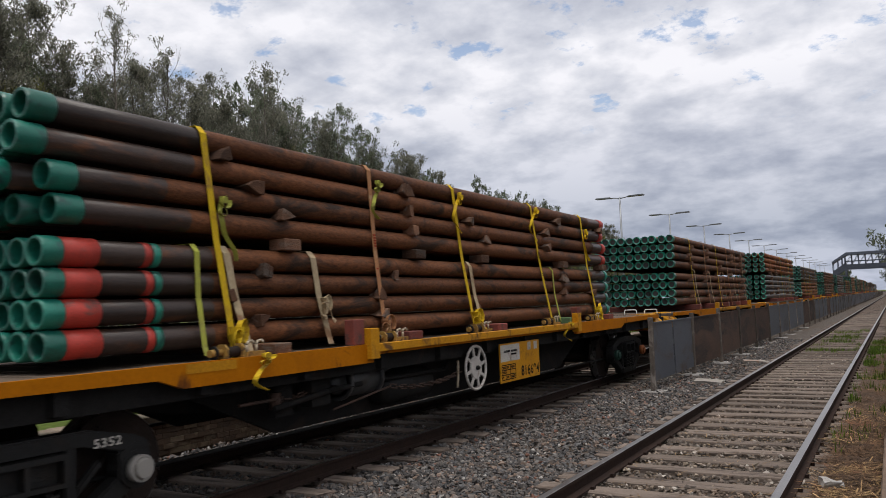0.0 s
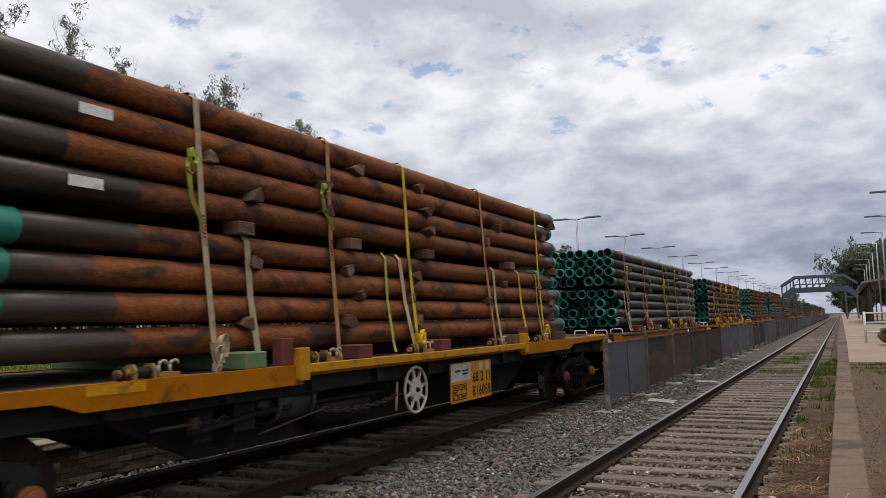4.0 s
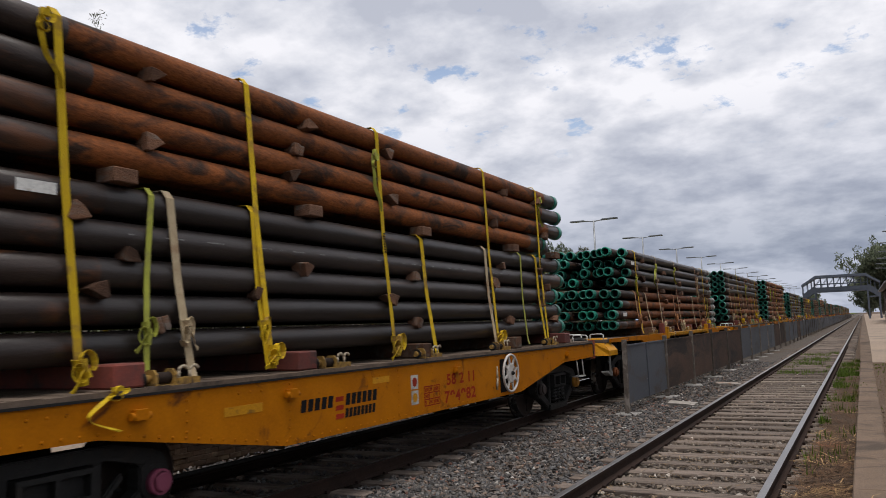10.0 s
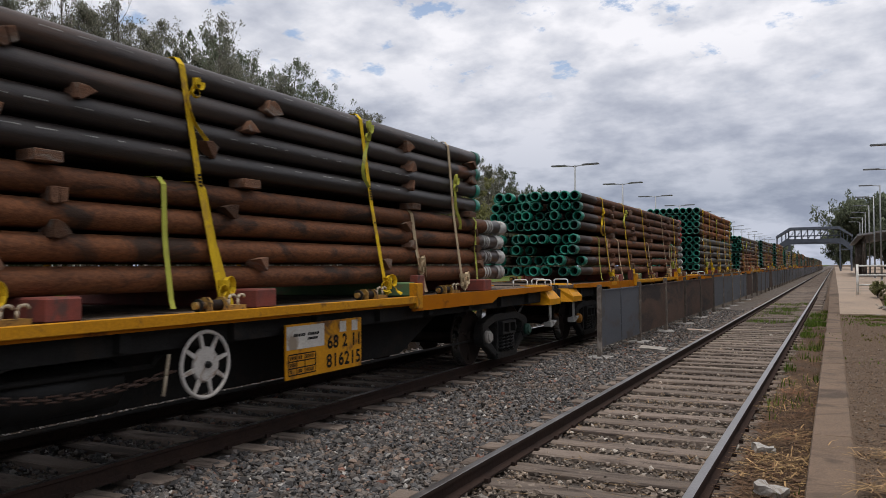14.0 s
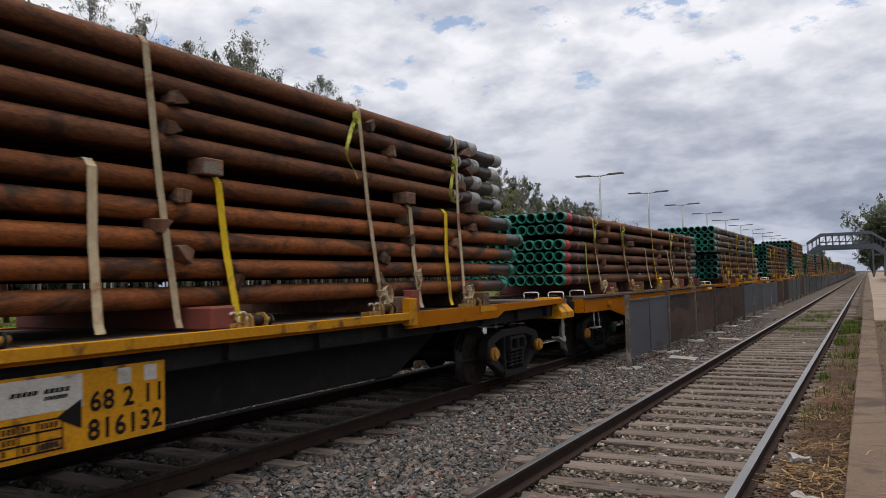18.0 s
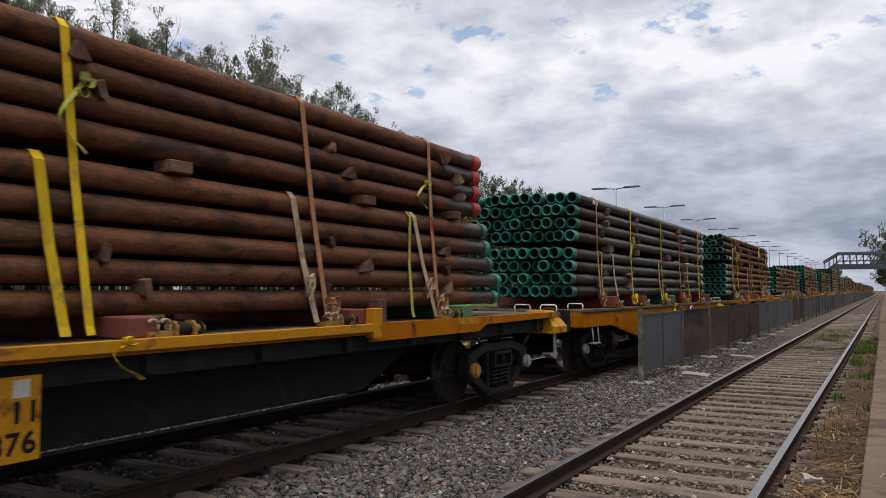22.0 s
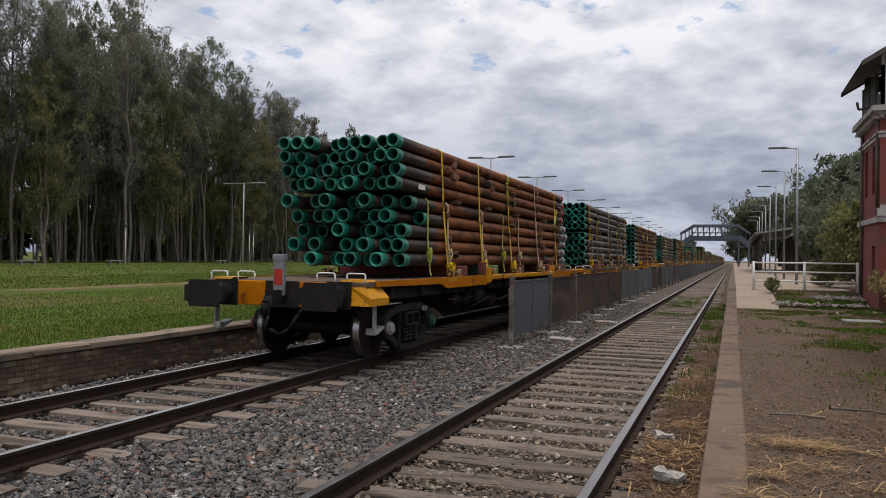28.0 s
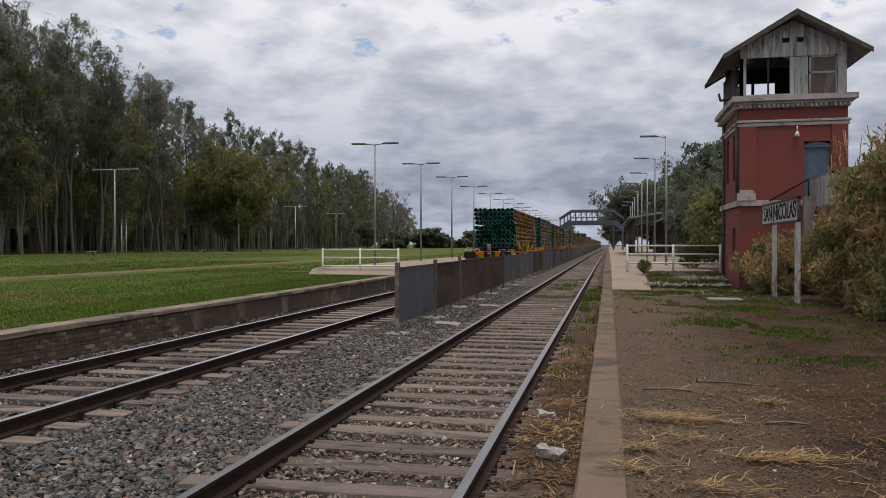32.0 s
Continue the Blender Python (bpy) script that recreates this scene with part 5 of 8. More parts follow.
def wedge_mesh(k):
    """Split timber chocks driven between two pipes: a tapered one, a squared one, or the two side by side."""
    r = random.Random(k)
    bm = B()
    h, d = r.uniform(0.058, 0.085), r.uniform(0.10, 0.14)
    f = 1 if k % 2 else -1
    w = r.uniform(0.09, 0.14)
    if k % 5 in (0, 1, 4):
        prism(bm, [(-f * w, r.uniform(-0.03, 0.02)), (f * 0.02, -h), (f * 0.055, -h * 0.9), (f * 0.05, h), (-f * 0.03, h * 0.8)][::f], "x", -0.06, d)
    if k % 5 in (1, 2, 3):
        y0 = 0.07 * f if k % 5 == 1 else 0.0
        hb = h * r.uniform(0.9, 1.15)
        prism(bm, [(y0 - 0.035, -hb * 0.7), (y0 - 0.015, -hb), (y0 + 0.03, -hb * 0.9), (y0 + 0.035, hb), (y0 - 0.035, hb * 0.92)], "x", -0.06, d * 0.9)
    if k % 5 == 3:
        prism(bm, [(0.05, -h * 0.9), (0.11, -h * 0.75), (0.115, h * 0.95), (0.05, h * 1.05)], "x", -0.05, d * 0.75)
    bevelled(bm, 0.005)
    for v in bm.verts:
        v.co += Vector((0.008 * noise.noise(v.co * 30 + Vector((k, 0, 0))), 0.006 * noise.noise(v.co * 30 + Vector((0, k, 0))), 0.006 * noise.noise(v.co * 30)))
    return mesh_of("wedge", bm, "wood")


WEDGES = [wedge_mesh(k) for k in range(15)]
bm = B()
box(bm, -0.06, 0.16, -0.11, 0.11, -0.065, 0.065)
bevelled(bm, 0.008)
BLOCK = mesh_of("timber_block", bm, "wood")
bm = B()
box(bm, -1.36, 1.39, -0.15, 0.15, 0.0, 0.155)
bevelled(bm, 0.012)
BEARER = mesh_of("bearer", bm, "bearer")
M["bearerg"] = mat("pale_green_painted_timber", (0.085, 0.155, 0.065), (0.06, 0.11, 0.05), 6, 80, 0.8, 0, 0.2, (0.12, 0.11, 0.06), 0.3, 4, 0.2)
BEARER3 = BEARER.copy()
BEARER3.materials.clear()
BEARER3.materials.append(M["bearerg"])
bm = B()
box(bm, -1.36, 1.40, -0.11, 0.11, 0.0, 0.15)
bevelled(bm, 0.01)
BEARER2 = mesh_of("bearer", bm, "wood")


def ribbon(bm, pts, wd, across=(0, 1, 0), twist=0.0):
    """Webbing laid along points; across: the way its width lies at the start, turned by twist degrees towards the end."""
    rows = []
    n = len(pts)
    for i, p in enumerate(pts):
        d = (Vector(pts[min(i + 1, n - 1)]) - Vector(pts[max(i - 1, 0)])).normalized()
        a = Vector(across)
        a = (a - d * a.dot(d)).normalized()
        a = Matrix.Rotation(radians(twist * i / (n - 1)), 3, d) @ a
        nn = d.cross(a) * 0.0022
        c = Vector(p)
        rows.append([bm.verts.new(c + a * (wd * q) + nn * o) for q, o in ((-1, 1), (1, 1), (1, -1), (-1, -1))])
    for a, b in zip(rows, rows[1:]):
        for i in range(4):
            bm.faces.new((a[i], a[(i + 1) % 4], b[(i + 1) % 4], b[i]))
    bm.faces.new(rows[0])
    bm.faces.new(rows[-1][::-1])


def arc(c, ra, rb, a0, a1, n, plane):
    """Points on part of an ellipse; plane yz, xz or xy."""
    out = []
    for i in range(n + 1):
        a = radians(a0 + (a1 - a0) * i / n)
        u, v = ra * math.cos(a), rb * math.sin(a)
        out.append(Vector(c) + Vector({"yz": (0, u, v), "xz": (u, 0, v), "xy": (u, v, 0)}[plane]))
    return out


def knot_mesh(k):
    """Spare webbing wound round its own strap and tucked in, with loose loops and an end that hangs."""
    r = random.Random(200 + k)
    bm = B()
    for q in range(4):
        z = -0.09 + 0.055 * q + r.uniform(-0.02, 0.02)
        ribbon(bm, arc((0.012, r.uniform(-0.02, 0.02), z), 0.045 + 0.01 * q, 0.035, -40, 330, 10, "xy"), 0.030, (0, r.uniform(-0.5, 0.5), 1), 10)
    ribbon(bm, arc((0.045, 0.03, 0.05), 0.055, 0.095, -60, 230, 10, "yz"), 0.026, (1, 0.4, 0), 30)
    ribbon(bm, arc((0.055, -0.05, -0.02), 0.05, 0.075, 20, 300, 10, "yz"), 0.026, (1, -0.3, 0.2), 40)
    s = r.choice((-1, 1))
    ribbon(bm, [(0.05, 0.02 * s, 0.0), (0.07, 0.06 * s, -0.05), (0.065, 0.09 * s, -0.12), (0.07, 0.14 * s, -0.17)], 0.026, (1, 0, 0), 70)
    return bm


def tail_mesh(k):
    """A loose end of webbing hanging in a slack curve, 1 m long, with a buckle where it starts."""
    r = random.Random(300 + k)
    bm = B()
    n = 12
    amp = r.uniform(0.05, 0.14)
    ph = r.uniform(0, 3)
    ribbon(bm, [(0.02 + 0.012 * math.sin(i * 1.1 + k), amp * math.sin(ph + i * 0.42) - amp * math.sin(ph) + 0.01 * i, -i / n) for i in range(n + 1)], 0.022, (0, 1, 0), r.choice((80, -120, 170)))
    ribbon(bm, arc((0.04, 0.02, -0.05), 0.05, 0.10, 90, 380, 10, "yz"), 0.020, (1, 0.2, 0), 50)
    ribbon(bm, arc((0.035, -0.01, -0.22), 0.05, 0.07, 100, 420, 9, "yz"), 0.018, (1, -0.3, 0), -40)
    box(bm, 0.015, 0.05, -0.035, 0.035, -0.07, 0.03)
    return bm


KNOT = {(m, k): mesh_of("strap_knot", knot_mesh(k), m) for m in ("strapy", "strapl", "strapw", "strapo") for k in range(3)}
TAIL = {(m, k): mesh_of("strap_tail", tail_mesh(k), m) for m in ("strapy", "strapl", "strapw") for k in range(4)}
bm = B()
box(bm, 0.0, 0.004, -0.16, 0.16, -0.045, 0.045)
STENCILS = []
for k in range(3):
    rs = random.Random(70 + k)
    bmx = B()
    ys = 0.0
    while ys < 8.0:
        for q in range(rs.randint(3, 8)):
            wq = rs.uniform(0.008, 0.016)
            hq = rs.uniform(0.0035, 0.0055)
            box(bmx, -0.004, 0.0015, ys, ys + wq, -hq, hq)
            ys += wq + 0.014
        ys += rs.uniform(0.06, 0.5)
    STENCILS.append(mesh_of("stencil_line", bmx, "whitecap"))
TAG = mesh_of("paper_tag", bm, "whitep")


def strap(parent, m, yb, yt, zt, zb, xe, far=True, wd=0.036):
    """Webbing from the winch at the deck edge up the side of the stack and over its top."""
    bm = B()
    pts = [(xe + 0.10, yb, zb - 0.03), (xe + 0.075, yb, zb + 0.04), (xe + 0.014, (yb + yt) / 2, (zb + zt) / 2), (xe + 0.012, yt, zt - 0.06), (xe - 0.05, yt, zt + 0.012)]
    if far:
        pts += [(-xe + 0.05, yt, zt + 0.012), (-xe - 0.012, yt, zt - 0.06), (-xe - 0.09, yb, zb)]
    else:
        pts += [(xe - 0.22, yt, zt + 0.015)]
    th = 0.005
    rows = []
    for i, p in enumerate(pts):
        a = Vector(pts[max(i - 1, 0)])
        b = Vector(pts[min(i + 1, len(pts) - 1)])
        d = (b - a).normalized()
        nrm = Vector((d.z, 0, -d.x)).normalized()
        c = Vector(p)
        rows.append([bm.verts.new(c + Vector((0, q * wd, 0)) + nrm * o) for q, o in ((-1, 0), (1, 0), (1, -th), (-1, -th))])
    for a, b in zip(rows, rows[1:]):
        for i in range(4):
            bm.faces.new((a[i], a[(i + 1) % 4], b[(i + 1) % 4], b[i]))
    bm.faces.new(rows[0])
    bm.faces.new(rows[-1][::-1])
    return part("strap", bm, m, parent)


KIND = {"y": "strapy", "o": "strapo", "w": "strapw", "l": "strapl"}


def pipe_load(name_label, off, length, zs, rows_l, rows_u, cols, col_l, col_u, edge_l=(), edge_u=(), rear_l=0.0, rear_u=0.0, front_d=0.0, end_l="green", end_u="green",
              front_l="green", front_u="green", rag_l=0.0, rag_u=0.0, missing=0.0, full=(), low=(), seed=1, zd=1.25, tips_l=(), tips_u=()):
    """A stack of pipes in two tiers on timber, wedged and strapped. off: where its rear end lies on the train; zs: height of the lowest row and rise
    from row to row, for each tier; edge_l, edge_u: how far the outer pipe of each row, from the lowest up, is set forward; full, low: straps, with
    their colour and their places along the stack at the deck and at the top; tips_l, tips_u: where the outer pipe of each row ends in front."""
    r = random.Random(seed)
    th = empty("pipe_load", pose(XC, off, 0))
    tagged(th, name_label, "pipe stack", group="pipe loads on the train")
    z0, pl, zu, pu = zs
    XE = 1.12
    for ti, (rows, zb, pitch, colour, end, front, rag, rear, edges, tips) in enumerate(((rows_l, z0, pl, col_l, end_l, front_l, rag_l, rear_l, edge_l, tips_l), (rows_u, zu, pu, col_u, end_u, front_u, rag_u, rear_u, edge_u, tips_u))):
        rad = min(pitch * 0.455, (2 * XE / cols) * 0.465)
        dx = (2 * XE - 2 * rad) / (cols - 1)
        for i in range(rows):
            z = zb + i * pitch
            for c in range(cols):
                x = XE - rad - c * dx
                edge = c == 0
                if not edge and missing and ti == 0 and i < rows - 1 and r.random() < missing:
                    continue
                dy = rear + (r.gauss(0, rag) if rag else r.uniform(-0.02, 0.02))
                dy = max(rear - 1.3 * rag - 0.02, min(rear + 1.9 * rag + 0.02, dy))
                if edge and edges:
                    dy = edges[i]
                L = length - (front_d if ti else 0) - (dy - rear) * 0.6 + r.uniform(-0.05, 0.05)
                L = round(L / 0.1) * 0.1
                if edge and tips:
                    L = round(tips[i] - dy, 2)
                jx = 0 if (edge or not rag) else r.uniform(-0.25, 0.25) * (dx - 2 * rad)
                p = put("pipe", pipe_mesh(round(rad, 4), L, colour), th, pose(x + jx, dy, z, 0, r.uniform(0, 360) if not edge else 0, 0))
                put("thread_protector", sleeve(round(rad, 4), -0.03, 0.20 if end != "red" else 0.14, "green", 0.012), p, None, "green plastic end protector" if edge else "")
                if edge and end == "white":
                    put("painted_collar", sleeve(rad, 0.20, 0.50, "whitecap", 0.010, False), p)
                    for q in range(4):
                        put("painted_band", sleeve(rad, 0.78 + q * 0.11, 0.84 + q * 0.11, "whitecap", 0.003, False), p)
                if edge and end == "red":
                    put("painted_collar", sleeve(rad, 0.14, 0.44, "red", 0.010, False), p)
                    put("painted_band", sleeve(rad, 0.86, 0.93, "red", 0.004, False), p)
                    put("painted_band", sleeve(rad, 0.95, 1.02, "green", 0.003, False), p)
                if edge or (c == 1 and rag):
                    fm = {"green": "green", "white": "whitecap", "red": "red", "dark": "dark"}[front]
                    put("thread_protector", sleeve(round(rad, 4), -0.02, {"green": 0.13, "dark": 0.10, "red": 0.2, "white": 0.26}[front], fm, 0.012), p, pose(0, L, 0, 0, 0, 180), {"green": "", "white": "grey-white end collar", "red": "red end collar", "dark": ""}[front])
                    if front == "white" and edge:
                        for q in range(3):
                            put("painted_band", sleeve(rad, L - 0.84 + q * 0.10, L - 0.78 + q * 0.10, "whitecap", 0.003, False), p)
                if edge and colour == "dark" and r.random() < 0.35:
                    tagged(put("stencil_line", r.choice(STENCILS), p, pose(0, 1.6 + r.uniform(0, 0.8), 0, 0, r.uniform(-28, 4), 0) @ Matrix.Translation((rad, 0, 0))), kind="stuff")
                if edge and r.random() < 0.14:
                    put("paper_tag", TAG, p, pose(rad + 0.001, 0.75 + r.random() * 0.6, 0.0))
    rl, ru = min(pl * 0.455, 2 * XE * 0.465 / cols), min(pu * 0.455, 2 * XE * 0.465 / cols)
    top = zu + (rows_u - 1) * pu + ru
    mid = z0 + (rows_l - 1) * pl + rl
    bottom = z0 - rl
    # timber under and between the tiers, wedges at the side
    ys = [f[1] + 0.35 for f in full] or [1.9, 4.3, 6.3, 8.6, 10.9]
    if ys[0] > 4:
        ys = [2.0, 4.0] + ys
    for k, y in enumerate(ys):
        b = put("bearer", (BEARER, BEARER2, BEARER, BEARER, BEARER2, BEARER, BEARER3)[(k * 3 + seed) % 7], th, pose(0, y + r.uniform(-0.1, 0.2), zd + 0.003), "painted timber bearer on the deck")
        b.scale = (1, 1, (bottom - zd) / 0.155)
        b = put("timber_block", BLOCK, th, pose(XE - 0.10, y + 0.35 + r.uniform(-0.3, 0.3), (mid + zu - ru) / 2))
        b.scale = (1.0, 1.1, max(0.4, (zu - ru - mid) / 0.13))
    for rows, zb, pitch in ((rows_l, z0, pl), (rows_u, zu, pu)):
        for i in range(rows - 1):
            for k, y in enumerate(ys):
                if r.random() < 0.8:
                    put("wedge", r.choice(WEDGES), th, pose(XE - 0.075 + r.uniform(0, 0.02), y + r.uniform(-0.5, 0.5), zb + (i + 0.5) * pitch, r.uniform(-28, 28), r.uniform(-8, 8), r.uniform(-15, 15)))
    # straps
    for k, yb, yt in full:
        strap(th, KIND[k], yb, yt, top, zd + 0.07, XE)
        if r.random() < 0.7:
            kn_ = put("strap_knot", KNOT[KIND[k], r.randrange(3)], th, pose(XE + 0.085, yb, zd + 0.17, r.uniform(-12, 12), 0, r.uniform(-25, 25)))
            kn_.scale = (1.1, r.uniform(0.9, 1.3), r.uniform(0.8, 1.2))
        if r.random() < 0.22:
            tl = put("strap_tail", TAIL[KIND[k] if k in "ylw" else "strapw", r.randrange(4)], th, pose(1.46 if zd < 1.255 else 1.45, yb + 0.1, zd + 0.02, 0, 0, r.uniform(-8, 8)))
            tl.scale = (1, 1.2, 0.32)
        if k != "l" and r.random() < 0.6:
            bm = B()
            u = 0.06
            while u < 0.62:
                for q in range(r.randint(4, 8)):
                    zc = zd + 0.1 + u * (top - zd - 0.1)
                    yc = yb + (yt - yb) * u
                    xo = XE + 0.022 + 0.05 * max(0, 0.5 - u)
                    box(bm, xo - 0.004, xo, yc - 0.020, yc + 0.020, zc, zc + 0.018)
                    u += 0.034 / (top - zd)
                u += 0.12
            tagged(part("strap_print", bm, "black" if k == "y" else "redl", th), kind="stuff")
        if r.random() < 0.5:
            zt_ = r.uniform(zu + 0.15, top - 0.05)
            f = (zt_ - zd) / (top - zd)
            tl = put("strap_tail", TAIL[r.choice(("strapl", "strapl", KIND[k] if k != "o" else "strapw")), r.randrange(4)], th, pose(XE + 0.012, yb + (yt - yb) * f + r.choice((-0.13, 0.12)), zt_, 0, 0, r.uniform(-8, 8)))
            tl.scale = (1, 1, r.uniform(0.35, 0.85))
    for k, yb, yt in low:
        strap(th, KIND[k], yb, yt, mid, zd + 0.07, XE, False, 0.028 if k == "l" else 0.043)
        if r.random() < 0.35:
            put("strap_knot", KNOT[KIND[k], r.randrange(3)], th, pose(XE + 0.04, yb + (yt - yb) * 0.25, zd + 0.42, 0, 0, r.uniform(-20, 20))).scale = (0.8, 0.8, 0.9)
    return th


plate_wagon, _ = wagon_plate_type()
fish_wagon, _ = wagon_fish_type()
tagged(plate_wagon, "long yellow-edged flat wagon with dark bogies carrying steel pipes", "flat wagon", group="wagons of the goods train")
tagged(fish_wagon, "yellow fish-bellied flat wagon with riveted sills carrying steel pipes", "flat wagon", group="wagons of the goods train")


def far_copy(src):
    """The same wagon for the head of the train, without the fittings too small to be made out there."""
    w = copy_thing(src, pose(0, 0, 0))
    for o in list(w.children_recursive):
        if o.name.split(".")[0] in ("grab_handle", "strap_winch", "brake_beam", "brake_hose", "screw_coupling", "rivets", "end_rivets", "bearing_cap", "spindle", "release_lever", "brake_chain", "slack_chain", "locking_post",
                                    "rope_hook", "check_plate", "spring_nest", "bolster", "buffer_plate", "paint_patch", "brake_rigging", "brake_cylinder", "air_reservoir", "wheel_recess"):
            bpy.data.objects.remove(o)
    return w


far_plate, far_fish = far_copy(plate_wagon), far_copy(fish_wagon)
ROLLING = []


def place_wagon(kind, rear, turned, first=False, far=False):
    """rear: where its rear end lies on the train at the start."""
    src, L = (plate_wagon, LP) if kind == "plate" else (fish_wagon, LF)
    if far:
        src = far_plate if kind == "plate" else far_fish
    m = pose(XC, rear, 0) if not turned else pose(XC, rear + L, 0, 0, 0, 180)
    w = src if first else copy_thing(src, m)
    w.matrix_basis = m
    ROLLING.append((w, rear + (L if turned else 0), turned))
    return w


# kind, rear end on the train, turned round, load
near = []
near.append(("plate", 1.05, False, dict(off=3.15, length=12.6, zs=(1.455, 0.232, 2.475, 0.248), rows_l=4, rows_u=4, cols=10, col_l="rust", col_u="rust", edge_l=(0.27, 0.26, 0.26, 0.25), edge_u=(0.36, 0.31, 0.06, 0.14), rear_l=0.26, rear_u=0.1, end_l="red", front_u="red", rag_u=0.2,
        full=(("y", 2.00, 1.73), ("o", 4.42, 4.26), ("y", 6.65, 6.26), ("y", 9.52, 8.95), ("y", 11.88, 11.35)), low=(("l", 1.66, 1.64), ("w", 2.18, 1.99), ("w", 3.37, 3.21), ("w", 6.9, 6.7), ("l", 9.9, 9.8)))))
near.append(("fish", -13.40, False, dict(off=-13.15, tips_l=(12.72, 12.91, 12.71, 12.79), tips_u=(12.86, 12.77, 12.78, 12.76), length=12.45, zs=(1.545, 0.251, 2.63, 0.248), rows_l=4, rows_u=4, cols=9, col_l="dark", col_u="dark", edge_l=(0.41, 0.30, 0.86, 0.32), edge_u=(0.38, 0.24, 0.21, 0.23), rear_l=0.30, rear_u=0.22, front_l="white", front_u="white", rag_l=0.15, rag_u=0.18,
        full=(("o", 1.59, 1.45), ("o", 3.95, 3.77), ("y", 6.95, 6.66), ("y", 8.95, 8.70), ("w", 11.58, 11.21)), low=(("w", 1.49, 1.23), ("l", 1.71, 1.70), ("o", 3.75, 3.51), ("l", 7.10, 7.18), ("w", 10.36, 10.25), ("l", 11.10, 11.11)))))
near.append(("plate", -32.52, False, dict(off=-30.0, tips_l=(12.88, 12.56, 12.69, 12.30), tips_u=(12.48, 12.43, 12.24, 12.41), length=12.45, zs=(1.545, 0.298, 2.83, 0.298), rows_l=4, rows_u=4, cols=8, col_l="orange", col_u="orange", edge_l=(0.03, 0.17, 0.21, 0.30), edge_u=(0.02, -0.05, -0.15, -0.11), rear_l=0.2, rear_u=-0.08,
        full=(("w", 2.4, 2.2), ("o", 4.4, 4.3), ("y", 6.29, 6.08), ("o", 8.98, 8.62), ("y", 11.40, 11.26)), low=(("w", 3.0, 2.9), ("l", 5.65, 5.56), ("w", 6.19, 5.93), ("w", 9.24, 9.12), ("y", 10.48, 10.28), ("l", 11.28, 11.19)))))
near.append(("fish", -47.05, True, dict(off=-46.9, tips_l=(12.63, 12.78, 12.64, 12.62), tips_u=(12.44, 12.45, 12.68, 12.57), length=12.35, zs=(1.60, 0.294, 2.84, 0.241), rows_l=4, rows_u=4, cols=8, col_l="orange", col_u="dark", edge_l=(0.75, 0.41, 0.10, 0.08), edge_u=(0.32, 0.29, 0.25, 0.16), rear_l=0.3, rear_u=0.22, front_l="dark", front_u="dark", rag_l=0.35, missing=0.25,
        full=(("w", 1.78, 1.46), ("y", 4.55, 4.09), ("o", 7.10, 6.85), ("o", 9.10, 8.65), ("y", 11.60, 11.04)), low=(("w", 1.97, 1.77), ("o", 3.03, 2.65), ("l", 3.36, 3.34), ("w", 6.10, 5.86), ("y", 9.28, 9.00), ("y", 10.60, 10.45)))))
near.append(("plate", -65.92, True, dict(off=-64.0, tips_l=(14.38, 14.39, 14.40, 14.41), tips_u=(13.78, 13.69, 13.76, 13.71), length=14.1, zs=(1.54, 0.258, 2.64, 0.252), rows_l=4, rows_u=4, cols=10, col_l="orange", col_u="dark", edge_l=(0.11, 0.11, 0.56, 0.44), edge_u=(1.12, 1.55, 1.05, 1.28), rear_l=0.3, rear_u=1.1, front_d=1.5, front_l="white", front_u="white", rag_l=0.4, rag_u=0.35, missing=0.2,
        full=(("y", 2.30, 2.16), ("w", 4.75, 4.48), ("w", 7.41, 7.02), ("o", 10.83, 10.55), ("y", 12.20, 11.98)), low=(("o", 2.26, 1.94), ("w", 3.49, 3.05), ("o", 6.81, 6.63), ("w", 9.86, 9.70), ("o", 12.00, 11.83), ("l", 12.67, 12.69)))))
near.append(("fish", -80.40, False, dict(off=-80.2, tips_l=(12.55, 12.37, 12.26, 12.62, 12.48), tips_u=(11.73, 12.66, 12.65, 12.48), length=12.15, zs=(1.577, 0.300, 3.16, 0.300), rows_l=5, rows_u=4, cols=8, col_l="dark", col_u="orange", edge_l=(0.25, 0.33, 0.37, 0.39, 0.46), edge_u=(0.30, 0.43, 0.53, 0.54), rear_l=0.36, rear_u=0.45, rag_l=0.1,
        full=(("y", 1.58, 1.40), ("y", 3.73, 3.48), ("y", 6.05, 5.85), ("y", 9.20, 9.00), ("y", 11.44, 11.28)), low=(("l", 2.20, 2.30), ("w", 2.68, 2.50), ("y", 3.68, 3.56), ("y", 7.10, 6.90), ("w", 9.10, 8.94), ("l", 10.44, 10.41), ("y", 11.31, 11.13)))))
near.append(("plate", -99.47, False, dict(off=-98.0, tips_l=(13.94, 13.91, 13.94, 13.90), tips_u=(13.77, 13.75, 13.74, 13.70), length=13.8, zs=(1.528, 0.250, 2.60, 0.230), rows_l=4, rows_u=4, cols=10, col_l="rust", col_u="rust", edge_l=(0.17, 0.72, 0.05, 0.13), edge_u=(0.21, 0.49, 0.40, 0.28), rear_l=0.1, rear_u=0.3, front_d=0.36, front_l="white", front_u="red", rag_l=0.22, rag_u=0.16, missing=0.12,
        full=(("y", 2.79, 2.27), ("y", 5.06, 4.46), ("y", 7.44, 6.80), ("w", 10.52, 9.77), ("y", 12.45, 12.06)), low=(("l", 1.88, 1.92), ("w", 2.87, 2.70), ("w", 4.07, 3.83), ("w", 8.02, 7.65), ("w", 11.26, 11.16), ("l", 11.59, 11.57), ("w", 12.30, 12.08)))))
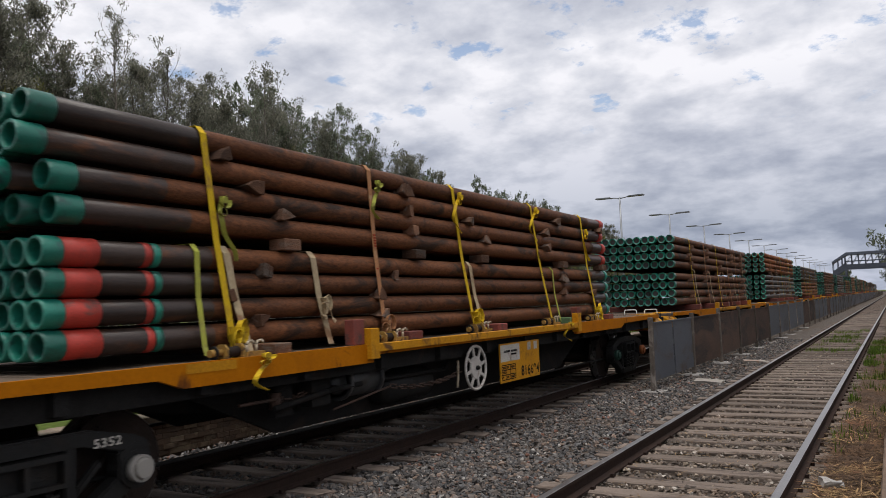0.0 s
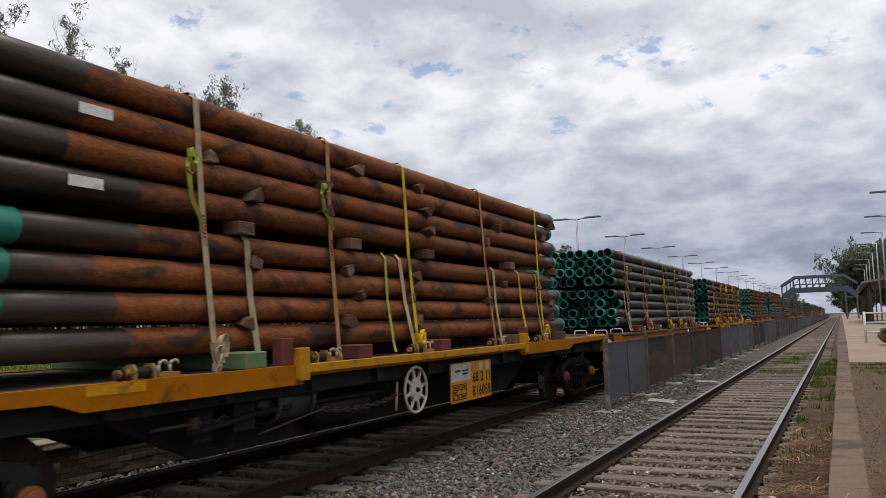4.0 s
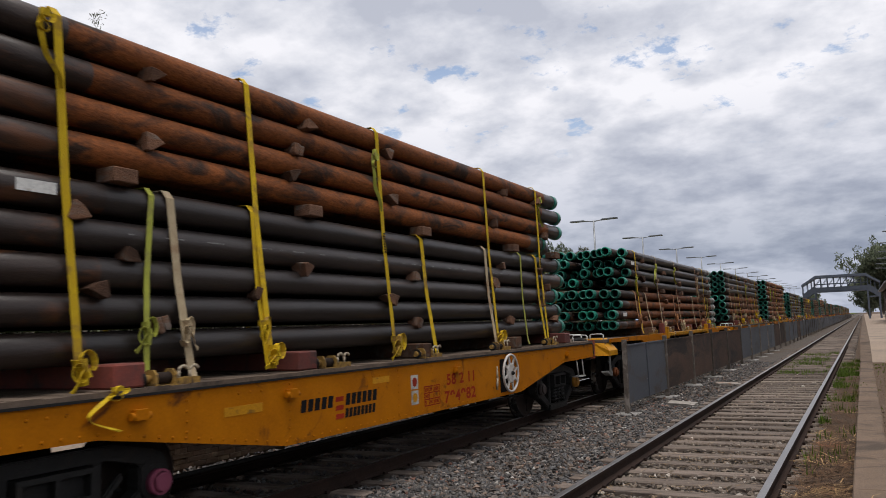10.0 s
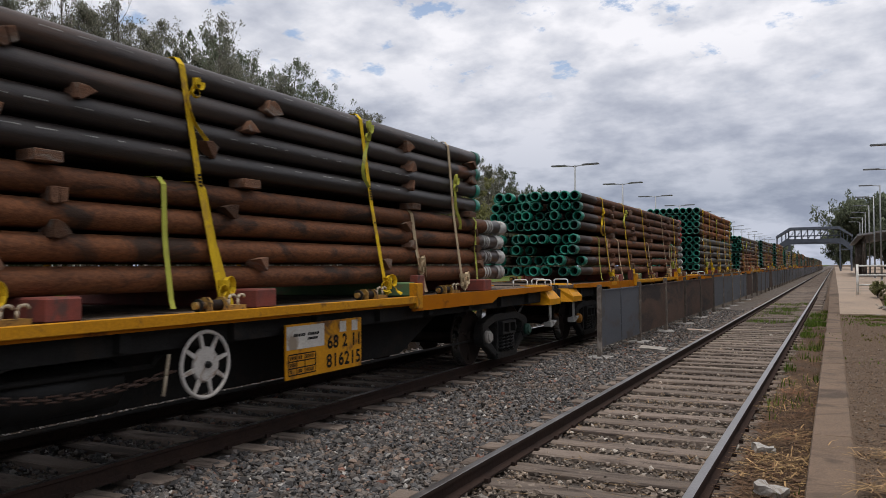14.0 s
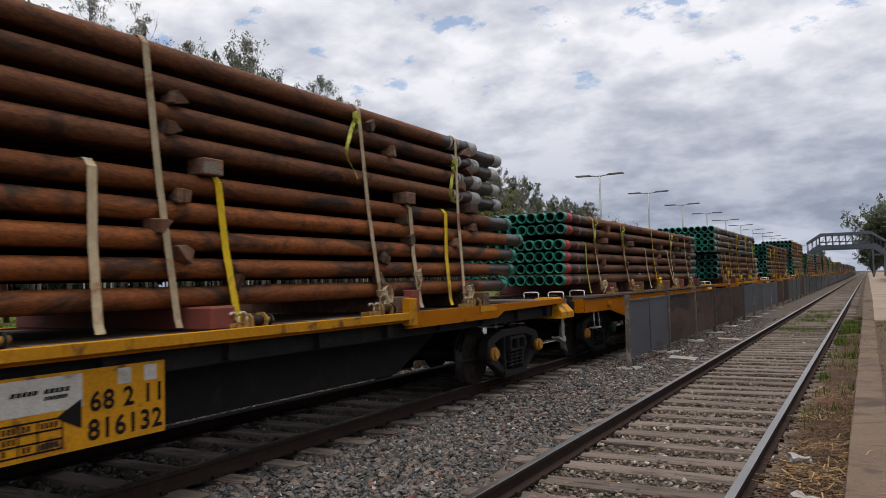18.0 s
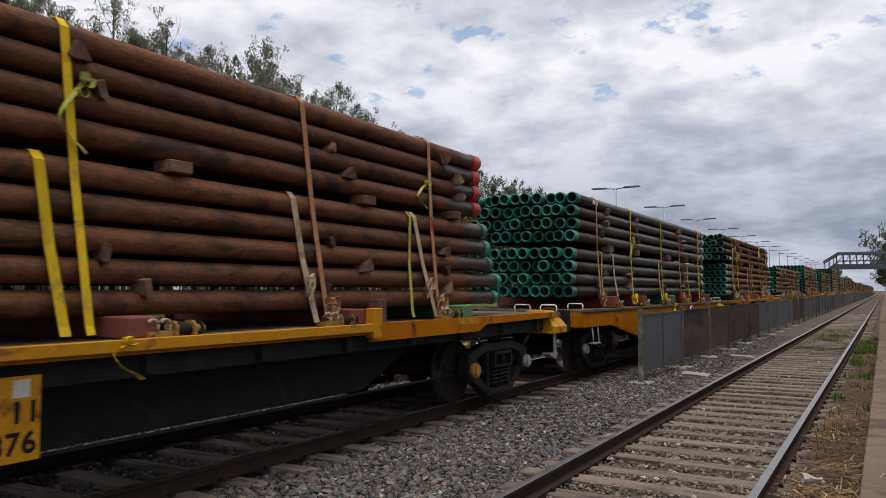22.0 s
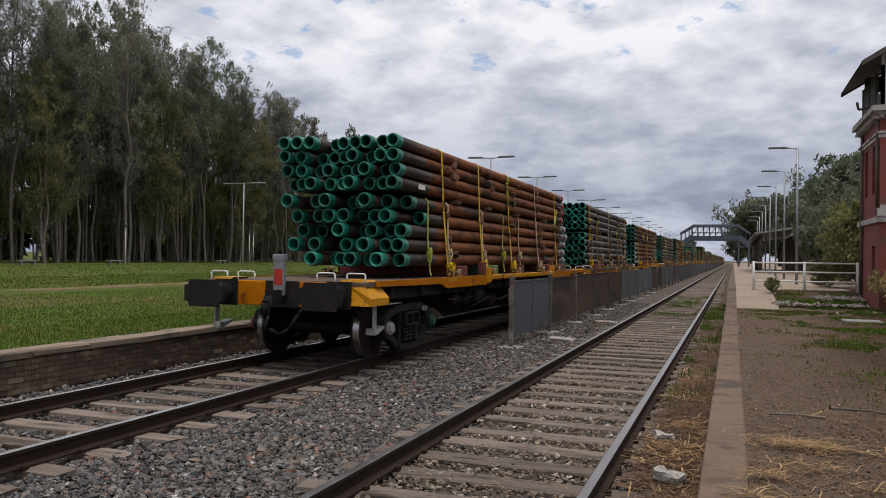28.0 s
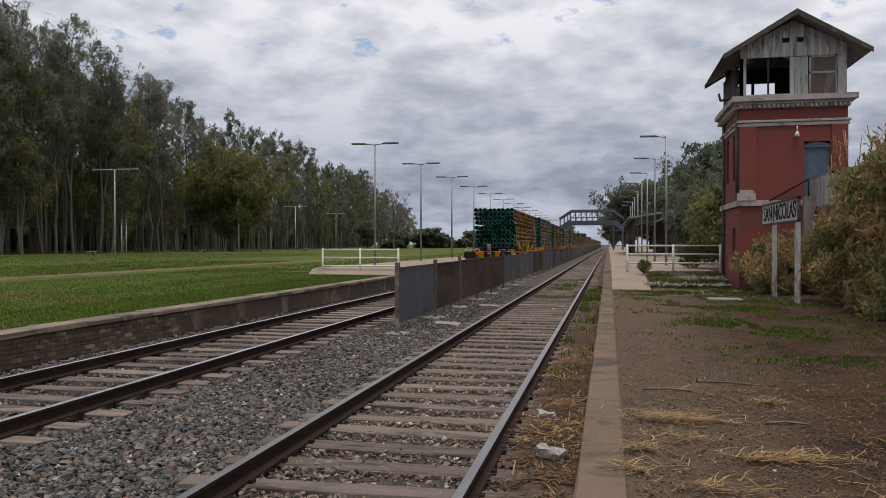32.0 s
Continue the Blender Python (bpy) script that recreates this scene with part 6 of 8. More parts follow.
near.append(("plate", -118.35, False, dict(off=-115.2, tips_l=(12.86, 12.89, 12.82, 12.96), tips_u=(11.81, 11.82, 11.82, 11.83), length=12.83, zs=(1.55, 0.260, 2.65, 0.262), rows_l=4, rows_u=4, cols=9, col_l="rust", col_u="dark", rear_l=0.05, rear_u=-0.45, front_d=0.56, front_l="white", end_u="white", rag_l=0.12,
        full=(("o", 1.03, 0.85), ("y", 3.30, 2.85), ("y", 5.62, 5.18), ("y", 8.65, 8.16), ("w", 10.98, 10.62)), low=(("o", 0.87, 0.47), ("l", 1.12, 1.06), ("y", 2.32, 1.98), ("l", 5.00, 4.97), ("y", 5.72, 5.44), ("w", 9.72, 9.46), ("l", 11.55, 11.64)))))
near.append(("fish", -132.87, True, dict(off=-133.35, length=13.5, zs=(1.591, 0.237, 2.617, 0.247), rows_l=4, rows_u=2, cols=11, col_l="rust", col_u="rust", edge_l=(0.20, 0.21, 0.21, 0.21), edge_u=(0.35, 0.36), rear_l=0.2, rear_u=0.33, end_l="red", end_u="red",
        full=(("w", 2.45, 2.11), ("o", 4.77, 4.28), ("y", 7.71, 7.38), ("w", 9.86, 9.66), ("w", 12.15, 11.79)), low=(("l", 1.61, 1.58), ("w", 4.84, 4.53), ("w", 6.89, 6.66), ("w", 9.79, 9.27)))))
near.append(("plate", -151.75, True, dict(off=-149.5, tips_l=(13.55, 13.86, 13.98, 14.30, 13.80), tips_u=(12.62, 12.68, 12.60, 12.55), length=13.55, zs=(1.548, 0.253, 2.90, 0.256), rows_l=5, rows_u=4, cols=11, col_l="orange", col_u="rust", edge_l=(0.41, 0.42, 0.44, 0.47, 0.45), edge_u=(0.68, -0.15, 0.11, -0.15), rear_l=0.43, rear_u=-0.05, front_d=-0.3, end_l="white", front_u="white", rag_u=0.2,
        full=(("w", 2.07, 1.84), ("y", 3.16, 2.69), ("w", 6.48, 6.22), ("w", 9.67, 9.34), ("w", 11.89, 11.83)), low=(("w", 1.96, 1.74), ("y", 3.21, 2.98), ("w", 5.70, 5.70), ("y", 7.20, 7.04), ("w", 10.60, 10.49), ("y", 11.45, 11.47)))))
near.append(("fish", -166.13, False, dict(off=-166.1, length=12.4, zs=(1.606, 0.252, 2.71, 0.255), rows_l=4, rows_u=4, cols=10, col_l="dark", col_u="dark", edge_l=(0.33, 0.27, 0.33, 0.36), edge_u=(0.45, 0.55, 0.50, 0.58), rear_l=0.28, rear_u=0.42, front_l="white", front_u="white", rag_l=0.08, rag_u=0.08,
        full=(("o", 1.82, 1.71), ("y", 4.24, 4.24), ("y", 7.12, 7.14), ("o", 9.26, 9.27), ("y", 11.80, 11.95)), low=(("l", 2.01, 2.06), ("w", 3.08, 2.82), ("w", 6.98, 6.86), ("y", 10.40, 10.30)))))
near.append(("plate", -185.17, True, dict(off=-183.4, tips_l=(14.23, 14.34, 14.04, 13.94, 13.84), tips_u=(13.62, 13.62, 13.60, 13.63), length=13.8, zs=(1.525, 0.250, 2.838, 0.235), rows_l=5, rows_u=4, cols=10, col_l="rust", col_u="rust", edge_l=(0.30, 0.29, 0.27, 0.26, 0.25), edge_u=(0.14, -0.02, 0.12, 0.11), rear_l=0.27, rear_u=0.08, front_d=0.15, end_l="white", front_u="red", rag_u=0.2,
        full=(("y", 2.41, 2.15), ("o", 4.68, 4.30), ("y", 7.00, 6.77), ("o", 9.86, 9.48), ("o", 12.25, 12.07)), low=(("w", 1.73, 1.68), ("y", 2.29, 2.02), ("w", 3.58, 3.34), ("y", 6.79, 6.60), ("w", 9.66, 9.36), ("l", 11.59, 11.62), ("w", 12.15, 11.72)))))
near.append(("fish", -199.3, True, dict(off=-199.3, length=12.0, zs=(1.527, 0.2545, 2.885, 0.256), rows_l=5, rows_u=4, cols=9, col_l="dark", col_u="dark", rear_l=0.35, rear_u=0.3, front_l="white", front_u="white", rag_l=0.1, rag_u=0.12,
        full=(("y", 1.2, 1.1), ("o", 2.87, 2.83), ("w", 6.20, 6.05), ("o", 8.95, 8.75), ("y", 11.50, 11.36)), low=(("w", 1.9, 1.8), ("w", 4.23, 4.12), ("w", 7.08, 6.87), ("o", 9.16, 9.09), ("w", 10.50, 10.48)))))
near.append(("plate", -218.32, False, dict(off=-216.95, length=13.4, zs=(1.575, 0.2535, 2.885, 0.235), rows_l=5, rows_u=4, cols=9, col_l="orange", col_u="orange", edge_l=(0.75, 0.67, 0.80, 1.62, 1.04), edge_u=(0.38, 0.51, 0.40, 0.39), rear_l=0.75, rear_u=0.5, front_l="white", front_u="red", rag_l=0.28, rag_u=0.16, missing=0.08,
        full=(("y", 2.70, 2.40), ("y", 4.95, 4.69), ("y", 7.38, 7.04), ("w", 10.21, 9.82), ("y", 12.63, 12.38)), low=(("l", 1.72, 1.74), ("w", 2.82, 2.80), ("w", 5.10, 5.00), ("l", 6.62, 6.72), ("w", 8.20, 8.12), ("w", 10.30, 10.10)))))
NAMES = {"rust": "rusty brown", "orange": "orange-rusted", "dark": "dark varnished"}
seen_kinds = set()
for k, (kind, rear, turned, ld) in enumerate(near):
    w = place_wagon(kind, rear, turned, kind not in seen_kinds)
    seen_kinds.add(kind)
    a, b = NAMES[ld["col_u"]], NAMES[ld["col_l"]]
    lab = "%s steel pipes with green ends stacked on a wagon" % a if a == b else "%s pipes stacked above %s ones on a wagon" % (a, b)
    t = pipe_load(lab, seed=11 + k, zd=1.25 if kind == "plate" else 1.258, **ld)
    ROLLING.append((t, ld["off"], False))
LAST = ROLLING[-2][0]



# ---- lettering on the side of each wagon that faces the near track
LETTERS = {}


def letters_mesh(body, m):
    """Letters as a thin mesh, 1 wide and 1 high, its middle at the origin."""
    if (body, m) not in LETTERS:
        cu_ = bpy.data.curves.new("letters", "FONT")
        cu_.body, cu_.size, cu_.offset, cu_.space_character = body, 1.0, 0.026, 1.10
        ob_ = bpy.data.objects.new("letters", cu_)
        scene.collection.objects.link(ob_)
        me_ = bpy.data.meshes.new_from_object(ob_.evaluated_get(bpy.context.evaluated_depsgraph_get()))
        bpy.data.objects.remove(ob_)
        co = np.array([v.co for v in me_.vertices])
        lo, hi = co.min(0), co.max(0)
        for v in me_.vertices:
            v.co = ((v.co.x - (lo[0] + hi[0]) / 2) / (hi[0] - lo[0]), (v.co.y - (lo[1] + hi[1]) / 2) / (hi[1] - lo[1]), 0)
        me_.materials.clear()
        me_.materials.append(M[m])
        LETTERS[body, m] = me_
    return LETTERS[body, m]


class Side:
    """The lettered side of one wagon. u runs along it from the rear of the train, z up."""
    def __init__(self, w, L, turned, x):
        self.w, self.L, self.s, self.x = w, L, (-1 if turned else 1), x

    def span(self, u0, u1):
        return (u0, u1) if self.s > 0 else (self.L - u1, self.L - u0)

    def plate(self, name, u0, u1, z0, z1, m, lift=0.003, label="", parent=None, base=0.0):
        bm_ = B()
        box(bm_, *sorted((self.s * (self.x + base), self.s * (self.x + base + lift))), *self.span(u0, u1), z0, z1)
        return part(name, bm_, m, parent or self.w, label)

    def text(self, body, u0, u1, z0, z1, m, parent=None, base=0.0):
        a, b = self.span(u0, u1)
        mx = Matrix.Translation((self.s * (self.x + base + 0.003), (a + b) / 2, (z0 + z1) / 2)) @ Euler((radians(90), 0, radians(90 * self.s))).to_matrix().to_4x4() @ Matrix.Diagonal((u1 - u0, z1 - z0, 1, 1))
        return put("letters", letters_mesh(body, m), parent or self.w, mx, "stencilled figures")

    def bars(self, u0, u1, z0, z1, n, m, parent=None, base=0.0, name="stencil_figure", slant=0.0, gap=0.25):
        bm_ = B()
        wd = (u1 - u0) / n
        for i in range(n):
            ua, ub = u0 + i * wd, u0 + (i + 1 - gap) * wd
            pts = [(ua, z0), (ub, z0), (ub + slant, z1), (ua + slant, z1)]
            if self.s < 0:
                pts = [(self.L - u, z) for u, z in pts]
            prism(bm_, pts, "x", *sorted((self.s * (self.x + base), self.s * (self.x + base + 0.003))))
        return tagged(part(name, bm_, m, parent or self.w), kind="stuff")

    def table(self, u0, u1, z0, z1, m, parent=None, base=0.0):
        """A ruled inspection table with short illegible entries."""
        bm_ = B()
        t = 0.006
        xs = sorted((self.s * (self.x + base), self.s * (self.x + base + 0.003)))
        du, dz = u1 - u0, z1 - z0
        rects = [(u0, u1, z0 + dz * f - t, z0 + dz * f + t) for f in (0, 0.33, 0.66, 1)] + [(u0 + du * f - t, u0 + du * f + t, z0, z1) for f in (0, 0.3, 0.6, 1)]
        for row in range(3):
            for c0, n in ((0.06, 3 if row else 1), (0.36, 2), (0.65, 4)):
                if row == 1 and c0 > 0.3:
                    continue
                for q in range(n):
                    rects.append((u0 + du * (c0 + 0.075 * q), u0 + du * (c0 + 0.075 * q + 0.045), z0 + dz * (0.08 + 0.33 * row), z0 + dz * (0.26 + 0.33 * row)))
        for a, b, c, d in rects:
            box(bm_, *xs, *self.span(a, b), c, d)
        return tagged(part("inspection_table", bm_, m, parent or self.w), kind="stuff")

    def emblem(self, u0, u1, z0, z1, parent=None, base=0.0):
        """The owner's mark: slanted dark bars round a red block of three bars."""
        du, dz = u1 - u0, z1 - z0
        self.bars(u0, u0 + du * 0.40, z0 + dz * 0.52, z1, 5, "black", parent, base, "emblem_bars", 0.02)
        self.bars(u0 + du * 0.55, u1, z0 + dz * 0.52, z1, 6, "black", parent, base, "emblem_bars", 0.02)
        self.bars(u0 + du * 0.54, u1 - du * 0.03, z0, z0 + dz * 0.38, 8, "black", parent, base, "emblem_bars", 0.015)
        for f in (0.0, 0.36, 0.72):
            self.bars(u0 + du * 0.42, u0 + du * 0.52, z0 + dz * f, z0 + dz * (f + 0.2), 1, "redl", parent, base, "emblem_bars", 0.01, 0.0)

    def dot(self, u, z, colour, size=0.16, parent=None, base=0.0):
        p = self.plate("placard", u - size / 2, u + size / 2, z - size / 2, z + size / 2, "oldwhite", 0.003, "", parent, base)
        if colour and parent is None:
            a, _ = self.span(u, u)
            bm_ = B()
            tube(bm_, (self.s * (self.x + base + 0.003), a, z), (self.s * (self.x + base + 0.006), a, z), size * 0.33, size * 0.33, 16)
            part("dot", bm_, colour, p)
        return p


def sign_board(w, u, turned, low="", arrow="", code="68 2 11"):
    """Yellow sheet hung below the deck edge, with a white field, figures, an inspection table and two placards."""
    sd = Side(w, LP, turned, 1.42 - 0.02)
    nb_ = sd.plate("sign_board", u, u + 1.4, 0.50, 1.06, "lemon", 0.02, "hanging yellow sign board with black stencilled figures")
    b = 0.02
    sd.plate("white_field", u + 0.01, u + 0.66, 0.80, 1.04, "oldwhite", 0.002, "", nb_, b)
    if not code:
        return
    sd.bars(u + 0.12, u + 0.32, 0.93, 0.96, 5, "black", nb_, b + 0.002, "emblem_bars", 0.01)
    sd.bars(u + 0.36, u + 0.56, 0.93, 0.96, 5, "black", nb_, b + 0.002, "emblem_bars", 0.01)
    sd.bars(u + 0.36, u + 0.54, 0.885, 0.91, 7, "black", nb_, b + 0.002, "emblem_bars", 0.01)
    sd.table(u + 0.04, u + 0.50, 0.54, 0.75, "black", nb_, b)
    if code.strip():
        sd.text(code, u + 0.72, u + 1.36, 0.75, 0.90, "black", nb_, b)
    if low:
        sd.text(low, u + 0.70, u + 1.37, 0.545, 0.70, "black", nb_, b)
    else:
        sd.bars(u + 0.70, u + 1.37, 0.545, 0.70, 6, "black", nb_, b)
    if arrow:
        pts = [(u + 0.45, 0.75), (u + 0.65, 0.65), (u + 0.65, 0.86)] if arrow == "left" else [(u + 0.68, 0.75), (u + 0.48, 0.86), (u + 0.48, 0.65)]
        bm_ = B()
        prism(bm_, pts if not turned else [(LP - a, z) for a, z in pts], "x", *sorted((sd.s * 1.42, sd.s * 1.424)))
        part("arrow", bm_, "black", nb_)
    sd.dot(u + 1.02, 0.98, None, 0.12, nb_, b)
    sd.dot(u + 1.26, 0.98, None, 0.12, nb_, b)


placed = [ROLLING[2 * k][0] for k in range(14)]
for k, (u, low, arrow) in {0: (9.06, "816694", ""), 2: (9.33, "816058", ""), 4: (6.78, "816850", "left"), 6: (9.16, "", ""), 7: (9.45, "816215", ""), 9: (6.98, "816132", "left"), 11: (6.85, "816876", "right"), 13: (9.07, "816611", "")}.items():
    sign_board(placed[k], u, near[k][2], low, arrow, "68 2 11" if k else " ")
for tn in (False, True):
    sign_board(far_plate, 9.06 if not tn else 6.9, tn, "", "", "")

sd = Side(placed[1], LF, False, 1.435)
pn = sd.plate("white_panel", 4.10, 5.17, 0.60, 1.02, "oldwhite", 0.003, "white painted panel with the owner's dark emblem")
sd.emblem(4.22, 5.08, 0.74, 0.93, pn, 0.003)
sd.plate("white_panel", 5.27, 5.86, 0.64, 1.00, "oldwhite", 0.0015, "white painted panel with coloured dots")
sd.dot(5.42, 0.82, "lemon", 0.20)
sd.dot(5.70, 0.82, "redl", 0.24)
sd.table(5.92, 6.40, 0.64, 0.89, "black")
sd.bars(6.42, 6.58, 0.74, 0.79, 4, "black")
sd.text("58 2 11", 6.95, 7.76, 0.87, 1.03, "black")
sd.text("933838", 6.95, 7.82, 0.63, 0.81, "black")

sd = Side(placed[3], LF, True, 1.435)
sd.text("64 2 12", 5.21, 6.05, 0.84, 1.01, "redl")
sd.text("797704", 5.23, 6.09, 0.60, 0.78, "redl")
sd.plate("paint_patch", 6.11, 6.62, 0.96, 1.05, "lemon")
sd.table(6.14, 6.60, 0.62, 0.84, "redl")
pn = sd.plate("white_panel", 6.72, 7.80, 0.61, 1.00, "oldwhite", 0.003, "white painted panel with the owner's dark emblem")
sd.emblem(6.80, 7.70, 0.72, 0.92, pn, 0.003)
sd.dot(7.96, 0.84, "lemon", 0.17)
sd.dot(8.21, 0.86, None, 0.16)

sd = Side(placed[5], LF, False, 1.435)
sd.plate("paint_patch", 3.02, 3.51, 0.93, 1.01, "lemon")
sd.plate("paint_patch", 5.35, 5.7, 1.03, 1.10, "lemon")
sd.emblem(4.06, 5.44, 0.72, 0.97)
sd.dot(6.28, 0.98, "redl", 0.17)
sd.dot(6.28, 0.79, "lemon", 0.17)
sd.table(6.52, 6.92, 0.66, 0.90, "redl")
sd.text("58 2 11", 7.12, 7.95, 0.87, 1.02, "redl")
sd.text("794982", 7.05, 7.98, 0.64, 0.80, "redl")

sd = Side(placed[8], LF, True, 1.435)
sd.plate("paint_patch", 3.22, 3.60, 0.95, 1.04, "lemon")
sd.bars(4.16, 5.3, 0.84, 0.95, 9, "redl", None, 0.0, "emblem_bars", 0.02, 0.5)

sd = Side(placed[10], LF, False, 1.435)
pn = sd.plate("white_panel", 4.42, 5.50, 0.60, 1.00, "oldwhite", 0.003, "white painted panel with the owner's dark emblem")
sd.emblem(4.52, 5.42, 0.72, 0.92, pn, 0.003)
sd.text("938746", 5.58, 6.46, 0.67, 0.85, "black")
sd.dot(6.83, 0.83, "lemon", 0.19)
sd.dot(7.19, 0.82, None, 0.17)
sd.text("58 2 11", 7.51, 8.33, 0.74, 0.89, "black")
sd.table(9.97, 10.35, 0.88, 1.04, "black")

sd = Side(placed[12], LF, True, 1.435)
sd.plate("paint_patch", 6.71, 7.18, 0.80, 0.91, "lemon")
sd.emblem(7.46, 8.30, 0.72, 0.92)
sd.plate("paint_patch", 9.39, 9.84, 0.93, 1.03, "lemon")
sd = Side(placed[13], LP, False, 1.21)
sd.text("5332", 2.66, 2.90, 0.685, 0.755, "oldwhite")
sd = Side(placed[0], LP, False, 1.21)
sd.text("5352", 2.66, 2.90, 0.685, 0.755, "oldwhite")

# wagons far ahead, with the same loads
far_kinds = [("plate", 5), ("fish", 1), ("plate", 6), ("plate", 3), ("fish", 8), ("fish", 5), ("plate", 9), ("fish", 3), ("plate", 11), ("plate", 6), ("fish", 1), ("plate", 4), ("fish", 8), ("plate", 9), ("fish", 10), ("plate", 2)]
loads = [ROLLING[2 * k + 1][0] for k in range(14)]
by_kind = {"plate": [0, 4, 6, 9, 11, 13, 2], "fish": [5, 1, 8, 10, 3]}
rear = 1.05 + LP + 0.9
cnt = {"plate": 0, "fish": 0}
for k, (kind, _) in enumerate(far_kinds):
    w = place_wagon(kind, rear, k % 2 == 1, k < 2, True)
    src = by_kind[kind][cnt[kind] % len(by_kind[kind])]
    cnt[kind] += 1
    lo = rear + (1.9 if kind == "plate" else 0.3)
    t = far_load = empty("pipe_load", pose(XC, lo, 0))
    tagged(t, loads[src]["label"], "pipe stack", group="pipe loads on the train")
    # far loads: one object for each upright column of pipes
    spec = near[src][3]
    rf = random.Random(90 + k)
    rad = 0.1
    rows = spec["rows_l"] + spec["rows_u"]
    for c in range(spec["cols"]):
        bm = B()
        x = 1.12 - rad - c * (2.24 - 2 * rad) / (spec["cols"] - 1)
        n = 10
        for i in range(rows):
            z = 1.53 + i * 0.235 + (0.11 if i >= spec["rows_l"] else 0) + 0.01 * (8 - rows)
            dy = rf.uniform(-0.1, 0.1)
            mi = 0 if i < spec["rows_l"] else 1
            tube(bm, (x, dy + 0.18, z), (x, dy + 12.2, z), rad, rad, n, False, mi)
            tube(bm, (x, dy, z), (x, dy + 0.2, z), rad + 0.01, rad + 0.01, n, False, 2)
            tube(bm, (x, dy + 12.0, z), (x, dy + 12.25, z), rad + 0.01, rad + 0.01, n, True, 2)
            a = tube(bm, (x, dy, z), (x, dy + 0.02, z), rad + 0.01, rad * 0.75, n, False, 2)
            # short dark plug, its colour standing for the shade in the bore
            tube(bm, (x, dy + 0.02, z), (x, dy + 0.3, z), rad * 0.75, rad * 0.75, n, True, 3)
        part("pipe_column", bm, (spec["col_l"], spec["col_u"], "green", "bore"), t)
    topz = 1.53 + (rows - 1) * 0.235 + 0.11 + 0.11
    for y in (2.3, 4.3, 6.2, 8.1, 9.8, 11.3):
        strap(t, rf.choice(["strapy", "strapw", "strapo", "strapo"]), y, y - 0.3, topz, 1.31, 1.12, True, 0.028)
    for y in (2.8, 5.0, 7.4, 9.3):
        strap(t, rf.choice(["strapw", "strapo"]), y, y - 0.3, 1.53 + spec["rows_l"] * 0.235, 1.31, 1.12, False, 0.028)
    for y in (1.9, 4.3, 6.4, 8.6, 10.9):
        put("bearer", BEARER, t, pose(0, y, 1.253))
    bm = B()
    for y in (1.9, 4.3, 6.4, 8.6, 10.9):
        for i in range(rows - 1):
            if rf.random() < 0.6:
                yy, zz = y + rf.uniform(-0.3, 0.3), 1.65 + i * 0.245
                prism(bm, [(1.04, zz - 0.06), (1.2, zz - 0.02), (1.2, zz + 0.07), (1.04, zz + 0.05)], "y", yy - 0.07, yy + 0.07)
    tagged(part("wedge", bm, "wood", t), kind="stuff")
    ROLLING.append((t, lo, False))
    rear += (LP if kind == "plate" else LF) + 0.95

# end-of-train marker on the last wagon
bm = B()
box(bm, -0.09, 0.09, -0.10, -0.02, 1.02, 1.62)
box(bm, -0.10, 0.10, -0.11, 0.0, 1.55, 1.64)
bevelled(bm, 0.01)
etm = part("tail_marker", bm, "galv", LAST, "grey box tail marker with a red panel")
bm = B()
box(bm, -0.07, 0.07, -0.106, -0.10, 1.18, 1.42)
part("red_panel", bm, "redlens", etm)
bm = B()
tube(bm, (0, -0.06, 1.64), (0, -0.06, 1.72), 0.03, 0.025, 10)
part("lamp", bm, "black", etm)


def motions():
    """The train rolls away; every wheelset turns with it."""
    for ob, y0, turned in ROLLING:
        rz = 180 if turned else 0
        walk(ob, [(t, pose(XC, y0 + train_run(t), 0, 0, 0, rz)) for t in TIMES])
    steps = [i / 15 for i in range(481)]
    for ob, y0, turned in ROLLING[:28:2]:
        s = 1 if turned else -1
        for wh in ob.children:
            if wh.name.startswith("wheelset"):
                x, y, z = wh.matrix_basis.translation
                walk(wh, [(t, pose(x, y, z, s * math.degrees(train_run(t) / WR) % 360, 0, 0)) for t in steps])

# ---------------------------------------------------------------- lamps
def lamp_post(h, arms, head=0.75, r=0.07, m="galv"):
    t = empty("street_lamp")
    bm = B()
    tube(bm, (0, 0, -0.05), (0, 0, h), r, r * 0.6, 10)
    part("pole", bm, m, t)
    bm = B()
    box(bm, -0.14, 0.14, -0.14, 0.14, -0.03, 0.03)
    bevelled(bm, 0.01)
    part("base_plate", bm, "galv", t)
    for s in arms:
        bm = B()
        tube(bm, (0, 0, h - 0.06), (s * 0.45, 0, h), 0.03, 0.025, 8)
        a = part("arm", bm, m, t)
        bm = B()
        prism(bm, [(s * 0.35, h - 0.03), (s * 0.5, h + 0.05), (s * (0.5 + head), h + 0.06), (s * (0.55 + head), h + 0.02), (s * (0.5 + head), h - 0.02)][::s], "y", -0.13, 0.13)
        bevelled(bm, 0.012)
        part("lamp_head", bm, "lamphead" if m == "galv" else m, a)
    return tagged(t, "tall grey platform lamp with two flat heads" if len(arms) == 2 else "tall grey platform lamp with one flat head", "street lamp", group="platform lamps")


two = lamp_post(6.45, (-1, 1))
two.matrix_basis = pose(-12.15, 39.7, 0.53)
for k in range(1, 14):
    copy_thing(two, pose(-12.15, 39.7 + k * 10.35, 0.53))
park = lamp_post(11.0, (-1, 1), 2.7, 0.10, "palegalv")
park["group"], park["label"] = "park lamps", "tall pale park lamp with two flat heads on grass"
park.matrix_basis = pose(-62, 88.9, ZF - 0.03)
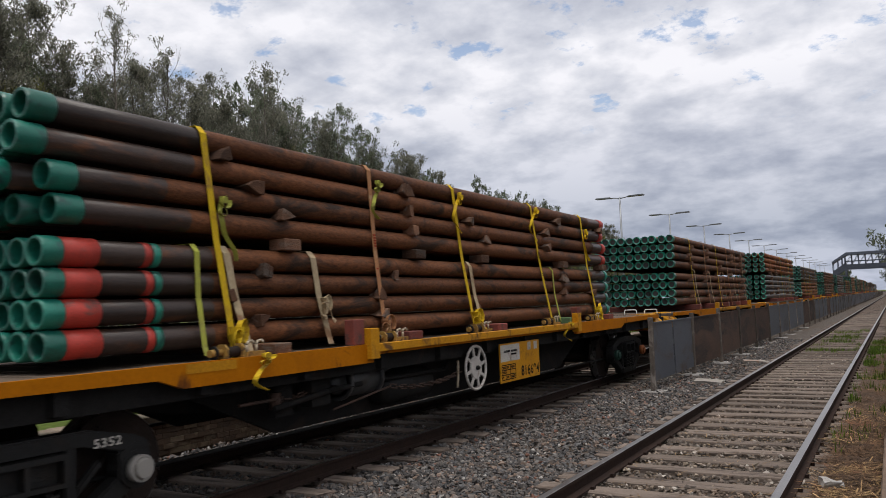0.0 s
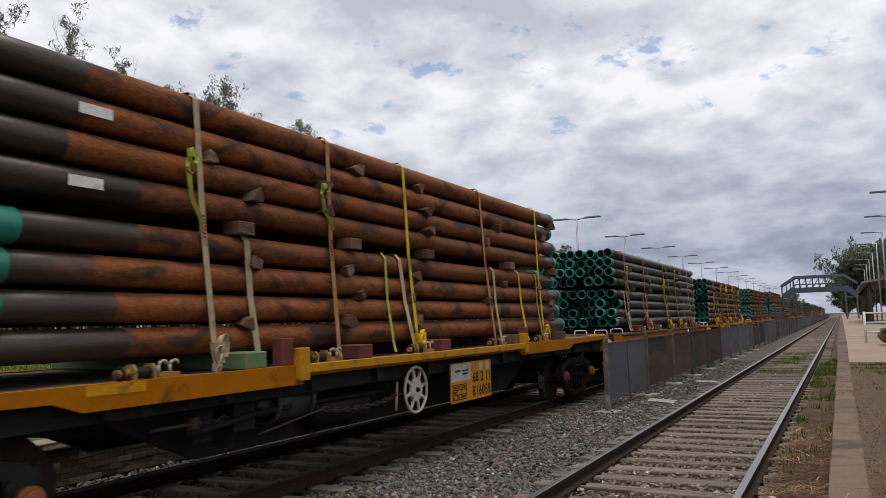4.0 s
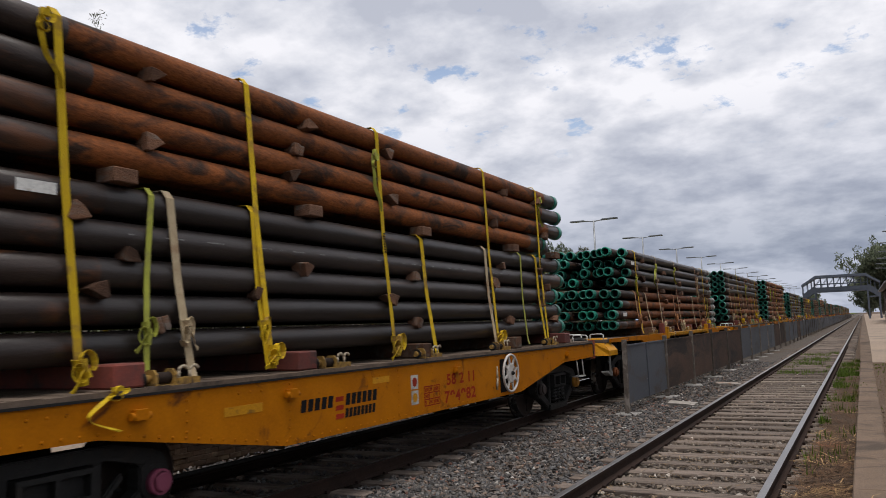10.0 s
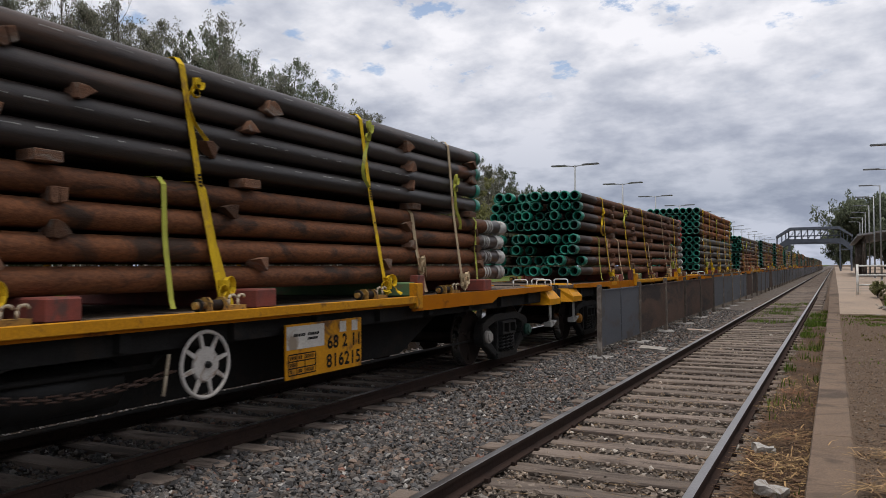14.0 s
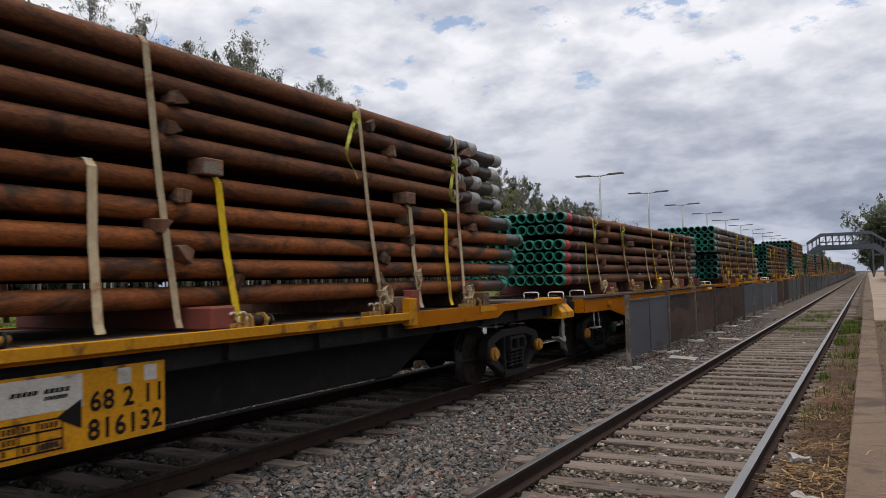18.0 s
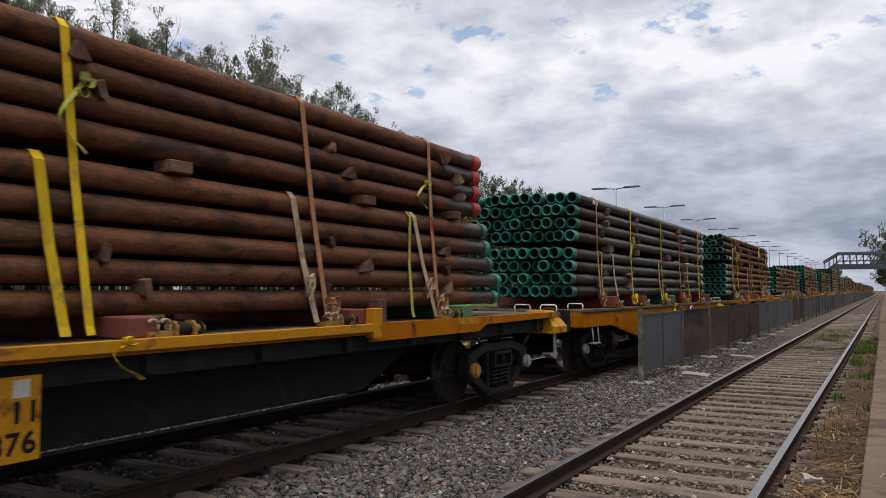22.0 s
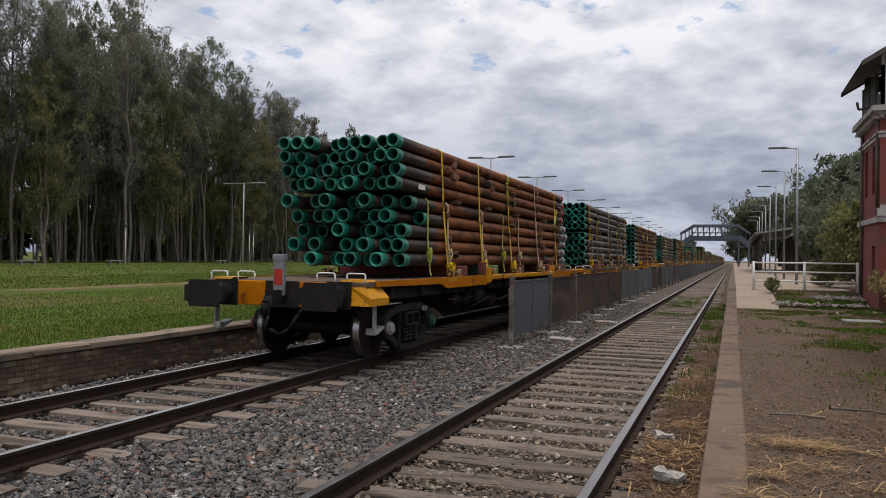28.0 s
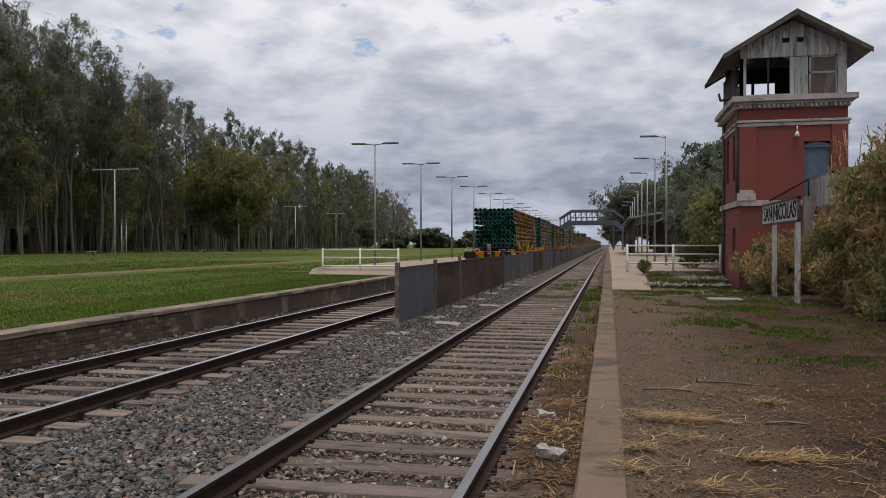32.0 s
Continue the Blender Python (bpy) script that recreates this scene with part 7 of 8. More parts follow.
for x, y, k in ((-68.5, 136, 1.0), (-73, 174, 0.95), (-78, 216, 0.95), (-54, 42, 1.0)):
    copy_thing(park, pose(x, y, ZF - 0.03)).scale = (k, k, k)
one = lamp_post(6.5, (-1,))
one.matrix_basis = pose(2.82, 40.4, 0.55)
for k in range(1, 8):
    copy_thing(one, pose(2.82 + 0.02 * k, 40.4 + k * 10.2, 0.55))
short = empty("path_lamp")
bm = B()
tube(bm, (0, 0, -0.05), (0, 0, 4.6), 0.06, 0.045, 8)
part("pole", bm, "whitep", short)
bm = B()
tube(bm, (0, 0, 4.6), (0, 0, 4.95), 0.16, 0.22, 10)
tube(bm, (0, 0, 4.95), (0, 0, 5.05), 0.26, 0.05, 10)
part("lantern", bm, "lamphead", short)
tagged(short, "short pale path lamp at the edge of the wood", "street lamp", group="path lamps")
spots = [(-71, 77), (-70, 102), (-72, 106), (-71, 150), (-72, 158), (-70, 52), (-71, 56), (-70, 34)]
short.matrix_basis = pose(*spots[0], ZF - 0.03)
for x, y in spots[1:]:
    copy_thing(short, pose(x, y, ZF - 0.03))
bench = empty("bench")
bm = B()
box(bm, -0.3, 0.3, -1.0, 1.0, 0.38, 0.50)
bevelled(bm, 0.02)
part("seat", bm, "concrete", bench)
for q in (-0.7, 0.7):
    bm = B()
    box(bm, -0.22, 0.22, q - 0.12, q + 0.12, -0.02, 0.38)
    part("leg", bm, "concrete", bench)
tagged(bench, "pale concrete bench on the grass by the wood", "bench", group="park benches")
spots = [(-68, 72, 0), (-67, 91, 10), (-66.5, 119, 0), (-68, 60, -10), (-66, 140, 5), (-67, 165, 0)]
bench.matrix_basis = pose(*spots[0][:2], ZF - 0.03)
for x, y, a in spots[1:]:
    copy_thing(bench, pose(x, y, ZF - 0.03, 0, 0, a))

# ---------------------------------------------------------------- signal box
TX0, TX1, TY0, TY1 = 4.35, 7.75, 28.0, 32.05
tower = tagged(empty("signal_box", pose(TX0, TY0, 0)), "old red brick signal box with a derelict boarded cabin", "signal box")
tw, td = TX1 - TX0, TY1 - TY0
ZC = 6.30


def wall_y(bm, x0, x1, z0, z1, y0, y1, holes):
    """A wall in the x-z plane with rectangular openings through it."""
    xs = sorted({x0, x1, *[h[0] for h in holes], *[h[1] for h in holes]})
    zs = sorted({z0, z1, *[h[2] for h in holes], *[h[3] for h in holes]})
    for xa, xb in zip(xs, xs[1:]):
        for za, zb in zip(zs, zs[1:]):
            cx, cz = (xa + xb) / 2, (za + zb) / 2
            if not any(h[0] < cx < h[1] and h[2] < cz < h[3] for h in holes):
                box(bm, xa, xb, y0, y1, za, zb)
    bmesh.ops.remove_doubles(bm, verts=bm.verts[:], dist=0.0001)


bm = B()
wall_y(bm, 0, tw, 0.0, ZC, 0, 0.3, [(2.06, 2.86, 2.95, 5.08)])
part("front_wall", bm, "tbrick", tower)
for x0, x1 in ((0.0, 0.55), (tw - 0.5, tw)):
    bm = B()
    box(bm, x0, x1, -0.05, 0.0, 3.1, 5.62)
    part("pilaster", bm, "tbrick", tower)
bm = B()
wall_y(bm, 0.3, td, 0.0, ZC, 0, 0.3, [(0.8, 1.45, 3.9, 5.5), (2.3, 2.95, 3.9, 5.5), (0.8, 1.45, 1.1, 2.2)])
for v in bm.verts:
    v.co.x, v.co.y = v.co.y, v.co.x
part("side_wall", bm, "tbrick", tower)
bm = B()
box(bm, tw - 0.3, tw, 0.3, td, 0, ZC)
part("side_wall", bm, "tbrick", tower)
bm = B()
box(bm, 0.3, tw - 0.3, td - 0.3, td, 0, ZC)
part("back_wall", bm, "tbrick", tower)
# opaque dark panel behind each sash stands in for the unlit room
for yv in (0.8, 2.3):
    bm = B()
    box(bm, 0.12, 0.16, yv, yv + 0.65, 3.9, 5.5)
    wv = part("window", bm, "darkin", tower, "broken sash window with a dark panel for the unlit room")
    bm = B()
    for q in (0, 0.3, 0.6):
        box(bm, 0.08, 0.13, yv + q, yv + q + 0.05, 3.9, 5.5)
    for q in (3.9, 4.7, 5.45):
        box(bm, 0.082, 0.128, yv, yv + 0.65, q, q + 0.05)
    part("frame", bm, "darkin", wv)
bm = B()
box(bm, 2.06, 2.86, 0.10, 0.16, 2.95, 4.88)
for xa, za, zb in ((2.14, 3.05, 3.75), (2.54, 3.05, 3.75), (2.14, 3.9, 4.7), (2.54, 3.9, 4.7)):
    box(bm, xa, xa + 0.32, 0.085, 0.10, za, zb)
part("door", bm, "bluedoor", tower, "faded blue panelled door under a flat arch")
bm = B()
prism(bm, [(2.06, 4.88), (2.06, 4.98), (2.26, 5.05), (2.46, 5.08), (2.66, 5.05), (2.86, 4.98), (2.86, 4.88)], "y", 0.04, 0.2)
part("door_head", bm, "bluedoor", tower)
for name, z0, z1, o in (("band", 5.62, 5.74, 0.05), ("band", 5.75, 5.83, 0.09), ("plinth_band", 2.93, 3.12, 0.08)):
    bm = B()
    box(bm, -o, tw + o, -o, td + o, z0, z1)
    bevelled(bm, 0.012)
    part(name, bm, "stucco", tower, "dirty white stucco band")
bm = B()
for o, z0, z1 in ((0.06, 6.22, 6.36), (0.14, 6.36, 6.45), (0.26, 6.45, 6.63)):
    box(bm, -o, tw + o, -o, td + o, z0, z1)
part("cornice", bm, "stucco", tower, "weathered grey cornice with dentils")
dent = B()
box(dent, -0.035, 0.035, -0.06, 0.06, -0.05, 0.05)
dm = mesh_of("dentil", dent, "stucco")
for i in range(24):
    put("dentil", dm, tower, pose(0.02 + i * tw / 23, -0.12, 6.29))
    put("dentil", dm, tower, pose(-0.12, 0.02 + i * td / 23, 6.29, 0, 0, 90))
bm = B()
box(bm, -0.08, 0.52, -0.10, 0.0, 3.12, 3.38)
box(bm, 0.0, 0.44, -0.09, 0.0, 3.38, 3.48)
part("stone_block", bm, "stucco", tower)
# cabin
Z0, Z1 = 6.63, 7.95
for x0, x1 in ((0.03, 0.22), (1.62, 1.75), (tw - 0.32, tw - 0.03)):
    bm = B()
    box(bm, x0, x1, 0.03, 0.15, Z0, Z1)
    part("cabin_post", bm, "greywood", tower)
bm = B()
box(bm, 0.22, 1.62, 0.03, 0.12, Z0, Z0 + 0.08)
part("sill", bm, "greywood", tower)
bm = B()
for i in range(5):
    box(bm, 1.77 + i * 0.082, 1.77 + i * 0.082 + 0.078, 0.05, 0.08 + 0.004 * (i % 2), Z0, Z1)
part("board_panel", bm, "paleboard", tower, "pale green-grey boards")
bm = B()
box(bm, 2.25, tw - 0.34, 0.06, 0.09, Z0 + 0.02, Z1)
part("boarded_window", bm, "plyboard", tower, "weathered plywood over a window")
bm = B()
for x0, x1, z0, z1 in ((2.2, 2.27, Z0, Z1), (tw - 0.37, tw - 0.3, Z0, Z1), (2.2, tw - 0.3, Z0 + 0.72, Z0 + 0.79), (2.2, tw - 0.3, Z1 - 0.06, Z1)):
    box(bm, x0, x1, 0.03, 0.10, z0, z1)
part("window_frame", bm, "greywood", tower)
bm = B()
box(bm, 0.90, 0.96, 0.05, 0.10, Z0, Z1)
box(bm, 0.22, 1.62, 0.05, 0.10, Z0 + 0.0, Z0 + 0.05)
part("mullion", bm, "darkin", tower)
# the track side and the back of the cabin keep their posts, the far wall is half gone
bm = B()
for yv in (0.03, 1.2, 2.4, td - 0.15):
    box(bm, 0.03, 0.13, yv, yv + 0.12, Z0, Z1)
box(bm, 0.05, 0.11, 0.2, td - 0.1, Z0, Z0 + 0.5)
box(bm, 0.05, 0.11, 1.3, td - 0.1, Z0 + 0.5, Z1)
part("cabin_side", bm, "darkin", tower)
bm = B()
box(bm, tw - 0.13, tw - 0.03, 0.15, td - 0.03, Z0, Z1)
part("cabin_side", bm, "greywood", tower)
# back wall and floor coloured dark to give the cabin's inside shade
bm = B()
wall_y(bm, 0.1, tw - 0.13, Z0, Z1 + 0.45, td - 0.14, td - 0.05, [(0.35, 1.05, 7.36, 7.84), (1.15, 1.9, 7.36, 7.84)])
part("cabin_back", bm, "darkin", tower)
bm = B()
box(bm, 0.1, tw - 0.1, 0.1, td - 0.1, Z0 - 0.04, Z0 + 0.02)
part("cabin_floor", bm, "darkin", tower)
# gable boards and roof
AP, EV = 9.33, 8.0
gx = tw / 2
nb = 30


def zr(x):
    return EV + (AP - 0.18 - EV) * (1 - abs(x - gx) / (gx + 0.60))


for i in range(nb):
    xa, xb = 0.02 + i * (tw - 0.04) / nb, 0.02 + (i + 1) * (tw - 0.04) / nb - 0.008
    d = 0.006 * (i % 2)
    vent = 12 <= i < 14 or 16 <= i < 18
    for za, zt in (((Z1, Z1), (8.42, 8.42)), ((8.58, 8.58), (zr(xa), zr(xb)))) if vent else (((Z1, Z1), (zr(xa), zr(xb))),):
        bm = B()
        prism(bm, [(xa, za[0]), (xb, za[1]), (xb, zt[1]), (xa, zt[0])], "y", 0.0 - d, 0.05)
        part("gable_board", bm, "greywood", tower, "peeling grey gable board")
bm = B()
prism(bm, [(0.5, 8.38), (tw - 0.5, 8.38), (gx, AP - 0.2)], "y", td - 0.1, td - 0.04)
part("back_gable", bm, "greywood", tower)
for s in (-1, 1):
    bm = B()
    xe = gx + s * (gx + 0.60)
    n = 34
    for i in range(n):            # corrugated sheet in narrow folds
        ya, yb = -0.55 + i * (td + 1.1) / n, -0.55 + (i + 1) * (td + 1.1) / n
        o = 0.022 * (i % 2)
        ze = EV - 0.02
        vs = [bm.verts.new(p) for p in ((gx, ya, AP + 0.02 + o), (xe, ya, ze + o), (xe, yb, ze + 0.022 - o), (gx, yb, AP + 0.042 - o))]
        bm.faces.new(vs)
        vs = [bm.verts.new(p) for p in ((gx, ya, AP - 0.06), (xe, ya, ze - 0.06), (xe, yb, ze - 0.06), (gx, yb, AP - 0.06))]
        bm.faces.new(vs[::-1])
    part("roof_slope", bm, "tin", tower)
    for yv in (-0.58, td + 0.55):
        bm = B()
        prism(bm, [(gx, AP - 0.14), (gx, AP + 0.06), (xe, EV + 0.0), (xe, EV - 0.16)], "y", yv, yv + 0.04)
        part("barge_board", bm, "fpost", tower)
bm = B()
tube(bm, (1.8, -0.02, 5.55), (1.8, -0.14, 5.58), 0.02, 0.02, 6)
tube(bm, (1.8, -0.14, 5.58), (1.8, -0.14, 5.42), 0.02, 0.02, 6)
tube(bm, (1.8, -0.14, 5.42), (1.8, -0.14, 5.24), 0.03, 0.11, 12)
part("wall_lamp", bm, "whitep", tower, "small white wall lamp")
bm = B()
tube(bm, (-0.06, 0.15, 3.2), (-0.06, 0.15, 6.2), 0.05, 0.05, 8)
tube(bm, (-0.06, 3.3, 0.1), (-0.06, 3.3, 6.2), 0.05, 0.05, 8)
part("rain_pipe", bm, "fpost", tower)
bm = B()
bent(bm, [(-0.15, 0.9, 6.75), (-0.5, 0.9, 6.7), (-0.55, 0.9, 6.95)], 0.04, 8)
part("bracket", bm, "fpost", tower)
# outside stair parapet and walls
bm = B()
prism(bm, [(7.78, 0.05), (7.78, 3.2), (6.2, 3.2), (6.2, 0.05)][::-1], "y", 27.1, 27.3)
prism(bm, [(14, 0.05), (14, 5.2), (21.0, 4.1), (27.2, 3.25), (27.2, 0.05)][::1], "x", 7.6, 7.85)
tagged(part("stair_parapet", bm, "concrete", None), "grey concrete parapet climbing beside the signal box", "wall", kind="structure")
bm = B()
for row in range(16):
    for i in range(14):
        y0 = 22.2 + i * 0.36 + (row % 2) * 0.18
        box(bm, 6.9, 7.05, y0, y0 + 0.345, 0.1 + row * 0.165, 0.1 + row * 0.165 + 0.15)
tagged(part("hollow_brick_wall", bm, "orangebrick", None), "raw orange hollow brick wall behind the vines", "wall", kind="structure")
bm = B()
bent(bm, [(6.55, 27.05, 2.6), (6.7, 27.05, 3.75), (7.1, 27.05, 4.0)], 0.035, 8)
tagged(part("stair_handrail", bm, "black", None), "dark bent iron handrail by the signal box door", "handrail")

# ---------------------------------------------------------------- name board
sign = tagged(empty("station_sign", pose(4.72, 20.75, 0.1)), "weathered grey station name board on two posts", "station sign")
for y in (0.55, 3.4):
    bm = B()
    box(bm, -0.06, 0.06, y - 0.06, y + 0.06, -0.2, 2.72)
    bevelled(bm, 0.01)
    part("post", bm, "greywood", sign)
bm = B()
for k in range(3):
    box(bm, -0.11, -0.065, 0.0, 4.6, 2.13 + k * 0.19, 2.13 + k * 0.19 + 0.184)
part("board", bm, "greywood", sign)
bm = B()
for z0, z1, y0, y1 in ((2.10, 2.15, -0.04, 4.64), (2.68, 2.73, -0.04, 4.64), (2.10, 2.73, -0.04, 0.02), (2.10, 2.73, 4.58, 4.64)):
    box(bm, -0.13, -0.06, y0, y1, z0, z1)
part("frame", bm, "fpost", sign)
cu = bpy.data.curves.new("letters", "FONT")
cu.body, cu.size, cu.extrude, cu.align_x, cu.align_y = "SAN NICOLAS", 0.62, 0.006, "CENTER", "CENTER"
tmp = bpy.data.objects.new("letters", cu)
scene.collection.objects.link(tmp)
dg = bpy.context.evaluated_depsgraph_get()
lm = bpy.data.meshes.new_from_object(tmp.evaluated_get(dg))
bpy.data.objects.remove(tmp)
lm.materials.clear()
lm.materials.append(M["black"])
put("letters", lm, sign, Matrix.Translation((-0.117, 2.3, 2.41)) @ Euler((radians(90), 0, radians(-90))).to_matrix().to_4x4() @ Matrix.Diagonal((1.05, 1.0, 1, 1)), "dark painted letters")

# ---------------------------------------------------------------- footbridge and station
br = tagged(empty("footbridge", pose(0, 147, 0)), "covered blue-grey steel footbridge with sloping stair roofs over the tracks", "footbridge")
bm = B()
box(bm, -7.0, 1.0, -1.2, 1.2, 5.2, 5.45)
part("deck", bm, "steelblue", br)
for s in (-1.2, 1.2):
    bm = B()
    box(bm, -7.0, 1.0, s - 0.04, s + 0.04, 5.45, 6.05)
    box(bm, -7.0, 1.0, s - 0.05, s + 0.05, 6.55, 6.65)
    for i in range(9):
        x = -7.0 + i
        box(bm, x - 0.06, x + 0.06, s - 0.06, s + 0.06, 5.4, 7.7)
        if i < 8:
            tube(bm, (x, s, 6.05), (x + 1, s, 7.6), 0.035, 0.035, 5)
    part("truss", bm, "steelblue", br)
bm = B()
prism(bm, [(-8.95, 6.25), (-8.95, 6.62), (-6.75, 8.05), (0.81, 8.05), (2.80, 6.62), (2.80, 6.25), (0.70, 7.62), (-6.65, 7.62)], "y", -1.5, 1.5)
part("roof", bm, "steelblue", br)
for x0, x1 in ((1.0, 2.7), (-7.0, -8.85)):
    bm = B()
    for s in (-1.2, 1.2):
        prism(bm, [(x0, 5.2), (x0, 6.3), (x1, 5.0), (x1, 3.9)], "y", s - 0.04, s + 0.04)
        for f in (0.25, 0.6, 1.0):
            xx = x0 + (x1 - x0) * f
            box(bm, xx - 0.05, xx + 0.05, s - 0.05, s + 0.05, 5.2 - 1.3 * f, 7.65 - 1.3 * f)
    box(bm, min(x0, x1), max(x0, x1), -1.2, 1.2, 4.1, 4.3)
    part("stair_side", bm, "steelblue", br)
for x in (-8.7, -6.9, 0.9, 2.55):
    for s in (-1.1, 1.1):
        bm = B()
        box(bm, x - 0.13, x + 0.13, s - 0.13, s + 0.13, 0, 5.2)
        part("pier", bm, "steelblue", br)
st = tagged(empty("station_building", pose(6.0, 78, 0.6)), "low dark brick station building with a deep platform canopy", "station")
bm = B()
wall_y(bm, 0, 8, 0, 3.8, -0.15, 0.15, [])
box(bm, 0, 0.3, 0.15, 34, 0, 3.8)
box(bm, 7.7, 8, 0.15, 34, 0, 3.8)
box(bm, 0.3, 7.7, 33.7, 34, 0, 3.8)
part("wall", bm, "darkbrick", st)
bm = B()
prism(bm, [(-0.3, 3.8), (4, 6.2), (8.3, 3.8)], "y", -0.5, 34.5)
part("roof", bm, "tin", st)
bm = B()
prism(bm, [(-4.2, 3.5), (-4.2, 3.65), (-0.1, 4.3), (-0.1, 4.1)], "y", -2, 36)
part("canopy", bm, "tin", st)
for k in range(8):
    bm = B()
    tube(bm, (-3.6, 0.5 + k * 4.6, 0), (-3.6, 0.5 + k * 4.6, 3.6), 0.08, 0.07, 8)
    part("canopy_post", bm, "fpost", st)
for k in range(6):
    bm = B()
    box(bm, -0.05, 0.0, 2 + k * 5.2, 3.1 + k * 5.2, 0, 2.3)
    part("door", bm, "darkin", st)


# ---------------------------------------------------------------- trees
def leaf_cloud(seed, blobs, per, leaf, drop=0.0, slim=0.4):
    """Small leaf sprays scattered through uneven clumps, with gaps between them."""
    r = np.random.RandomState(seed)
    cs = []
    for (cx, cy, cz, rx, rz) in blobs:
        n = max(6, int(per * (0.4 + rx)))
        d = r.normal(size=(n, 3))
        d /= np.linalg.norm(d, axis=1)[:, None]
        d *= r.rand(n, 1) ** 0.4
        cs.append(d * np.array([rx, rx, rz]) + np.array([cx, cy, cz]))
    p = np.concatenate(cs)
    n = len(p)
    a = r.normal(size=(n, 3))
    a /= np.linalg.norm(a, axis=1)[:, None]
    b = np.cross(a, r.normal(size=(n, 3)))
    b /= np.linalg.norm(b, axis=1)[:, None] + 1e-9
    s = leaf * (0.5 + r.rand(n, 1))
    a = a * s
    a[:, 2] -= drop * s[:, 0]
    b = b * s * slim
    v = np.stack([p - a - b, p - a * 0.6 + b, p + a], 1).reshape(-1, 3)
    return v.tolist(), np.arange(3 * n).reshape(-1, 3).tolist()


def tree(name, seed, h, spread, clear, leafm, clumps, per, leaf, label, trunk_r=0.3, bare=0.0, rise=1.0, slim=0.4, stems=1, shape=0.8):
    """A tapered trunk with rising limbs; leaf sprays hang round the limb ends."""
    r = random.Random(seed)
    t = empty(name)
    bm = B()
    blobs = []
    for stem in range(stems):
        lean = r.uniform(0, 6.283)
        k0 = 0.16 * stem
        pts = [Vector((0, 0, -0.1))]
        n = 7
        hs = h * (1 - 0.12 * stem)
        for i in range(1, n + 1):
            f = i / n
            pts.append(Vector((math.cos(lean) * k0 * hs * f * 0.5 + r.uniform(-0.012, 0.012) * h, math.sin(lean) * k0 * hs * f * 0.5 + r.uniform(-0.012, 0.012) * h, hs * 0.95 * f)))
        for i, (p0, p1) in enumerate(zip(pts, pts[1:])):
            tube(bm, p0, p1, trunk_r * (1 - i / n) ** 0.8 + 0.03, trunk_r * (1 - (i + 1) / n) ** 0.8 + 0.03, 7, False)
        for k in range(clumps // stems):
            f = clear + (1 - clear) * (k + r.random()) / (clumps // stems)
            i = min(int(f * n), n - 1)
            base = pts[i].lerp(pts[i + 1], f * n - i)
            an = r.uniform(0, 6.283)
            u = (f - clear) / (1 - clear)
            env = math.sin(math.pi * min(1, u * shape + 0.16)) ** 0.7
            reach = spread * env * r.uniform(0.3, 1.0)
            tip = base + Vector((math.cos(an) * reach, math.sin(an) * reach, reach * rise * r.uniform(0.5, 1.3)))
            mid = base.lerp(tip, 0.5) + Vector((math.cos(an), math.sin(an), -0.6)) * (0.08 * reach)
            rr = trunk_r * 0.30 * (1.1 - f)
            tube(bm, base, mid, rr + 0.022, rr * 0.7 + 0.016, 5, False)
            tube(bm, mid, tip, rr * 0.7 + 0.016, 0.014, 4, False)
            ends = [tip]
            for q in range(3):
                tt = tip + Vector((r.uniform(-1, 1), r.uniform(-1, 1), r.uniform(0.1, 1.3) * rise)) * (0.38 * reach)
                tube(bm, mid.lerp(tip, r.uniform(0.3, 0.8)), tt, rr * 0.3 + 0.014, 0.01, 3, False)
                ends.append(tt)
            if r.random() >= bare:
                for e in ends:
                    s = spread * r.uniform(0.10, 0.22)
                    blobs.append((e.x, e.y, e.z, s, s * r.uniform(0.7, 1.4)))
                blobs.append((mid.x, mid.y, mid.z + 0.2, spread * 0.16, spread * 0.14))
    part("trunk", bm, "bark", t)
    v, f = leaf_cloud(seed, blobs, per, leaf, 0.5, slim)
    put("crown", raw_mesh("crown", v, f, leafm), t)
    return tagged(t, label, "tree", group="trees of the wood")


TALL, THIN, LEAFY = "tall dark eucalyptus with a bare pale trunk", "tall sparse eucalyptus with thin rising limbs", "leafy eucalyptus with yellow-green foliage"
kinds = [
    tree("eucalyptus_tree", 1, 34, 4.6, 0.24, "leaf", 60, 35, 0.175, TALL, 0.22, 0.0, 1.3),
    tree("eucalyptus_tree", 2, 32, 4.0, 0.34, "leaf", 56, 36, 0.17, TALL, 0.20, 0.05, 1.4),
    tree("eucalyptus_tree", 3, 37, 4.2, 0.28, "leaf", 64, 22, 0.16, THIN, 0.21, 0.15, 1.6),
    tree("eucalyptus_tree", 4, 31, 5.2, 0.18, "leaf3", 62, 33, 0.18, TALL, 0.22, 0.0, 1.1, 0.4, 2),
    tree("eucalyptus_tree", 5, 37, 3.6, 0.32, "leaf", 60, 19, 0.16, THIN, 0.19, 0.3, 1.8),
    tree("eucalyptus_tree", 6, 25, 4.6, 0.12, "leaf2", 60, 33, 0.175, LEAFY, 0.19, 0.0, 1.0, 0.4, 2),
    tree("eucalyptus_tree", 7, 33, 4.0, 0.38, "leaf3", 56, 26, 0.175, THIN, 0.17, 0.2, 1.5, 0.4, 2),
]
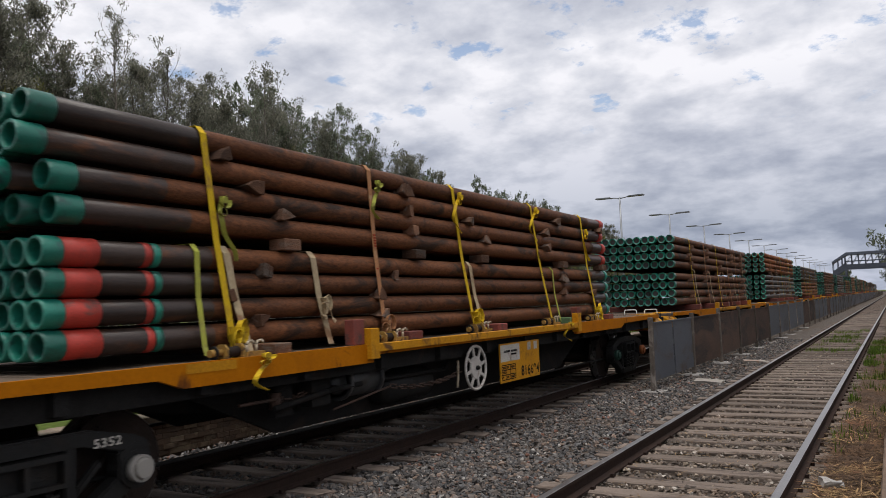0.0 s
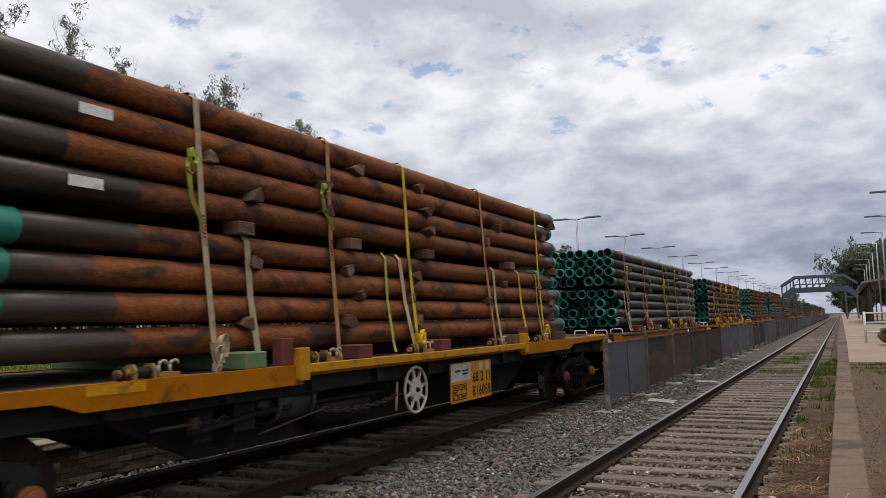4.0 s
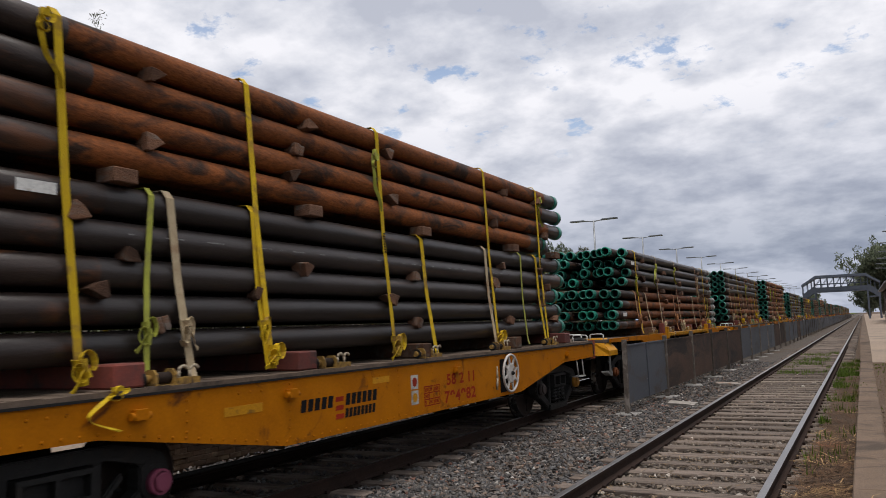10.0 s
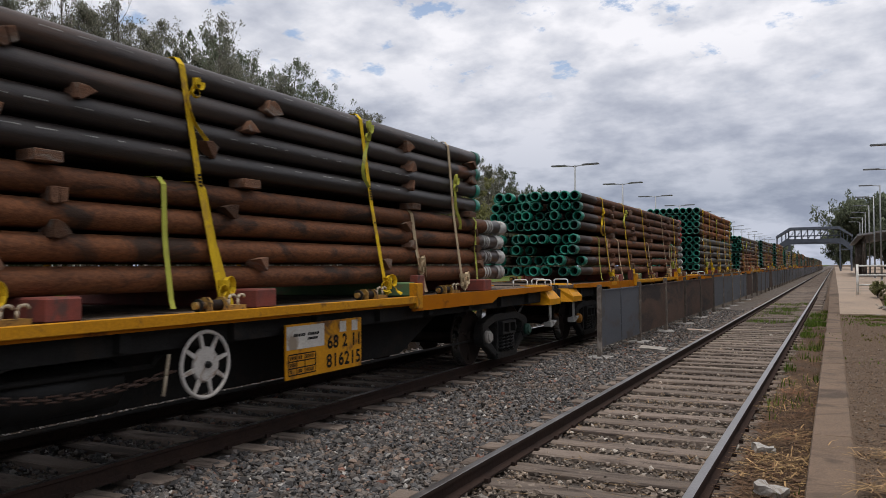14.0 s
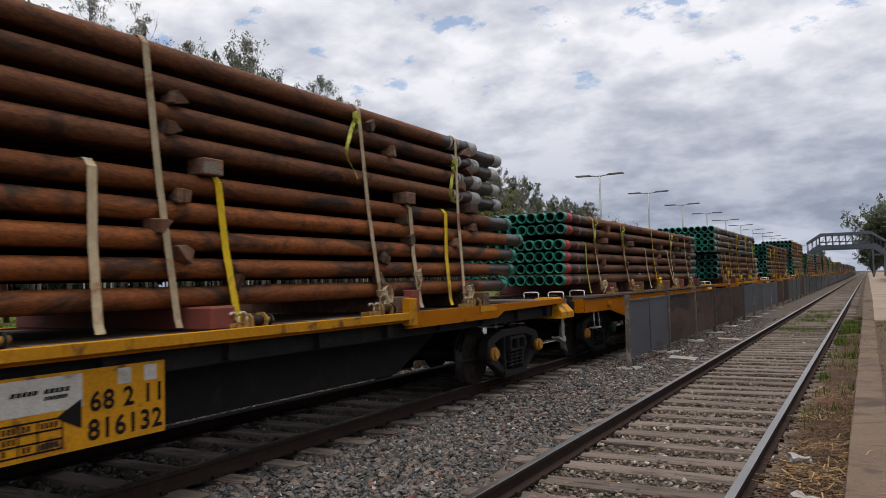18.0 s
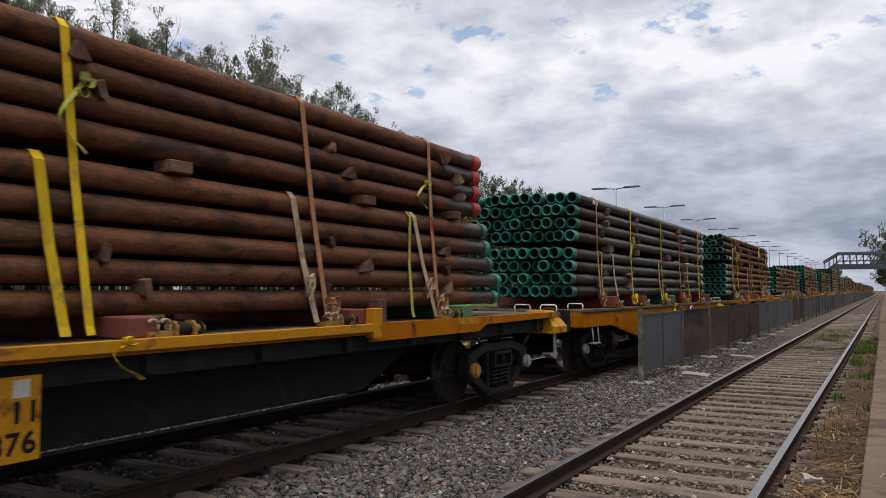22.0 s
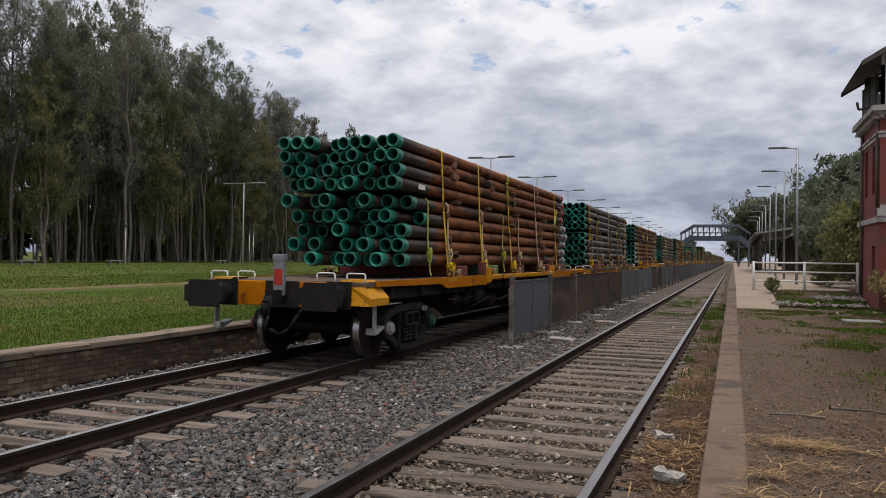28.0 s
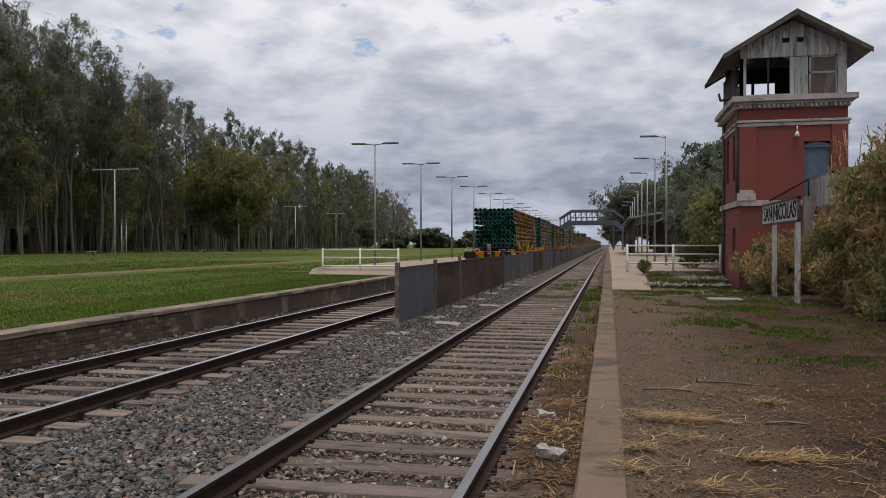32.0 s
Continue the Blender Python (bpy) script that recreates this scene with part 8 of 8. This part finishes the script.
coarse = [
    tree("eucalyptus_tree", 11, 33, 4.8, 0.18, "leaf", 38, 14, 0.34, TALL, 0.21, 0.0, 1.3),
    tree("eucalyptus_tree", 12, 35, 4.6, 0.22, "leaf3", 38, 13, 0.34, TALL, 0.21, 0.05, 1.4),
    tree("eucalyptus_tree", 13, 28, 4.6, 0.12, "leaf2", 34, 15, 0.34, LEAFY, 0.19, 0.0, 1.0, 0.4, 2),
]
for k, (x, y) in enumerate(((-82, 66), (-79, 72), (-84, 80), (-80, 90), (-86, 100), (-78, 108), (-81, 50))):
    kinds[k].matrix_basis = pose(x, y, ZF - 0.05)
for k, (x, y) in enumerate(((-92, 66), (-94, 120), (-90, 90))):
    coarse[k].matrix_basis = pose(x, y, ZF - 0.05)
rt = random.Random(42)


def wood_height(y):
    steps = ((-50, 1.14), (55, 1.10), (62, 0.93), (88, 0.95), (97, 1.10), (112, 1.02), (128, 0.88), (150, 0.83), (176, 0.86), (280, 0.80), (330, 0.62), (380, 0.42))
    for (y0, h0), (y1, h1) in zip(steps, steps[1:]):
        if y0 <= y < y1:
            return h0 + (h1 - h0) * (y - y0) / (y1 - y0)
    return 0.4


for row, x0 in enumerate((-78, -83.5, -90, -98)):
    y = 14.0 + row * 2
    while y < 372:
        if row > 2 and y > 150:
            break
        near_row = row < 2 and y < 135
        if near_row:
            k = rt.choice([0, 1, 1, 2, 3, 4, 6] if row == 0 else [0, 1, 2, 3, 4, 0, 3, 6, 5])
            if row == 0 and rt.random() < 0.22:
                k = 5
        src = kinds[k] if near_row else rt.choice(coarse)
        ob = copy_thing(src, pose(x0 + rt.uniform(-2.2, 2.2) - max(0, y - 120) * 0.06, y, ZF - 0.05, 0, 0, rt.uniform(0, 360)))
        ob.scale = [wood_height(y) * rt.uniform(0.86, 1.06)] * 3
        y += rt.uniform(3.2, 5.2) * (1 if row < 2 else 1.5) * (1 if y < 130 else 1.5)
# the dark depth of the wood
blobs = [(-107 + rt.uniform(-3, 3) - max(0, y - 120) * 0.06, y, rt.uniform(0.5, 17) * wood_height(y), 2.8, 2.3) for y in np.linspace(5, 372, 900)]
v, f = leaf_cloud(55, blobs, 28, 0.80, 0.2, 0.6)
tagged(put("wood_interior", raw_mesh("wood_interior", v, f, "leaf3"), None), "dark depth of a eucalyptus wood", "wood", kind="stuff")
bm = B()
for k in range(420):
    y = rt.uniform(8, 300)
    x = -81 - rt.uniform(0, 24) - max(0, y - 120) * 0.06
    hh = rt.uniform(12, 19) * wood_height(y)
    r0 = rt.uniform(0.09, 0.19)
    lean = Vector((rt.uniform(-0.5, 0.5), rt.uniform(-0.5, 0.5), 0))
    tube(bm, (x, y, 0.1), Vector((x, y, hh)) + lean, r0, r0 * 0.6, 5, False)
tagged(part("wood_trunks", bm, "bark", None), "thin pale trunks standing close in a wood", "trunks", kind="stuff")
# undergrowth along the edge of the wood
under = tree("shrub", 17, 5.5, 2.6, 0.06, "leaf3", 30, 30, 0.30, "dark undergrowth shrub below the trees", 0.10, 0.0, 0.8, 0.4, 2)
under.matrix_basis = pose(-84, 60, ZF - 0.05)
for k in range(40):
    y = 18 + k * 7.5 + rt.uniform(-2, 2)
    ob = copy_thing(under, pose(-95 + rt.uniform(-9, 6) - max(0, y - 120) * 0.06, y, ZF - 0.05, 0, 0, rt.uniform(0, 360)))
    ob.scale = [rt.uniform(0.6, 1.3)] * 3
broad = tree("broadleaf_tree", 21, 20, 8.5, 0.16, "leaf2", 110, 50, 0.30, "round yellow-green broadleaf tree before the wood", 0.5, 0.0, 0.7, 0.5, 3, 0.9)
broad.matrix_basis = pose(-72.5, 141, ZF - 0.05)
bare = tree("bare_tree", 22, 17, 6.5, 0.2, "leaf", 60, 3, 0.3, "nearly leafless tree at the end of the wood", 0.3, 0.6, 1.1)
bare.matrix_basis = pose(-66, 236, ZF)
bush = tree("small_tree", 23, 7, 3.4, 0.08, "leaf3", 40, 26, 0.34, "low dark green tree on the far grass", 0.2, 0.0, 0.8, 0.5)
bush.matrix_basis = pose(-68, 215, ZF)
for k in range(30):
    ob = copy_thing(bush, pose(-74 + k * 2.05 + rt.uniform(-2, 2), 258 + rt.uniform(-20, 40) + 5 * k, ZF - 0.9, 0, 0, rt.uniform(0, 360)))
    sc_ = rt.uniform(0.6, 1.25)
    ob.scale = (sc_ * rt.uniform(1.3, 2.0), sc_ * 1.4, sc_ * rt.uniform(0.7, 1.0))
# dark trees behind the station
st_tree = tree("station_tree", 31, 15, 6.2, 0.12, "leaf3", 90, 24, 0.30, "dense dark green tree behind the station", 0.45, 0.0, 0.8, 0.55, 3, 0.9)
st_tree.matrix_basis = pose(13.0, 75, 0.1)
st_tree.scale = (0.72, 0.72, 0.72)
for x, y, s in ((11.5, 62, 0.60), (12, 92, 0.85), (14, 110, 0.9), (10.2, 56, 0.50), (8.6, 47, 0.34)):
    ob = copy_thing(st_tree, pose(x, y, 0.1, 0, 0, rt.uniform(0, 360)))
    ob.scale = (s, s, s)
for x, y, s in ((8.2, 62, 0.42), (7.0, 70, 0.40), (7.6, 53, 0.34), (9.0, 40.5, 0.30)):
    ob = copy_thing(st_tree, pose(x, y, 0.1, 0, 0, rt.uniform(0, 360)))
    ob.scale = (s, s, s)
shrub = tree("shrub", 37, 3.6, 1.9, 0.03, "leaf2", 40, 60, 0.10, "rambling yellow-green shrub behind the railing", 0.05, 0.0, 0.7, 0.5, 3, 0.9)
shrub["group"] = "shrubs by the station"
shrub.matrix_basis = pose(4.9, 36.4, 0.5)
for x, y, s in ((6.4, 38.5, 0.9), (5.6, 42, 0.75), (3.6, 37.5, 0.35), (1.35, 31.6, 0.16), (6.6, 45, 0.9)):
    ob = copy_thing(shrub, pose(x, y, 0.45, 0, 0, rt.uniform(0, 360)))
    ob.scale = (s, s, s)
for x, y, s in ((4.5, 185, 1.0), (10, 192, 1.1), (16, 180, 1.1), (1.5, 235, 0.7), (22, 200, 1.2), (-16, 330, 0.6), (-24, 340, 0.6), (6, 300, 0.8)):
    ob = copy_thing(st_tree, pose(x, y, 0.1, 0, 0, rt.uniform(0, 360)))
    ob.scale = (s, s, s)

# far roofs beyond the grass
for x, y, wdt in ((-48, 330, 16), (-30, 345, 12)):
    hh = tagged(empty("far_house", pose(x, y, ZF)), "low pale house far beyond the grass", "house")
    bm = B()
    box(bm, 0, wdt, 0, 9, 0, 3.2)
    part("wall", bm, "whitep", hh)
    bm = B()
    prism(bm, [(-0.5, 3.2), (wdt / 2, 5.2), (wdt + 0.5, 3.2)], "y", -0.5, 9.5)
    part("roof", bm, "tin", hh)

# ---------------------------------------------------------------- vines over the wall by the name board
rv = random.Random(5)
blobs = []
for k in range(300):
    y = rv.uniform(10.0, 22.4)
    top = 2.9 + 0.26 * (24.3 - y) + 0.5 * noise.noise(Vector((y * 0.6, 3.0, 0)))
    top = min(top, 4.9) * (0.87 if y < 21.2 else 0.62)
    z = 0.15 + (top - 0.15) * rv.random() ** 0.8
    x = 5.85 + rv.uniform(-0.6, 0.9) + 0.10 * z
    s = rv.uniform(0.22, 0.55)
    blobs.append((x, y, z, s, s * rv.uniform(0.6, 1.2)))
for k in range(60):
    y = rv.uniform(24.8, 27.8)
    blobs.append((rv.uniform(4.7, 6.3) - 0.12 * (y - 24), y, rv.uniform(0.2, 1.3 + 0.2 * (y - 23) * rv.random()), 0.38, 0.38))
v, f = leaf_cloud(77, blobs, 230, 0.085, 0.5, 0.35)
tagged(put("vine_hedge", raw_mesh("vine_hedge", v, f, "vine")), "tangled brown and green vine hedge over a wall", "hedge", kind="stuff")
# dry stems standing out of the hedge
bm = B()
for k in range(26):
    y = rv.uniform(17, 25)
    p0 = Vector((6.2 + rv.uniform(-0.3, 0.5), y, 2.4))
    p1 = p0 + Vector((rv.uniform(-0.3, 0.3), rv.uniform(-0.3, 0.3), rv.uniform(1.0, 2.4)))
    bent(bm, [p0, p0.lerp(p1, 0.5) + Vector((0.06, 0.04, 0)), p1], 0.012, 4)
    for q in range(3):
        a0 = p0.lerp(p1, rv.uniform(0.5, 0.95))
        tube(bm, a0, a0 + Vector((rv.uniform(-0.2, 0.2), rv.uniform(-0.2, 0.2), rv.uniform(0.1, 0.4))), 0.008, 0.004, 3)
tagged(part("hedge_stems", bm, "straw", None), "thin dry stems rising from a hedge", "stems", kind="stuff")
gw = tagged(empty("garden_wall"), "orange brick wall with weathered grey boards above", "wall", kind="structure")
bm = B()
box(bm, 6.57, 6.75, 10, 27.95, 0.05, 2.84)
part("core", bm, "concrete", gw)
bm = B()
box(bm, 0.0, 0.03, -0.118, 0.118, -0.034, 0.034)
bevelled(bm, 0.004)
gb = mesh_of("brick", bm, "orange_brick")
for row in range(5, 17):
    for k in range(13):
        put("brick", gb, gw, pose(6.545, 24.35 + 0.25 * k + 0.125 * (row % 2), 1.50 + row * 0.079))
for k in range(34):
    bm = B()
    y = 19.0 + k * 0.26
    box(bm, 6.55, 6.585, y, y + 0.25, 2.85, 3.76 + rv.uniform(-0.04, 0.03))
    part("board", bm, "palewood", gw)
bm = B()
bent(bm, [(6.35, 27.2, 2.85), (6.35, 27.2, 3.75), (5.9, 27.9, 3.45), (5.3, 27.9, 3.1)], 0.022, 6)
part("handrail", bm, "black", gw, "black steel handrail")

# ---------------------------------------------------------------- grass, straw and litter
def blades(name, boxes, count, seed, h, w, m, label, lying=False, clump=0.0, category="grass", soft=False):
    r = np.random.RandomState(seed)
    areas = np.array([wt * (x1 - x0) * (y1 - y0) for x0, x1, y0, y1, z, wt in boxes])
    pick = r.choice(len(boxes), count, p=areas / areas.sum())
    verts, faces = [], []
    for b in pick:
        x0, x1, y0, y1, z, wt = boxes[b]
        xy = (r.uniform(x0, x1), r.uniform(y0, y1))
        if soft:
            xy = ((x0 + x1) / 2 + r.normal() * (x1 - x0) * 0.42, (y0 + y1) / 2 + r.normal() * (y1 - y0) * 0.42)
        c = np.array([*xy, soil_z(*xy) if z is None else z])
        if clump and noise.noise(Vector((c[0] * 0.8, c[1] * 0.8, seed))) + 0.45 * noise.noise(Vector((c[0] * 4, c[1] * 4, seed))) < clump - 0.25:
            continue
        a = r.rand() * 6.283
        hh = h * (0.4 + r.rand())
        d = np.array([math.cos(a), math.sin(a), 0])
        n = np.array([-d[1], d[0], 0]) * w * (0.6 + 0.8 * r.rand())
        if lying:
            tip = c + d * hh + np.array([0, 0, r.uniform(0.0, 0.22) * hh])
            base = c + np.array([0, 0, r.uniform(0.004, 0.014)])
        else:
            tip = c + d * hh * r.uniform(0.1, 0.6) + np.array([0, 0, hh])
            base = c
        k = len(verts)
        if lying:
            verts += [(base - n).tolist(), (base + n).tolist(), (tip + n).tolist(), (tip - n).tolist()]
            faces.append((k, k + 1, k + 2, k + 3))
        else:
            verts += [(base - n).tolist(), (base + n).tolist(), tip.tolist()]
            faces.append((k, k + 1, k + 2))
    return tagged(put(name, raw_mesh(name, verts, faces, m)), label, category, kind="stuff")


blades("platform_grass", [(-12, PX - 0.3, 7, 33, ZF - 0.03, 5), (-16, -12, 8, 36, ZF - 0.03, 2.4), (-21.5, -16, 8, 42, ZF - 0.03, 1.2), (-34, -24.5, 10, 46, ZF - 0.03, 0.5)], 120000, 1, 0.045, 0.009, "blade", "short green grass on the far platform")
GRASS_SPOTS = [(1.9, 3.0, 14.6, 15.8, None, 3.2), (2.5, 3.3, 12.7, 13.5, None, 3.4), (2.0, 2.9, 11.1, 11.9, None, 3.0), (1.4, 4.2, 24, 28.3, None, 2.6), (2.2, 4.6, 17.5, 21.5, None, 1.2),
               (1.2, 3.6, 13, 19, None, 0.45), (2.6, 5.2, 8, 16, None, 0.22), (0.9, 2.2, 19, 27, None, 0.6)]
blades("field_tufts", [(-36, -24.5, 8, 60, ZF - 0.03, 2.0), (-70, -36, 10, 110, ZF - 0.03, 0.6), (-21.5, -12, 34, 60, ZF - 0.03, 1.2), (-22, -13.6, 60, 120, ZF - 0.03, 0.6)], 70000, 31, 0.085, 0.026, "blade", "uneven tufts of mown grass on the field", clump=0.12)
blades("dirt_grass", GRASS_SPOTS, 56000, 2, 0.045, 0.013, "blade", "patchy grass on bare dirt", clump=0.36, soft=True)
blades("bank_grass", [(1.5, 4.2, 28.6, 32.6, 0.22, 1), (1.5, 4.2, 31.0, 32.8, 0.40, 1)], 9000, 12, 0.16, 0.009, "blade", "long grass on the bank by the platform", clump=0.25)
blades("track_grass", [(-2.6, -1.1, 26, 40, -0.2, 1.0), (-0.80, -0.25, 14, 34, -0.15, 2.5), (-0.8, -0.25, 4, 15, -0.15, 0.4)], 16000, 3, 0.13, 0.008, "blade", "weeds growing along the near track", clump=0.42)
blades("dry_straw", [(-0.74, -0.22, 2.2, 5.5, -0.138, 5.0), (-0.74, -0.22, 5.5, 9, -0.138, 2.5), (-0.74, -0.22, 9, 18, -0.138, 0.8)], 3200, 4, 0.20, 0.0050, "straw", "dry cut straw lying along the kerb", True, 0.05, "straw")
blades("dead_stalks", [(-0.76, -0.21, 2.2, 6.5, -0.140, 4.0), (-0.76, -0.21, 6.5, 12, -0.140, 2.5), (-0.74, -0.22, 12, 24, -0.138, 0.9)], 9000, 41, 0.15, 0.0058, "stalk", "brown dead stalks and leaves heaped along the kerb", True, -0.1, "litter")
blades("stray_straw", [(0.15, 4.5, 3.4, 9.5, None, 0.5), (0.15, 5, 9.5, 18, None, 0.12), (-2.6, -1.1, 3, 12, -0.17, 0.3)], 1500, 14, 0.14, 0.0026, "straw", "single dry straws on trodden dirt", True, 0.0, "straw")
blades("leaf_litter", [(0.15, 6, 3.4, 12, None, 2.2), (0.15, 6, 12, 26, None, 0.7), (-2.7, -1.0, 2.5, 14, -0.175, 0.8), (-0.75, -0.22, 2.2, 12, -0.135, 4)], 22000, 6, 0.020, 0.005, "litterleaf", "small dry leaves and chips on bare dirt", True, 0.0, "litter")


blades("soil_chips", [(0.15, 4.5, 3.2, 9, None, 3.0), (0.3, 5.8, 9, 24, None, 0.6)], 9000, 44, 0.045, 0.0042, "stalk", "dark bits of bark and stalk on bare soil", True, -0.05, "litter")


def straw_tuft(x, y, n, spread, seed, aim=None):
    """A handful of cut straw lying loosely on the dirt."""
    r = random.Random(seed)
    verts, faces = [], []
    for k in range(n):
        a = (aim + r.gauss(0, 0.8)) if aim is not None else r.uniform(0, 6.283)
        d = Vector((math.cos(a), math.sin(a), 0))
        c = Vector((r.gauss(0, spread), r.gauss(0, spread * 0.45), r.uniform(0.004, 0.05)))
        L = r.uniform(0.10, 0.34)
        nrm = Vector((-d.y, d.x, 0)) * r.uniform(0.002, 0.0045)
        e = c + d * L + Vector((0, 0, r.uniform(-0.03, 0.035)))
        m_ = (c + e) / 2 + Vector((-d.y, d.x, 0)) * r.uniform(-0.03, 0.03) + Vector((0, 0, 0.012))
        i = len(verts)
        verts += [c - nrm, c + nrm, m_ + nrm, m_ - nrm, e]
        faces += [(i, i + 1, i + 2, i + 3), (i + 3, i + 2, i + 4)]
    for v_ in verts:
        v_.z = max(0.003, v_.z)
    ob = put("straw_tuft", raw_mesh("straw_tuft", [tuple(v_) for v_ in verts], faces, "straw"), None, pose(x, y, soil_z(x, y) + 0.010))
    return tagged(ob, "handful of dry cut straw on dirt", "straw", group="straw on the dirt", kind="stuff")


for k, (x, y, n, sp, aim) in enumerate(((0.42, 7.1, 150, 0.20, 0.1), (0.62, 6.95, 120, 0.18, 0.2), (1.5, 7.9, 70, 0.06, None), (1.05, 5.82, 90, 0.16, 0.3), (1.3, 5.85, 70, 0.14, 0.4), (0.27, 5.95, 60, 0.07, None),
                                         (0.5, 6.3, 60, 0.14, None), (0.15, 5.4, 40, 0.08, None), (2.1, 5.6, 40, 0.12, 0.2), (2.3, 6.6, 30, 0.12, 0.4), (0.8, 8.3, 26, 0.2, 0.0), (1.9, 4.9, 50, 0.15, None), (0.6, 5.0, 60, 0.14, 0.2))):
    straw_tuft(x, y, n, sp, 60 + k, aim)
# a flat slab let into the ground, a fallen stick
bm = B()
box(bm, 2.65, 3.55, 22.1, 22.75, ZR - 0.02, ZR + 0.06)
bevelled(bm, 0.02)
tagged(part("ground_slab", bm, "concrete", None), "flat grey concrete slab lying in patchy grass", "slab")
for k, (x, y, a, L) in enumerate(((0.35, 8.4, 3, 0.5), (0.95, 9.0, -10, 0.7), (1.3, 7.0, 12, 0.35))):
    bm = B()
    bent(bm, [(0, 0, 0.015), (L * 0.5, 0.03, 0.02), (L, -0.02, 0.012)], 0.011, 5)
    tagged(part("stick", bm, "bark", None, "", pose(x, y, ZR + 0.005, 0, 0, a)), "thin dry stick lying on dirt", "stick")
stones("rubble_heap", [(1.2, 4.2, 28.0, 30.5, 0.22, 1), (2.6, 4.2, 29, 31.5, 0.38, 1.6), (1.0, 6.0, 22, 27, ZR, 0.05)], 700, 9, 0.075, "pale broken rubble by the railing", "rubble")
stones("loose_stones", [(0.2, 5.5, 3.4, 24, None, 0.7), (0.15, 1.4, 3.4, 16, None, 6), (-0.75, -0.25, 3, 20, -0.14, 2)], 7000, 10, 0.010, "small loose stones on the dirt", "stone_brown")
stones("dirt_clods", [(0.13, 3.6, 3.2, 8, None, 5), (0.13, 5.8, 8, 14, None, 2), (0.13, 5.8, 14, 24, None, 0.5)], 26000, 11, 0.0085, "crumbs of soil and grit on trodden dirt", "grit")
for k, (x, y, z, a) in enumerate(((-0.62, 7.95, -0.115, 20), (-0.46, 6.42, -0.085, -25))):
    bm = B()
    box(bm, -0.10, 0.10, -0.06, 0.06, -0.045, 0.045)
    bmesh.ops.subdivide_edges(bm, edges=bm.edges[:], cuts=3, use_grid_fill=True)
    for v_ in bm.verts:
        v_.co += 0.035 * Vector((noise.noise(v_.co * 14 + Vector((k, 0, 0))), noise.noise(v_.co * 14 + Vector((k, 5, 0))), noise.noise(v_.co * 14 + Vector((k, 0, 9)))))
    tagged(part("plastic_litter", bm, "plastic", None, "", pose(x, y, z, 6, 8, a)), "crumpled whitish plastic container lying on straw", "litter")
for k, (x, y, z, s) in enumerate(((-3.55, 17.2, -0.18, 0.3), (-3.4, 22.5, -0.18, 0.3))):
    bm = B()
    box(bm, -s, s, -s * 0.6, s * 0.6, -0.04, 0.04)
    bmesh.ops.subdivide_edges(bm, edges=bm.edges[:], cuts=2, use_grid_fill=True)
    for v_ in bm.verts:
        v_.co += 0.05 * Vector((noise.noise(v_.co * 5 + Vector((k, 0, 0))), noise.noise(v_.co * 5 + Vector((k, 5, 0))), 0.3 * noise.noise(v_.co * 9)))
    tagged(part("broken_slab", bm, "rubble", None, "", pose(x, y, z, 4, 3, 25 * k)), "pale broken slab on ballast", "slab")

motions()
